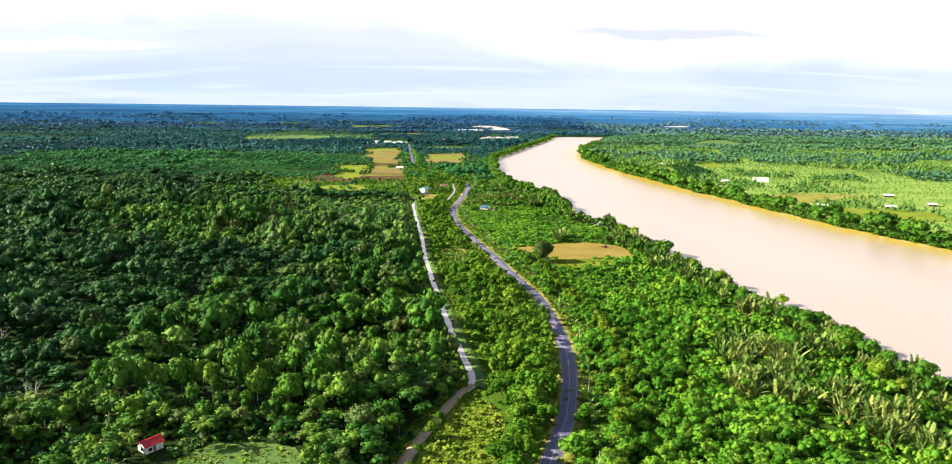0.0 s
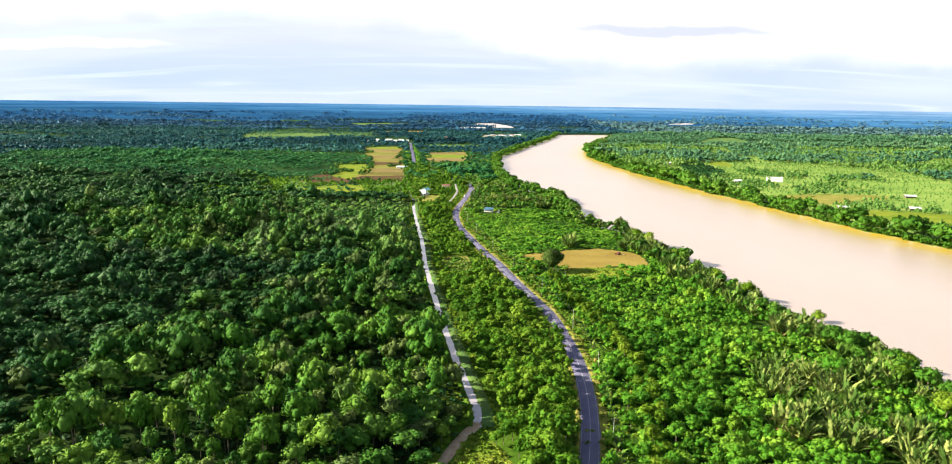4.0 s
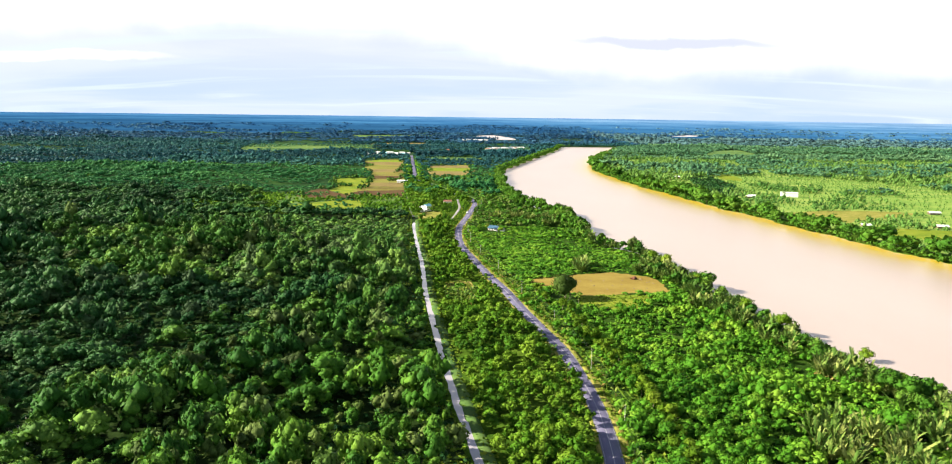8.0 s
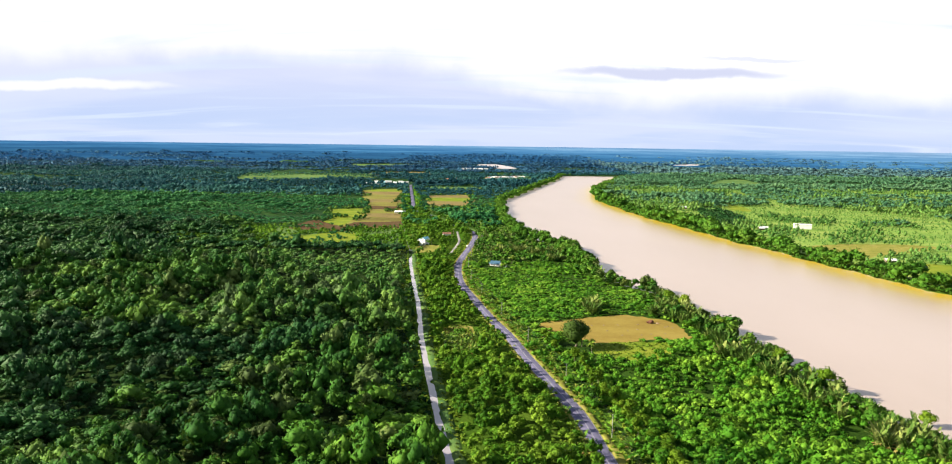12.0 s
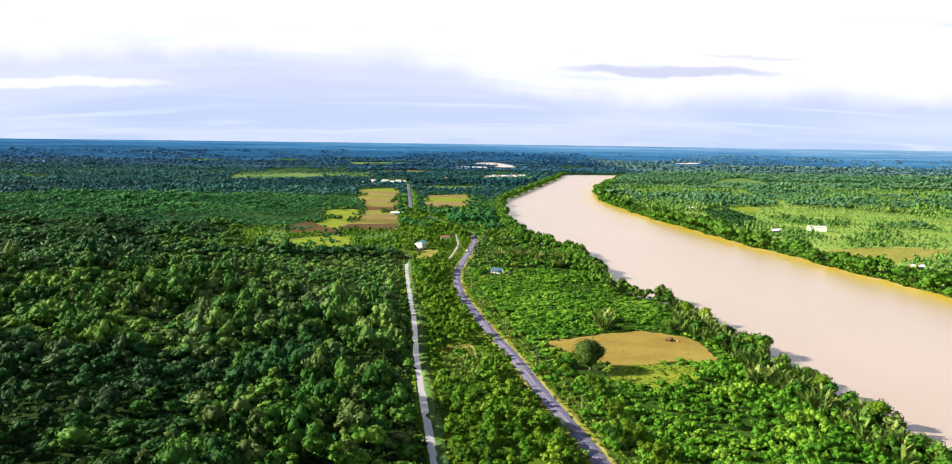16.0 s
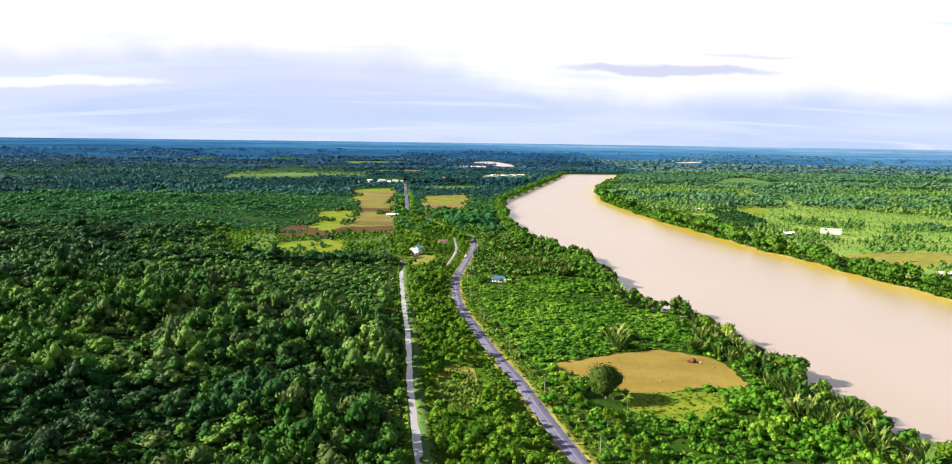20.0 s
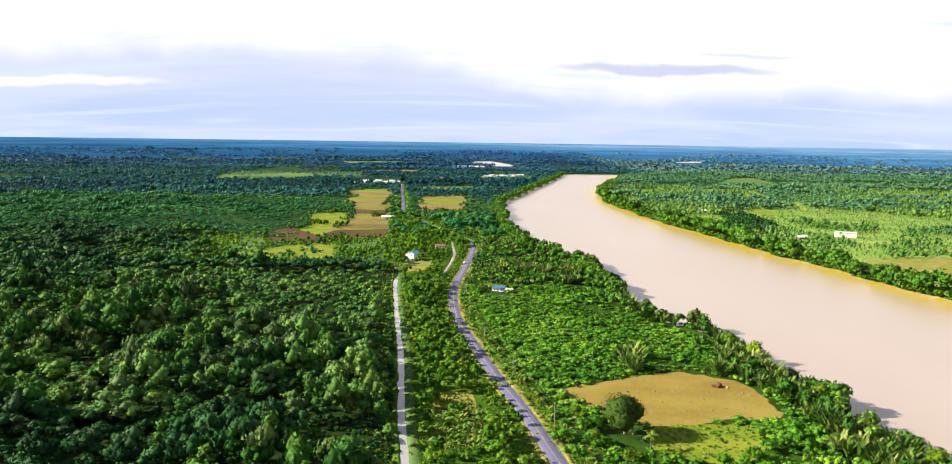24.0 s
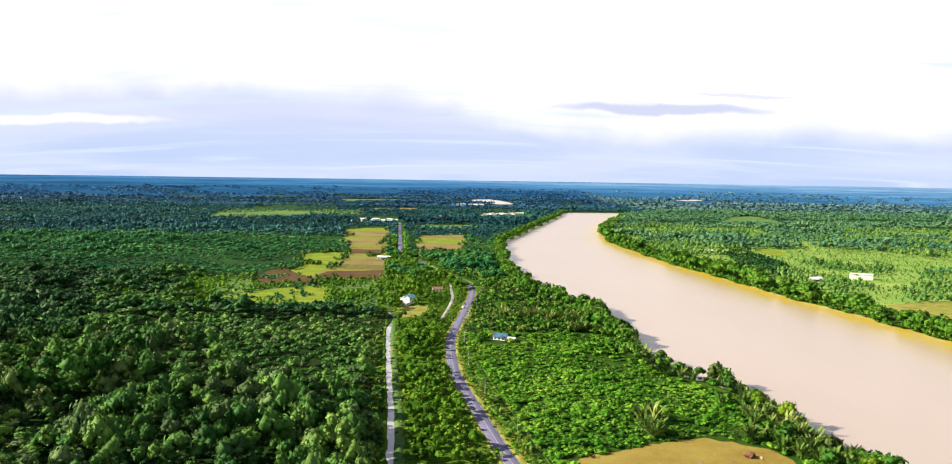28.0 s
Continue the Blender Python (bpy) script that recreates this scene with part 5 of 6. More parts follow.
def near_edge(y):
    """The waterline of the near bank."""
    return bank_x(LEFT_BANK, y) + 2.2 * np.sin(y * 0.11) + 1.6 * np.sin(y * 0.047 + 1.3) + 1.0 * np.sin(y * 0.31)


def bank_rim():
    rng = np.random.default_rng(121)
    y = np.arange(236, 1000, 3.4) + rng.uniform(-1.2, 1.2, len(np.arange(236, 1000, 3.4)))
    x = near_edge(y) + rng.uniform(-3.5, 1.4, len(y))
    size = np.clip(rng.normal(0.62, 0.2, len(y)) + 0.75 * (hash_noise(y, y, 0.03, 123) > 0.70), 0.35, 1.6)
    stand("bank_rim_bushes", B1, x, y, size * 0.95, size, M["edge"], "green bushes and trees leaning over the water's edge", "bank trees", 122)
    y = np.arange(232, 1000, 1.7)
    y = y + rng.uniform(-0.8, 0.8, len(y))
    x = near_edge(y) + rng.uniform(-3.5, 1.6, len(y))
    size = rng.uniform(0.6, 1.15, len(y))
    stand("waterside_bushes", S1, x, y, size * 0.95, size * 1.25, M["bank"], "low green bushes hanging over the waterline", "bushes", 124, 0.6)


bank_rim()


def far_rim():
    """Round trees in clumps at the far waterline, with bushes between them."""
    rng = np.random.default_rng(141)
    xs, ys, ss = [], [], []
    y = 575.0
    while y < 1900:
        big = rng.uniform(1.9, 3.1) * (1.0 if y < 1250 else 0.85)
        for _ in range(rng.integers(2, 5)):
            yy = y + rng.normal(0, 8)
            wob = 2.2 * math.sin(yy * 0.11) + 1.6 * math.sin(yy * 0.047 + 1.3) + math.sin(yy * 0.31)
            xs.append(bank_x(RIGHT_BANK, yy) + wob + rng.uniform(-3.0, 8.0)), ys.append(yy), ss.append(big * rng.uniform(0.75, 1.15) * (0.55 if 1320 < yy < 1450 else 1.0))
        y += rng.uniform(18, 40)
    x, y, size = np.array(xs), np.array(ys), np.array(ss)
    for i, lod, name in ((np.flatnonzero(y < 1250), B1, "far_rim_trees"), (np.flatnonzero(y >= 1250), B2, "far_rim_trees_north")):
        stand(name, lod, x[i], y[i], size[i], size[i] * rng.uniform(0.8, 1.05, len(i)), M["bank"], "round green trees in clumps at the far waterline", "bank trees", 143)
    y = np.arange(596, 2400, 5.0)
    y = y + rng.uniform(-1.5, 1.5, len(y))
    wob = 2.2 * np.sin(y * 0.11) + 1.6 * np.sin(y * 0.047 + 1.3) + 1.0 * np.sin(y * 0.31)
    x = bank_x(RIGHT_BANK, y) + wob + rng.uniform(-3.4, 0.2, len(y))
    size = rng.uniform(0.65, 1.1, len(y))
    stand("far_rim_bushes", B2, x, y, size, size * 0.95, M["bank"], "low green bushes at the far waterline", "bank trees", 144)


far_rim()


def far_bank():
    x, y, rng = scatter(225, 560, 560, 2800, 6.4, 27)
    d = np.where(x > bank_x(RIGHT_BANK, y) - 12, -in_river(x, y), 99.0)
    wide = 22 + 26 * (hash_noise(x, y, 0.008, 30) - 0.35) + 22 * np.exp(-((y - 1400) / 260) ** 2)
    ok = (d < wide) & (d > -1.5) & open_ground(x, y, -3.0, False) & (rng.uniform(size=len(x)) < np.where(d < 12, 0.22, 0.5))
    x, y = x[ok], y[ok]
    size = np.clip(0.40 + 0.85 * hash_noise(x, y, 0.03, 29) + rng.normal(0, 0.14, len(x)), 0.4, 1.4)
    near = np.argsort(y)[:150]
    mask = np.zeros(len(x), bool)
    mask[near] = True
    protos = [tree("far_bank_tree", 80 + k, 9.4, 9.4, 5, 110, 1.0, M["bank"], "round bright green tree at the water's edge", "tree", "trees on the far river bank", 0.1, 0.14)
              for k in range(3)]
    plant_all(protos, x[mask], y[mask], size[mask], rng, 0.2)
    o = ~mask
    stand("far_bank_growth", B2, x[o], y[o], size[o], size[o] * 1.1, M["bank"], "row of round bright green trees along the far bank", "bank trees", 28)


far_bank()

# -- the plain beyond the river, and the woods to the north
P2 = [crown_of(200 + k, 5.0, 4.5, 0.0, 1, 6, 1.3, light_core=True) for k in range(5)]
W3 = [crown_of(210 + k, 12.0, 8.5, 0.0, 2, 8, 2.1, light_core=True) for k in range(6)]
W4 = [crown_of(220 + k, 28.0, 9.0, 0.0, 1, 3, 4.0, light_core=True, flat=0.35) for k in range(5)]


def hedges():
    """Bushes along the edges and bunds of the fields."""
    rng = np.random.default_rng(131)
    xs, ys, ss = [], [], []
    rows = [(poly, k, 7.0, 0.55) for poly in (FIELD_WEST, FIELD_GREEN, FIELD_BROWN, FIELD_EAST) for k in range(len(poly))]
    for poly, k, step, keep in rows:
        (x0, y0), (x1, y1) = poly[k], poly[(k + 1) % len(poly)]
        n = int(math.hypot(x1 - x0, y1 - y0) / step)
        for t in rng.uniform(0, 1, n):
            if hash_noise(np.array([x0 + t * (x1 - x0)]), np.array([y0 + t * (y1 - y0)]), 0.02, 132)[0] < keep:
                xs.append(x0 + t * (x1 - x0) + rng.normal(0, 4)), ys.append(y0 + t * (y1 - y0) + rng.normal(0, 6)), ss.append(rng.uniform(0.5, 1.5))
    for cx, cy, n, rx, ry in ((-238, 1395, 22, 16, 26), (-222, 1240, 14, 20, 8), (-150, 1420, 16, 6, 40), (-160, 1345, 14, 10, 12), (-175, 1560, 14, 8, 50), (-258, 1700, 16, 12, 40)):
        for _ in range(n):
            xs.append(cx + rng.normal(0, rx * 0.5)), ys.append(cy + rng.normal(0, ry * 0.5)), ss.append(rng.uniform(0.6, 1.6))
    s = np.array(ss)
    stand("field_hedges", P2, np.array(xs), np.array(ys), s, s * 1.1, M["forest"], "dark bushes along the edges and bunds of the fields", "hedges", 133)


hedges()


def far_country():
    # scrub in the grass west of the fields
    x, y, rng = scatter(-390, -90, 908, 1130, 5.0, 31)
    ok = (x < line_x(CANAL_L, y) - 4) & open_ground(x, y, 0) & (rng.uniform(size=len(x)) < 0.30 + 0.65 * (hash_noise(x * 0.5, y, 0.03, 33) > 0.45))
    size = rng.uniform(0.4, 1.3, len(x))[ok]
    stand("scrub", P2, x[ok], y[ok], size, size, M["young"], "low green scrub in rough grass", "scrub", 32)
    # the eastern plain: open grass with bushes, thicker in patches
    x, y, rng = scatter(270, 1700, 560, 2080, 6.6, 35)
    d = x - bank_x(RIGHT_BANK, y)
    patch = hash_noise(x, y, 0.008, 37) * 0.6 + hash_noise(x, y, 0.03, 38) * 0.4
    thick = np.clip((y - 1250) / 500, 0, 0.5) + np.where(patch > 0.52, 0.95, 0.55)
    thick = np.where((y < 1230) & (x < 760), thick * 0.75, thick)
    ok = (d > 18) & open_ground(x, y, 0, False) & within_sight(x, y) & (rng.uniform(size=len(x)) < thick)
    ok &= (y < 1400) | (rng.uniform(size=len(x)) < 0.55)
    size = (rng.uniform(0.25, 0.75, len(x)) * (0.7 + 0.9 * (patch > 0.58)) * np.where(y > 1400, 1.35, 1.0))[ok]
    stand("plain_bushes", P2, x[ok], y[ok], size * 1.0, size * rng.uniform(1.1, 2.3, len(size)), M["plain_leaf"], "light green bushes scattered over the grassland", "bushes", 36)
    # single trees in the northern meadows
    x, y, rng = scatter(-900, 950, 1850, 2720, 17.0, 65)
    ok = np.zeros(len(x), bool)
    for poly in MEADOWS:
        ok |= inside(x, y, poly)
    ok &= (rng.uniform(size=len(x)) < 0.9 * (hash_noise(x * 0.4, y, 0.012, 66) > 0.5)) & (y > 1850)
    size = rng.uniform(0.8, 1.8, len(x))[ok]
    stand("meadow_trees", P2, x[ok], y[ok], size * 1.3, size, M["far_east"], "loose trees and bushes in the northern meadows", "trees", 67)
    # scrub over the ploughed patch and the strip south of it
    x, y, rng = scatter(-285, -150, 930, 1200, 5.0, 68)
    ok = (inside(x, y, FIELD_BROWN) | inside(x, y, MEADOW_SOUTH)) & (hash_noise(x, y, 0.04, 69) > 0.52) & (rng.uniform(size=len(x)) < 0.5)
    size = rng.uniform(0.35, 0.9, len(x))[ok]
    stand("field_scrub", P2, x[ok], y[ok], size * 1.2, size, M["north"], "green scrub creeping over the ploughed patch", "scrub", 70)
    # dark low palms behind the far bank's trees
    x, y, rng = scatter(350, 460, 1170, 1500, 5.0, 71)
    ok = inside(x, y, [(362, 1195), (385, 1178), (432, 1290), (446, 1485), (402, 1470), (368, 1300)]) & open_ground(x, y, 0, False) & (rng.uniform(size=len(x)) < 0.8)
    size = rng.uniform(0.9, 1.6, len(x))[ok]
    stand("far_bank_thicket", P2, x[ok], y[ok], size, size, M["deep"], "dark green thicket behind the far bank's trees", "thicket", 72)
    # light bushes and young trees along the straight road north
    rng = np.random.default_rng(73)
    far = ROAD_L[(ROAD_L[:, 1] > 1360) & (ROAD_L[:, 1] < 2050)]
    k = rng.integers(0, len(far), 420)
    off = rng.choice([-1, 1], 420) * rng.uniform(6.5, 17, 420)
    x, y = far[k, 0] + off, far[k, 1] + rng.uniform(-3, 3, 420)
    size = rng.uniform(0.5, 1.3, 420)
    stand("roadside_bushes", P2, x, y, size, size * 1.1, M["shrub"], "light green bushes along the straight road", "bushes", 74)
    # woods in belts north of everything
    for y0, y1, step, lod, name, seed, grow in ((1130, 1560, 9.6, F2, "north_wood", 41, 0.80), (1560, 2950, 14.5, W3, "far_wood", 43, 1.2),
                                               (2950, 4760, 24.0, W4, "distant_wood", 45, 1.05)):
        x, y, rng = scatter(-0.78 * y1, 0.78 * y1, y0, y1, step, seed)
        east = x > bank_x(RIGHT_BANK, y)
        belt = hash_noise(x * 0.45, y, 0.006, 46) * 0.65 + hash_noise(x, y, 0.02, 47) * 0.35
        ok = within_sight(x, y) & (np.hypot(x, y - 145) < 4500) & (np.hypot(x, y - 145) + 260 * hash_noise(x, y, 0.004, 77) < 4640 + 120 * rng.uniform(size=len(x)) ** 2) & open_ground(x, y, 3.0, y0 < 1500)
        grove = ((x - 800) / 190) ** 2 + ((y - 1800) / 240) ** 2 + 1.2 * (hash_noise(x, y, 0.012, 49) - 0.5) < 0.9
        ok &= ~(east & (y < 2050)) | (belt > 0.62) | grove
        ok &= (in_river(x, y) < -20)
        ok &= (belt > np.where(y > 2050, 0.36, np.where(y > 1500, 0.28, 0.16))) & (rng.uniform(size=len(x)) < 0.95)
        ok &= ~((from_line(x, y, ROAD_L, 24) > -9) & (from_line(x, y, ROAD_L, 24) < 11)) if y0 < 2200 else ok
        x, y, belt = x[ok], y[ok], belt[ok]
        size = np.clip(grow * (0.62 + 0.75 * (belt - 0.3)) + rng.normal(0, 0.12, len(x)), 0.4, 2.0)
        tall = size * rng.uniform(0.7, 1.3, len(x)) * (0.55 + 0.9 * belt) * (0.5 + hash_noise(x, y, 0.025, 50)) / (grow if lod is W4 else 1.0)
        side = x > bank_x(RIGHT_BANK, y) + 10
        # bluer leaf for farther belts, so the colour itself holds the haze
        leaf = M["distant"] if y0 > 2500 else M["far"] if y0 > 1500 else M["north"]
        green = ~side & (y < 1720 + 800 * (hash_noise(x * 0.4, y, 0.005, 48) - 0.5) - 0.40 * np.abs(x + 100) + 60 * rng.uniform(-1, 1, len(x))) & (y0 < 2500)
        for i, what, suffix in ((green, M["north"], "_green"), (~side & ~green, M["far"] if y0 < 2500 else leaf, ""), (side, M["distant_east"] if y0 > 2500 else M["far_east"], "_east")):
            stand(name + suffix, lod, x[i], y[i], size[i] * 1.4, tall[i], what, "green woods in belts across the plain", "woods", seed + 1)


far_country()

# ---------------------------------------------------------------- palms and garden plants


def blade_mesh(name, length, width, arch, pairs, material, ragged=0.2, seed=0, rise=0.9, rib=True):
    """A long feathered leaf that grows from the origin along +x, rises and arches over: a midrib with a row of leaflets on either side."""
    rng = np.random.default_rng(seed)
    t = np.linspace(0, 1, pairs + 1)
    ang = rise - arch * t ** 1.4
    step = length / pairs
    x = np.concatenate([[0], np.cumsum(np.cos(ang[:-1]) * step)])
    z = np.concatenate([[0], np.cumsum(np.sin(ang[:-1]) * step)])
    prof = width * np.clip(np.sin(np.pi * (0.12 + 0.86 * t)) ** 0.6, 0.05, 1)
    vs, qs = [], []
    for k in range(1, pairs):
        for side in (-1, 1):
            w = prof[k] * rng.uniform(1 - ragged, 1 + ragged)
            fwd = step * 0.9
            b = len(vs)
            dx, dz = math.cos(ang[k]), math.sin(ang[k])
            vs += [(x[k], 0, z[k]), (x[k] + dx * step * 0.95, 0, z[k] + dz * step * 0.95),
                   (x[k] + dx * (fwd + step * 0.7), side * w, z[k] + dz * (fwd + step * 0.7) - 0.25 * w),
                   (x[k] + dx * fwd * 0.5, side * w * 0.8, z[k] + dz * fwd * 0.5 - 0.15 * w)]
            qs.append((b, b + 1, b + 2, b + 3) if side > 0 else (b + 3, b + 2, b + 1, b))
    # the midrib, three-sided
    b = len(vs)
    for k in range(pairs + 1 if rib else 0):
        r = 0.05 * length / 6 * (1.15 - t[k])
        vs += [(x[k], r, z[k]), (x[k], -r, z[k]), (x[k], 0, z[k] - 1.6 * r)]
    for k in range(pairs if rib else 0):
        for a, c in ((0, 1), (1, 2), (2, 0)):
            qs.append((b + 3 * k + a, b + 3 * k + c, b + 3 * k + 3 + c, b + 3 * k + 3 + a))
    return mesh_of(name, np.array(vs), np.array(qs), None, np.full(len(vs), (seed * 0.29) % 1), material)


NIPA = [blade_mesh("frond", 7.6, 0.58, 0.55, 8, M["palm"], 0.3, 1, 1.42, False), blade_mesh("frond", 6.8, 0.56, 0.8, 8, M["palm"], 0.3, 2, 1.32, False),
        blade_mesh("frond", 6.0, 0.56, 1.2, 8, M["palm"], 0.35, 3, 1.15, False)]
NIPA_DRY = blade_mesh("frond", 5.4, 0.6, 1.5, 7, M["dry"], 0.4, 4, 0.9)
COCO = [blade_mesh("frond", 4.6, 0.62, 1.5, 9, M["coco"], 0.2, 5, 0.75), blade_mesh("frond", 4.4, 0.6, 1.3, 9, M["coco"], 0.25, 6, 0.25)]
BANANA = [blade_mesh("leaf", 2.7, 0.42, 1.2, 5, M["banana"], 0.12, 7, 1.25), blade_mesh("leaf", 2.5, 0.40, 1.7, 5, M["banana"], 0.12, 8, 0.95)]
BANANA_DRY = blade_mesh("leaf", 2.0, 0.30, 2.2, 5, M["dry"], 0.3, 9, 0.2)


def rosette(root, meshes, count, z, seed, spin=0.3, name="frond"):
    rng = np.random.default_rng(seed)
    for k in range(count):
        ob = new(name, meshes[k % len(meshes)])
        ob.parent = root
        s = rng.uniform(0.82, 1.15)
        off = rng.normal(0, spin, 2)
        ob.matrix_basis = Matrix.LocRotScale((off[0], off[1], z), Euler((rng.normal(0, 0.14), rng.normal(0, 0.12), k * 2.399 + rng.normal(0, 0.3))), (s, s, s))


def nipa_palm(seed, label, dry):
    """A clump of upright fronds from one root crown; dry fronds hang apart."""
    root = new("nipa_palm")
    tagged(root, label, "palm", "palms along the river")
    part("root_crown", tube([(0, 0, -0.6), (0, 0, 0.3), (0, 0, 0.7)], [0.55, 0.5, 0.2], 7), M["bark"], root)
    rng = np.random.default_rng(seed)
    bm = bmesh.new()
    layer = bm.verts.layers.float.new("tint")
    for k in range(22):
        tmp = NIPA[k % 3].copy()
        s = rng.uniform(0.75, 1.15)
        off = rng.normal(0, 0.75, 2)
        tmp.transform(Matrix.LocRotScale((off[0], off[1], 0.2), Euler((rng.normal(0, 0.12), rng.normal(0, 0.14), k * 2.399 + rng.normal(0, 0.3))), (s, s, s)))
        at = len(bm.verts)
        bm.from_mesh(tmp)
        bm.verts.ensure_lookup_table()
        tint = rng.uniform()
        for v in bm.verts[at:]:
            v[layer] = tint
        bpy.data.meshes.remove(tmp)
    part("fronds", bm, M["palm"], root)
    if dry:
        rosette(root, [NIPA_DRY], 3, 0.3, seed, 0.5)
    return root


def coconut_palm(seed, high):
    root = new("coconut_palm")
    tagged(root, "coconut palm with a slim grey trunk and drooping fronds", "palm", "coconut palms")
    lean = 0.06 * high
    part("trunk", tube([(0, 0, -0.3), (lean * 0.2, 0, high * 0.35), (lean * 0.6, 0, high * 0.7), (lean, 0, high)], [0.24, 0.17, 0.14, 0.11], 7), M["bark"], root)
    rng = np.random.default_rng(seed)
    for k in range(16):
        ob = new("frond", COCO[k % 2])
        ob.parent = root
        s = rng.uniform(0.85, 1.1)
        ob.matrix_basis = Matrix.LocRotScale((lean, 0, high - 0.1), Euler((0, rng.normal(0, 0.2), k * 2.399)), (s, s, s))
    return root


def banana_plant(seed, dry):
    root = new("banana_plant")
    tagged(root, "banana plant with dry hanging leaves" if dry else "banana plant with broad arching leaves", "banana plant", "banana plants")
    part("stem", tube([(0, 0, -0.2), (0.03, 0, 1.0), (0.05, 0, 2.0)], [0.16, 0.13, 0.08], 6), M["banana"], root)
    rosette(root, BANANA + ([BANANA_DRY] if dry else []), 7, 1.9, seed, 0.04, "leaf")
    return root


def palms():
    rng = np.random.default_rng(70)
    protos = [nipa_palm(71, "tall grey-green nipa palm with upright fronds", False), nipa_palm(74, "broad nipa palm clump, olive green", False), nipa_palm(72, "dense nipa palm clump with stiff upright fronds", False),
              nipa_palm(73, "nipa palm with some yellowed dry fronds", True)]
    xs, ys = [], []
    for cx, cy, r, n in PALM_CLUMPS:
        for _ in range(int(1.3 * n) + 2):
            a, d = rng.uniform(0, 6.28), r * math.sqrt(rng.uniform())
            xs.append(cx + d * math.cos(a)), ys.append(cy + d * math.sin(a))
    for yy in np.arange(380, 900, 10.0):
        xs.append(float(near_edge(np.array([yy]))[0]) - rng.uniform(2, 15)), ys.append(yy + rng.uniform(-3, 3))
    x, y = np.array(xs), np.array(ys)
    ok = in_river(x, y) < -1
    ok &= ~inside(x, y, FIELD_NEAR)
    x, y = x[ok], y[ok]
    order = np.argsort(y)
    x, y = x[order], y[order]
    plant_all(protos, x[:290], y[:290], rng.uniform(0.85, 1.3, 290), rng, 0.0)
    # more of them crowd the bank, too many to count
    kinds = []
    for p in protos[:3]:
        me = [c for c in p.children if c.name.startswith("fronds")][0].data
        v = np.empty(len(me.vertices) * 3, np.float32)
        me.vertices.foreach_get("co", v)
        q = np.empty(len(me.loops), np.int32)
        me.loops.foreach_get("vertex_index", q)
        kinds.append((v.reshape(-1, 3), q.reshape(-1, 4), np.zeros((0, 3), int), None))
    yy = np.concatenate([np.arange(268, 900, 3.1), np.arange(500, 905, 4.0)])
    yy = yy + rng.uniform(-2, 2, len(yy))
    xx = near_edge(yy) - rng.uniform(1.5, 24, len(yy)) ** np.where(yy > 700, 0.8, 1.0)
    keep = (hash_noise(xx, yy, 0.02, 91) > 0.34) & ~inside(xx, yy, FIELD_NEAR)
    xx, yy = np.concatenate([xx[keep], x[290:]]), np.concatenate([yy[keep], y[290:]])
    s = rng.uniform(0.8, 1.3, len(yy))
    stand("bank_palms", kinds, xx, yy, s, s, M["palm"], "crowded grey-green nipa palms along the river bank", "palms", 92)
    protos = [coconut_palm(75, 8.5)]
    spots = [(-95, 231, 1.0), (-116.5, 223.5, 0.85), (-170, 251, 1.0), (-62, 948, 0.9), (-88, 967, 1.0), (27, 822, 0.9), (4, 806, 0.8), (60, 523, 0.75), (-40, 1035, 1.0),
             (455, 1150, 0.9), (495, 1152, 1.0), (-160, 1290, 0.9)]
    plant_all(protos, np.array([s[0] for s in spots]), np.array([s[1] for s in spots]), np.array([s[2] for s in spots]), rng)
    # bananas: a patch by the canal, and loose rows on both sides of the road
    xs, ys = [], []
    for _ in range(104):
        xs.append(rng.uniform(-27, -4)), ys.append(rng.uniform(517, 552))
    for y0, y1, off, n in ((388, 465, -6.6, 22), (525, 700, 8.4, 52), (300, 520, 8.8, 34), (210, 300, 9.5, 12)):
        for _ in range(n):
            yy = rng.uniform(y0, y1)
            xs.append(line_x(ROAD_L, np.array([yy]))[0] + off + rng.normal(0, 0.9)), ys.append(yy)
    x, y = np.array(xs), np.array(ys)
    protos = [banana_plant(76, False), banana_plant(77, True), banana_plant(78, True)]
    plant_all(protos, x, y, rng.uniform(0.8, 1.35, len(x)), rng)


palms()


def lone_tree():
    root = tree("rain_tree", 90, 18.5, 16.5, 16, 1700, 0.50, M["rain"], "large dark round-crowned tree at the corner of the mud field", "tree", "", 0.06, 0.42, flat=0.95, body=0.82, reach=1.07)
    root.location = (53.0, 539.0, -0.1)
    second = new("trunk", trunk_mesh(("t", 91), 9.0, 0.28, 3, 91))
    second.parent = root
    second.location = (3.4, -0.6, 0)


lone_tree()

# ---------------------------------------------------------------- buildings


def gable_roof(w, d, h0, rise, over, thick=0.12):
    """Two sloping sheets with a ridge along x."""
    bm = bmesh.new()
    x, y = w / 2 + over, d / 2 + over
    drop = rise * over / (d / 2)
    top = [(-x, -y, h0 - drop), (x, -y, h0 - drop), (x, 0, h0 + rise), (-x, 0, h0 + rise), (-x, y, h0 - drop), (x, y, h0 - drop)]
    a = [bm.verts.new(p) for p in top]
    b = [bm.verts.new((p[0], p[1], p[2] + thick)) for p in top]
    for f in ((0, 1, 2, 3), (3, 2, 5, 4)):
        bm.faces.new([b[i] for i in f]), bm.faces.new([a[i] for i in f][::-1])
    for i, j in ((0, 1), (1, 2), (2, 5), (5, 4), (4, 3), (3, 0)):
        bm.faces.new((a[i], a[j], b[j], b[i]))
    return bm


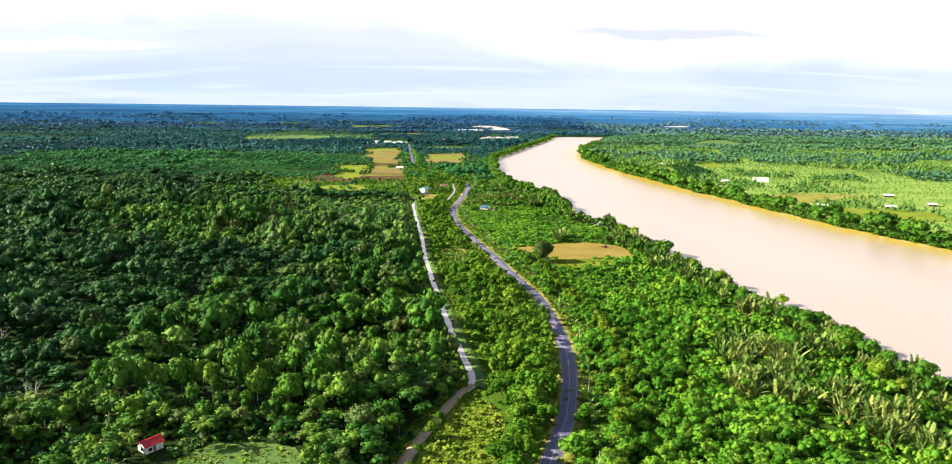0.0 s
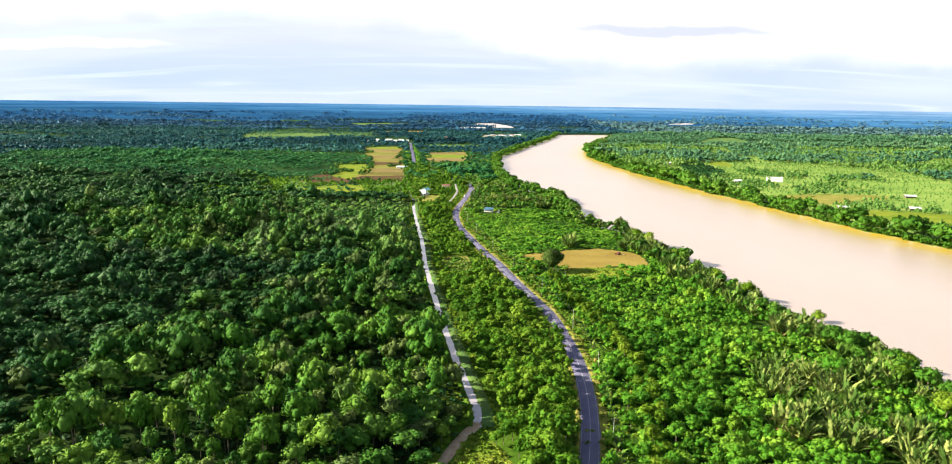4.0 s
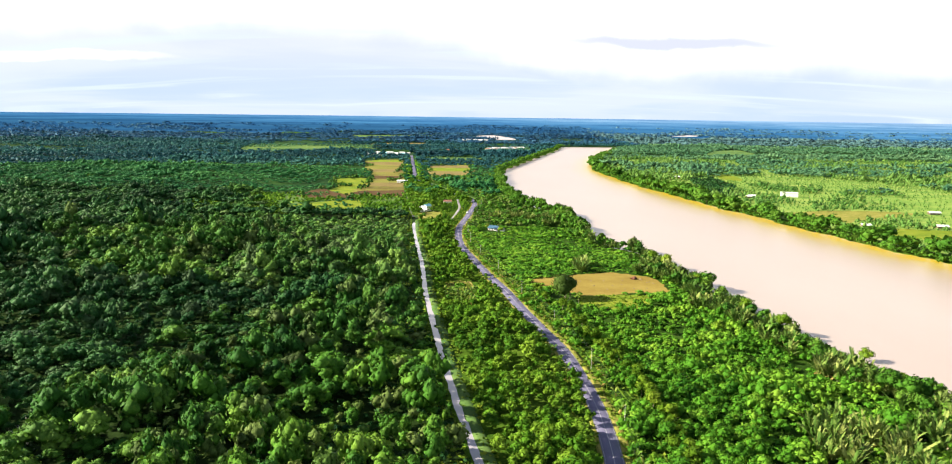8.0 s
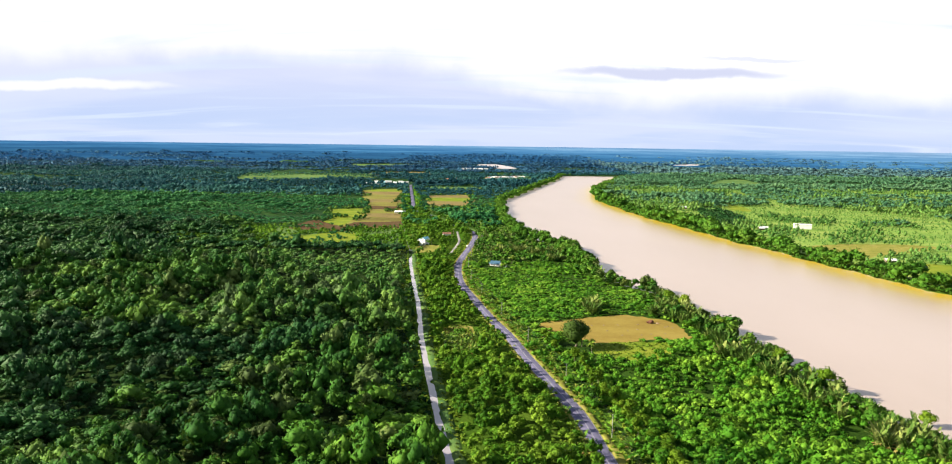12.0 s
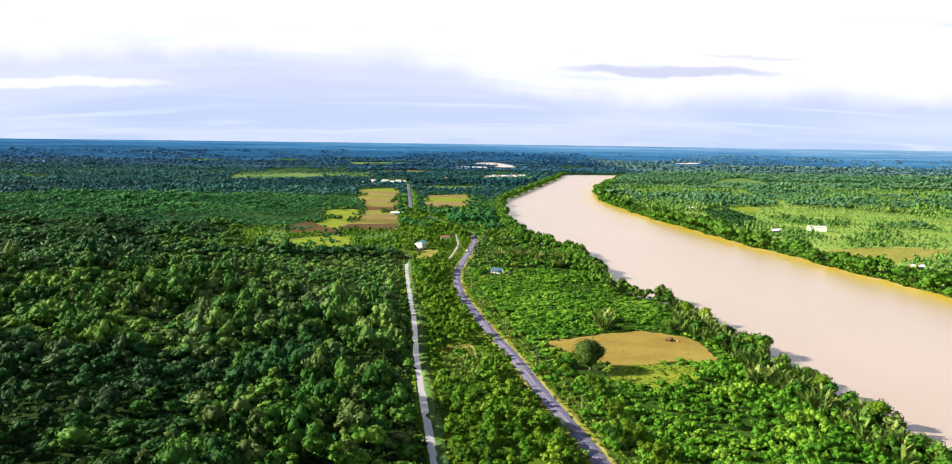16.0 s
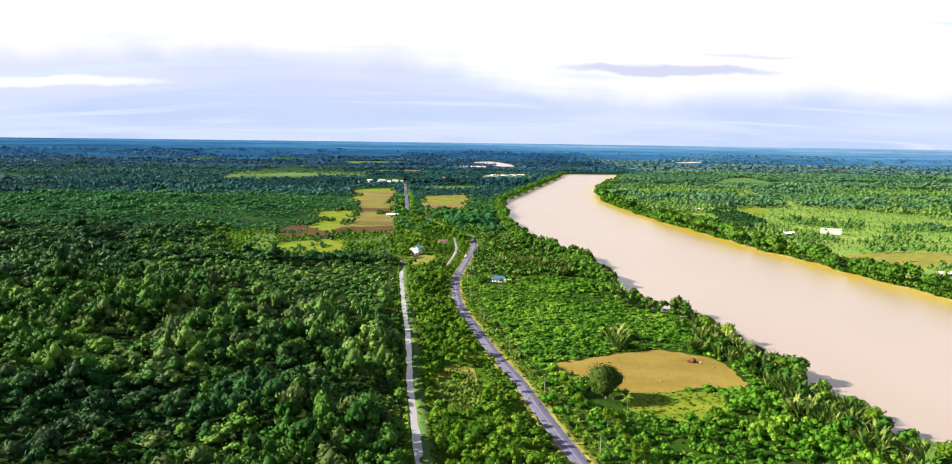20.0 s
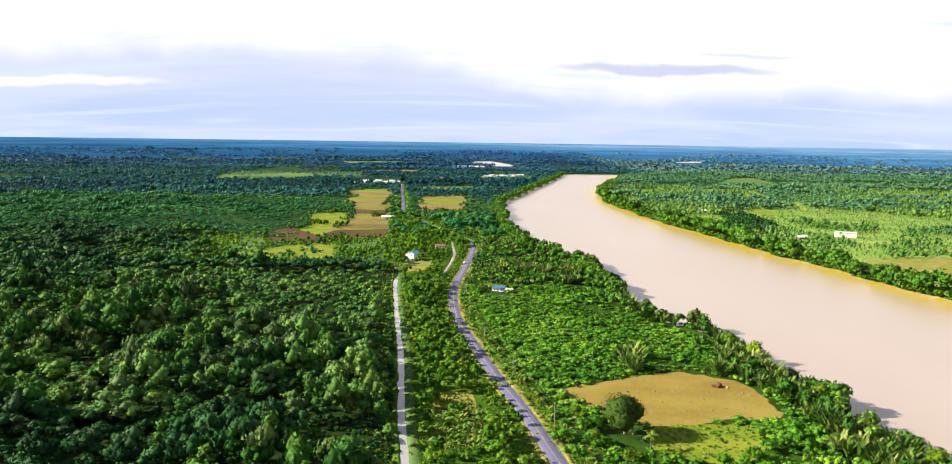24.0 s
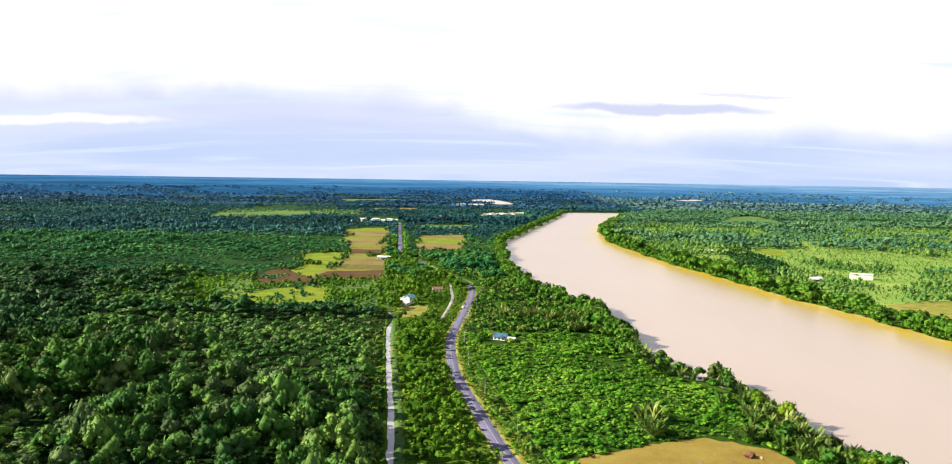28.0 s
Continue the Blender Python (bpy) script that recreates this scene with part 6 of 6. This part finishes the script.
def ribs(w, d, h0, rise, over, step):
    """Raised seams of a sheet roof."""
    bm = bmesh.new()
    y = d / 2 + over
    drop = rise * over / (d / 2)
    for k in np.arange(-w / 2 - over + step, w / 2 + over, step):
        for s in (-1, 1):
            p = [(k - 0.04, s * y, h0 - drop + 0.12), (k + 0.04, s * y, h0 - drop + 0.12), (k + 0.04, 0, h0 + rise + 0.12), (k - 0.04, 0, h0 + rise + 0.12)]
            lo = [bm.verts.new(q) for q in p]
            hi = [bm.verts.new((q[0], q[1], q[2] + 0.06)) for q in p]
            bm.faces.new(hi if s < 0 else hi[::-1])
            for i in range(4):
                bm.faces.new((lo[i], lo[(i + 1) % 4], hi[(i + 1) % 4], hi[i]))
    return bm


def gable_end(d, h0, rise, x, thick=0.15):
    bm = bmesh.new()
    for k, face in ((0, 1), (1, -1)):
        v = [bm.verts.new((x + (k - 0.5) * thick, y, z)) for y, z in ((-d / 2, h0), (d / 2, h0), (0, h0 + rise))]
        bm.faces.new(v if face < 0 else v[::-1])
    return bm


def house(name, x, y, turn, w, d, h, rise, roof, wall, label, category, lift=0.0, windows=3, over=0.6, storeys=1, group="", seams=1.2, door=True):
    """A house: walls, gable ends, sheet roof with seams, windows, a door, and posts where it stands on them."""
    root = new(name)
    tagged(root, label, category, group)
    root.matrix_basis = pose(x, y, 0, 0, 0, turn)
    t = 0.16
    for sx, sy, ax, ay in ((w, t, 0, -d / 2 + t / 2), (w, t, 0, d / 2 - t / 2), (t, d - 2 * t, -w / 2 + t / 2, 0), (t, d - 2 * t, w / 2 - t / 2, 0)):
        part("wall", box((sx, sy, h + (0.3 if lift == 0 else 0)), (ax, ay, lift - (0.3 if lift == 0 else 0))), wall, root)
    part("floor_slab", box((w - 0.4, d - 0.4, 0.15), (0, 0, lift + 0.02)), M["wood"] if lift else M["concrete"], root)
    for s in (-1, 1):
        part("gable", gable_end(d - 0.02, lift + h, rise, s * (w / 2 - t / 2)), wall, root)
    top = part("roof", gable_roof(w, d, lift + h, rise, over), roof, root)
    if seams:
        part("seam", ribs(w, d, lift + h, rise, over, seams), roof, top)
    part("ridge_cap", box((w + 2 * over, 0.35, 0.10), (0, 0, lift + h + rise + 0.09)), roof, top)
    if lift > 0.3:
        for px in np.linspace(-w / 2 + 0.3, w / 2 - 0.3, max(3, int(w / 3))):
            for py in (-d / 2 + 0.3, d / 2 - 0.3):
                part("post", box((0.22, 0.22, lift + 0.3), (px, py, -0.3)), M["wood"], root)
    for f in range(storeys):
        z = lift + h * (f + 0.42) / storeys
        hh = min(1.1, h / storeys * 0.42)
        for k in range(windows):
            px = -w / 2 + w * (k + 0.5) / windows
            if door and f == 0 and k == windows // 2:
                continue
            for sy in (-1, 1):
                win = part("window", box((1.35, 0.06, hh + 0.15), (px, sy * (d / 2 + 0.02), z - hh / 2)), M["wood"], root)
                part("pane", box((1.15, 0.03, hh), (px, sy * (d / 2 + 0.055), z - hh / 2 + 0.07)), M["glass"], win)
        if windows:
            for sx in (-1, 1):
                win = part("window", box((0.06, 1.35, hh + 0.15), (sx * (w / 2 + 0.02), 0, z - hh / 2)), M["wood"], root)
                part("pane", box((0.03, 1.15, hh), (sx * (w / 2 + 0.055), 0, z - hh / 2 + 0.07)), M["glass"], win)
    if door:
        part("door", box((0.95, 0.07, 2.05), (0, -d / 2 - 0.02, lift + 0.05)), M["wood"], root)
        if lift > 0.3:
            n = int(lift / 0.18)
            for k in range(n):
                part("step", box((1.2, 0.28, 0.06), (0, -d / 2 - 0.3 - 0.26 * k, lift - 0.18 * (k + 1))), M["wood"], root)
    return root


def buildings():
    house("hut", -112, 228, 55, 6.4, 5.0, 2.8, 1.3, M["red_roof"], M["white"], "small white hut with a bright red sheet roof among trees", "hut", 0.5, 2, 0.5)
    house("farmhouse", -70.5, 958, 60, 9.5, 6.4, 6.4, 1.8, M["blue_roof"], M["white"], "two-storey white house with a sky blue roof", "house", 0.0, 4, 0.8, 2)
    house("annex", -75.6, 961, 60, 7, 4.4, 5.0, 1.0, M["white_roof"], M["white"], "white annex with a pale sheet roof beside the blue-roofed house", "house", 0.0, 2, 0.6)
    house("lean_to", -73.5, 948.5, 60, 6, 6.0, 2.4, 0.7, M["white_roof"], M["white"], "low lean-to with a pale roof in front of the house", "outbuilding", 0.0, 2, 0.5)
    house("cottage", -48, 1028, 8, 10, 7, 2.8, 1.6, M["rust_roof"], M["white"], "pale cottage with a rusty red sheet roof", "house", 0.8, 3)
    house("bungalow", 10.5, 813, -22, 9, 8, 2.5, 2.0, M["slate_roof"], M["white"], "white bungalow with a slate blue roof among bushes", "house", 0.5, 3, 0.7)
    house("annex", 18.0, 808, -22, 6, 5, 2.2, 0.9, M["grey_roof"], M["white"], "white annex with a pale roof beside the bungalow", "house", 0.2, 3, 0.5)
    house("barn", -139, 1310, -9, 20, 8, 3.2, 1.4, M["white_roof"], M["white"], "long white barn at the edge of the paddy field", "barn", 0.0, 5, 0.5, 1, "", 2.0)
    house("bird_house", 471, 1168, -16, 24, 10, 6.4, 1.0, M["grey_roof"], M["white"], "tall plain white concrete farm building with a low roof", "farm building", 0.0, 0, 0.3, 1, "", 2.0)
    house("house", 408, 1152, -10, 10, 6, 2.8, 1.3, M["grey_roof"], M["white"], "small white house with a zinc roof on the far bank", "house", 0.5, 3, 0.6, 1, "houses on the far bank")
    house("shed", 382, 1466, -12, 18, 9, 3.0, 1.4, M["grey_roof"], M["wood"], "long shed with a pale blue-grey sheet roof behind trees", "shed", 0.8, 4, 0.7, 1, "", 2.0)
    for x, y, a, w, roof in ((576, 982, -8, 13, "grey_roof"), (512, 866, -14, 11, "grey_roof"), (580, 892, -5, 10, "grey_roof"), (429, 868, -12, 11, "grey_roof"),
                             (402, 1146, 0, 7, "white_roof")):
        house("house", x, y, a, w, 7, 2.4, 1.5, M[roof], M["wood"], "low house with a pale sheet roof on the far bank", "house", 0.6, 3, 0.8, 1, "houses on the far bank")
    rng = np.random.default_rng(81)
    # the village up the road, and the settlement by the bend
    for k in range(11):
        x, y = -328 + 11 * k + rng.uniform(-3, 3), 2095 + 45 * (k % 3) + rng.uniform(-14, 14)
        house("village_house", x, y, rng.uniform(-12, 12), rng.uniform(9, 20), 11, 4.6, 2.2, M[("grey_roof", "slate_roof", "white_roof", "grey_roof", "blue_roof")[k % 5]], M["white"],
              "long village house with a pale roof", "house", 0.0, 3, 0.6, 1, "village houses up the road", 0)
    for k in range(16):
        x, y = 14 + 8 * k + rng.uniform(-5, 5), 2480 + 8 * k + rng.uniform(-25, 45)
        house("village_house", x, y, rng.uniform(-20, 20), rng.uniform(12, 22), 10, 5.0, 2.0, M[("rust_roof", "grey_roof", "slate_roof", "white_roof")[k % 4]], M["white"],
              "small house with a sheet roof in the riverside settlement", "house", 0.0, 2, 0.6, 1, "houses of the riverside settlement", 0)
    house("village_hall", -98, 2335, 4, 32, 14, 5.0, 3.2, M["rust_roof"], M["white"], "long hall with a rusty brown roof among trees", "hall", 0.0, 4, 0.8, 1, "", 0)
    for k in range(6):
        house("village_house", -74 + 18 * k + rng.uniform(-4, 4), 3232 + rng.uniform(-18, 18), rng.uniform(-15, 15), rng.uniform(14, 24), 12, 6.0, 2.4, M[("white_roof", "grey_roof")[k % 2]], M["white"],
              "far pale-roofed house before the river bend", "house", 0.0, 2, 0.6, 1, "far houses before the bend", 0)



buildings()


def van():
    root = new("van")
    tagged(root, "white van parked on the verge by the road", "van")
    root.matrix_basis = pose(-19.6, 937, 0.1, 0, 0, 78)
    bm = box((4.9, 1.8, 0.75), (0, 0, 0.35), 0, 0.12)
    part("body", bm, M["car"], root)
    part("cabin", box((3.9, 1.66, 0.85), (-0.35, 0, 1.05), 0, 0.12, 0.88), M["car"], root)
    part("windscreen", box((0.06, 1.35, 0.5), (1.50, 0, 1.22)), M["glass"], root)
    for s in (-1, 1):
        part("side_window", box((2.9, 0.05, 0.45), (-0.4, s * 0.79, 1.28)), M["glass"], root)
        for x in (-1.5, 1.5):
            wheel = part("wheel", tube([(x, s * 0.70, 0.33), (x, s * 0.92, 0.33)], [0.33, 0.33], 14), M["rubber"], root)
            part("rim", tube([(x, s * 0.90, 0.33), (x, s * 0.935, 0.33)], [0.2, 0.18], 10), M["grey_roof"], wheel)
        part("headlight", box((0.05, 0.3, 0.16), (2.45, s * 0.6, 0.72)), M["white"], root)


van()

# ---------------------------------------------------------------- power line


POLES = [(41, 212), (47.5, 275), (53.2, 342), (50.5, 408), (39.4, 474.5), (24.9, 546), (10.7, 611), (-3.1, 675), (-12.5, 738), (-16, 800), (-14, 865), (-7.5, 930), (-2.5, 1000)]


def power_line():
    def pole():
        root = new("power_pole")
        tagged(root, "slim grey concrete power pole with a crossarm", "power pole", "power poles along the road")
        part("shaft", tube([(0, 0, -0.5), (0, 0, 5), (0, 0, 10.2)], [0.14, 0.11, 0.08], 8), M["concrete"], root)
        arm = part("crossarm", box((2.2, 0.12, 0.12), (0, 0.12, 9.5)), M["dark"], root)
        for k in (-1.0, 0.0, 1.0):
            part("insulator", tube([(k, 0.12, 9.6), (k, 0.12, 9.78), (k, 0.12, 9.86)], [0.05, 0.08, 0.03], 7), M["ceramic"], arm)
        part("brace", tube([(0.7, 0.12, 9.5), (0, 0.12, 8.8)], [0.03, 0.03], 5), M["dark"], root)
        return root

    first = pole()
    ends = []
    for k, (x, y) in enumerate(POLES):
        a, b = POLES[max(k - 1, 0)], POLES[min(k + 1, len(POLES) - 1)]
        turn = math.atan2(b[1] - a[1], b[0] - a[0]) - math.pi / 2
        m = pose(x, y, 0, 0, 0, math.degrees(turn))
        if k == 0:
            first.matrix_basis = m
        else:
            copy_thing(first, m)
        ends.append([m @ Vector((o, 0.12, 9.86)) for o in (-1.0, 0.0, 1.0)])
    for p, q in zip(ends, ends[1:]):
        for a, b in zip(p, q):
            pts = [a.lerp(b, t) - Vector((0, 0, 4 * 0.9 * t * (1 - t))) for t in np.linspace(0, 1, 9)]
            ob = part("overhead_cable", tube(pts, [0.018] * 9, 3), M["dark"])
            tagged(ob, "thin dark cable slung between power poles", "cable", "overhead cables", "")


power_line()

# ---------------------------------------------------------------- the mud field's heaps


def heap(name, x, y, size, seed, material, label, category, group=""):
    """A rough heap: a squashed, lumpy ball half in the ground."""
    rng = np.random.default_rng(seed)
    bm = bmesh.new()
    bmesh.ops.create_icosphere(bm, subdivisions=2, radius=1.0)
    for v in bm.verts:
        k = 0.75 + 0.5 * noise.noise(v.co * 1.7 + Vector((seed, 0, 0)))
        v.co = Vector((v.co.x * size[0] * k, v.co.y * size[1] * k, max(v.co.z, -0.3) * size[2] * k))
    ob = part(name, bm, material)
    ob.matrix_basis = pose(x, y, 0.22, 0, 0, rng.uniform(0, 360))
    return tagged(ob, label, category, group)


def heaps():
    heap("brush_heap", 111.0, 596.5, (4.2, 2.4, 2.6), 3, M["brush"], "dark heap of brush and earth on the mud field", "heap")
    heap("earth_heap", 115.5, 595.5, (1.8, 1.2, 0.9), 5, M["dirt"], "low heap of pale earth beside the brush heap", "heap")
    spots = [(78, 575), (91.4, 575.5), (98.5, 579), (85.7, 564.7), (98.3, 566), (105, 568.3), (114.2, 569.2), (87.8, 590.2), (101.6, 592), (78, 588.8), (118.3, 586.2),
             (122.7, 584.7), (120.5, 588), (70, 588)]
    for k, (x, y) in enumerate(spots):
        heap("clod", x, y, (1.25, 0.7, 0.4), 11 + k, M["wood"], "small clod of earth and stubble on the mud field", "clod", "clods on the mud field")


heaps()

# ---------------------------------------------------------------- grass


def tussocks(seed, n):
    rng = np.random.default_rng(seed)
    d = unit(rng.normal(size=(n, 3)) * (1, 1, 0.4) + (0, 0, 0.9))
    p = d * rng.uniform(0.2, 0.6, (n, 1))
    return sprays(rng, p, unit(0.35 * rng.normal(size=(n, 3)) + (0, 0, 1)), 0.5)


def garden():
    """Seedlings in rows on the garden's beds, with bean poles."""
    rng = np.random.default_rng(151)
    x, y = np.meshgrid(np.arange(-28, -9, 1.6), np.arange(559, 584, 0.9))
    x, y = x.ravel() + rng.normal(0, 0.12, x.size), y.ravel() + rng.normal(0, 0.15, x.size)
    ok = inside(x, y, GARDEN) & (rng.uniform(size=len(x)) < 0.45)
    s = rng.uniform(0.26, 0.5, len(x))[ok]
    stand("seedlings", P2, x[ok], y[ok], s * 0.7, s * 0.7, M["grass"], "rows of green vegetable seedlings on brown soil", "seedlings", 152)
    for k in range(26):
        px, py = -27 + (k % 13) * 1.35, 562 + (k // 13) * 9 + rng.normal(0, 0.3)
        ob = part("bean_pole", tube([(0, 0, -0.1), (0.03, 0.02, 1.2), (0.05, 0.03, 2.4)], [0.04, 0.035, 0.025], 5), M["wood"])
        ob.matrix_basis = pose(px, py, 0.15, rng.normal(0, 3), rng.normal(0, 3), 0)
        tagged(ob, "thin wooden bean pole in the vegetable garden", "pole", "bean poles")


garden()


def plank():
    """A weathered tree trunk laid slantwise over the canal."""
    ob = part("log_bridge", tube([(-3.4, -1.2, 0.42), (-1.0, -0.3, 0.48), (1.2, 0.5, 0.46), (3.4, 1.3, 0.40)], [0.24, 0.21, 0.18, 0.13], 8), M["wood"])
    ob.matrix_basis = pose(-51.6, 652, 0)
    tagged(ob, "dark weathered log laid across the narrow canal", "log")


plank()


def grass():
    kinds = [(*tussocks(300 + k, 9), np.zeros((0, 3), int), None) for k in range(4)]
    x, y, rng = scatter(-115, 215, 195, 1050, 2.6, 51)
    near_line = (from_line(x, y, ROAD_L, 14) < 11) | (from_line(x, y, CANAL_L, 14) < 10) | (np.abs(from_line(x, y, TRACK_L, 14)) < 8) | (np.abs(from_line(x, y, DRAIN_L, 12)) < 7)
    near_line |= inside(x, y, GRASS_SLOPE) | inside(x, y, YARD_SOUTH) | inside(x, y, GLADE_NEAR)
    ok = near_line & (np.abs(from_line(x, y, ROAD_L, 14)) > 4.6) & (np.abs(from_line(x, y, CANAL_L, 14)) > 2.9) & (np.abs(from_line(x, y, TRACK_L, 14)) > 2.2)
    ok &= (np.abs(from_line(x, y, DRAIN_L, 12)) > 1.2) & ~inside(x, y, FIELD_NEAR) & (rng.uniform(size=len(x)) < 0.8)
    x, y = x[ok], y[ok]
    s = rng.uniform(0.6, 1.5, len(x))
    fx, fy, frng = scatter(-106, 14, 196, 292, 1.35, 57)
    k = (inside(fx, fy, GRASS_SLOPE) | inside(fx, fy, YARD_SOUTH)) & (np.abs(from_line(fx, fy, TRACK_L, 14)) > 2.2)
    x, y = np.concatenate([x, fx[k]]), np.concatenate([y, fy[k]])
    s = np.concatenate([s, frng.uniform(0.4, 0.9, k.sum())])
    stand("grass", kinds, x, y, s * 1.3, s, M["grass"], "tufts of yellow-green grass beside the road, canal and track", "grass", 52, -0.15)
    # low bushes on the slope by the track
    x, y, rng = scatter(-30, 16, 200, 290, 2.7, 53)
    ok = inside(x, y, GRASS_SLOPE) & (np.abs(from_line(x, y, TRACK_L, 14)) > 3.5) & (rng.uniform(size=len(x)) < 0.85)
    s = rng.uniform(0.3, 0.75, len(x))[ok]
    stand("slope_bushes", S1, x[ok], y[ok], s, s * 0.8, M["grass"], "low yellow-green bushes on the grassy slope", "bushes", 54)


grass()
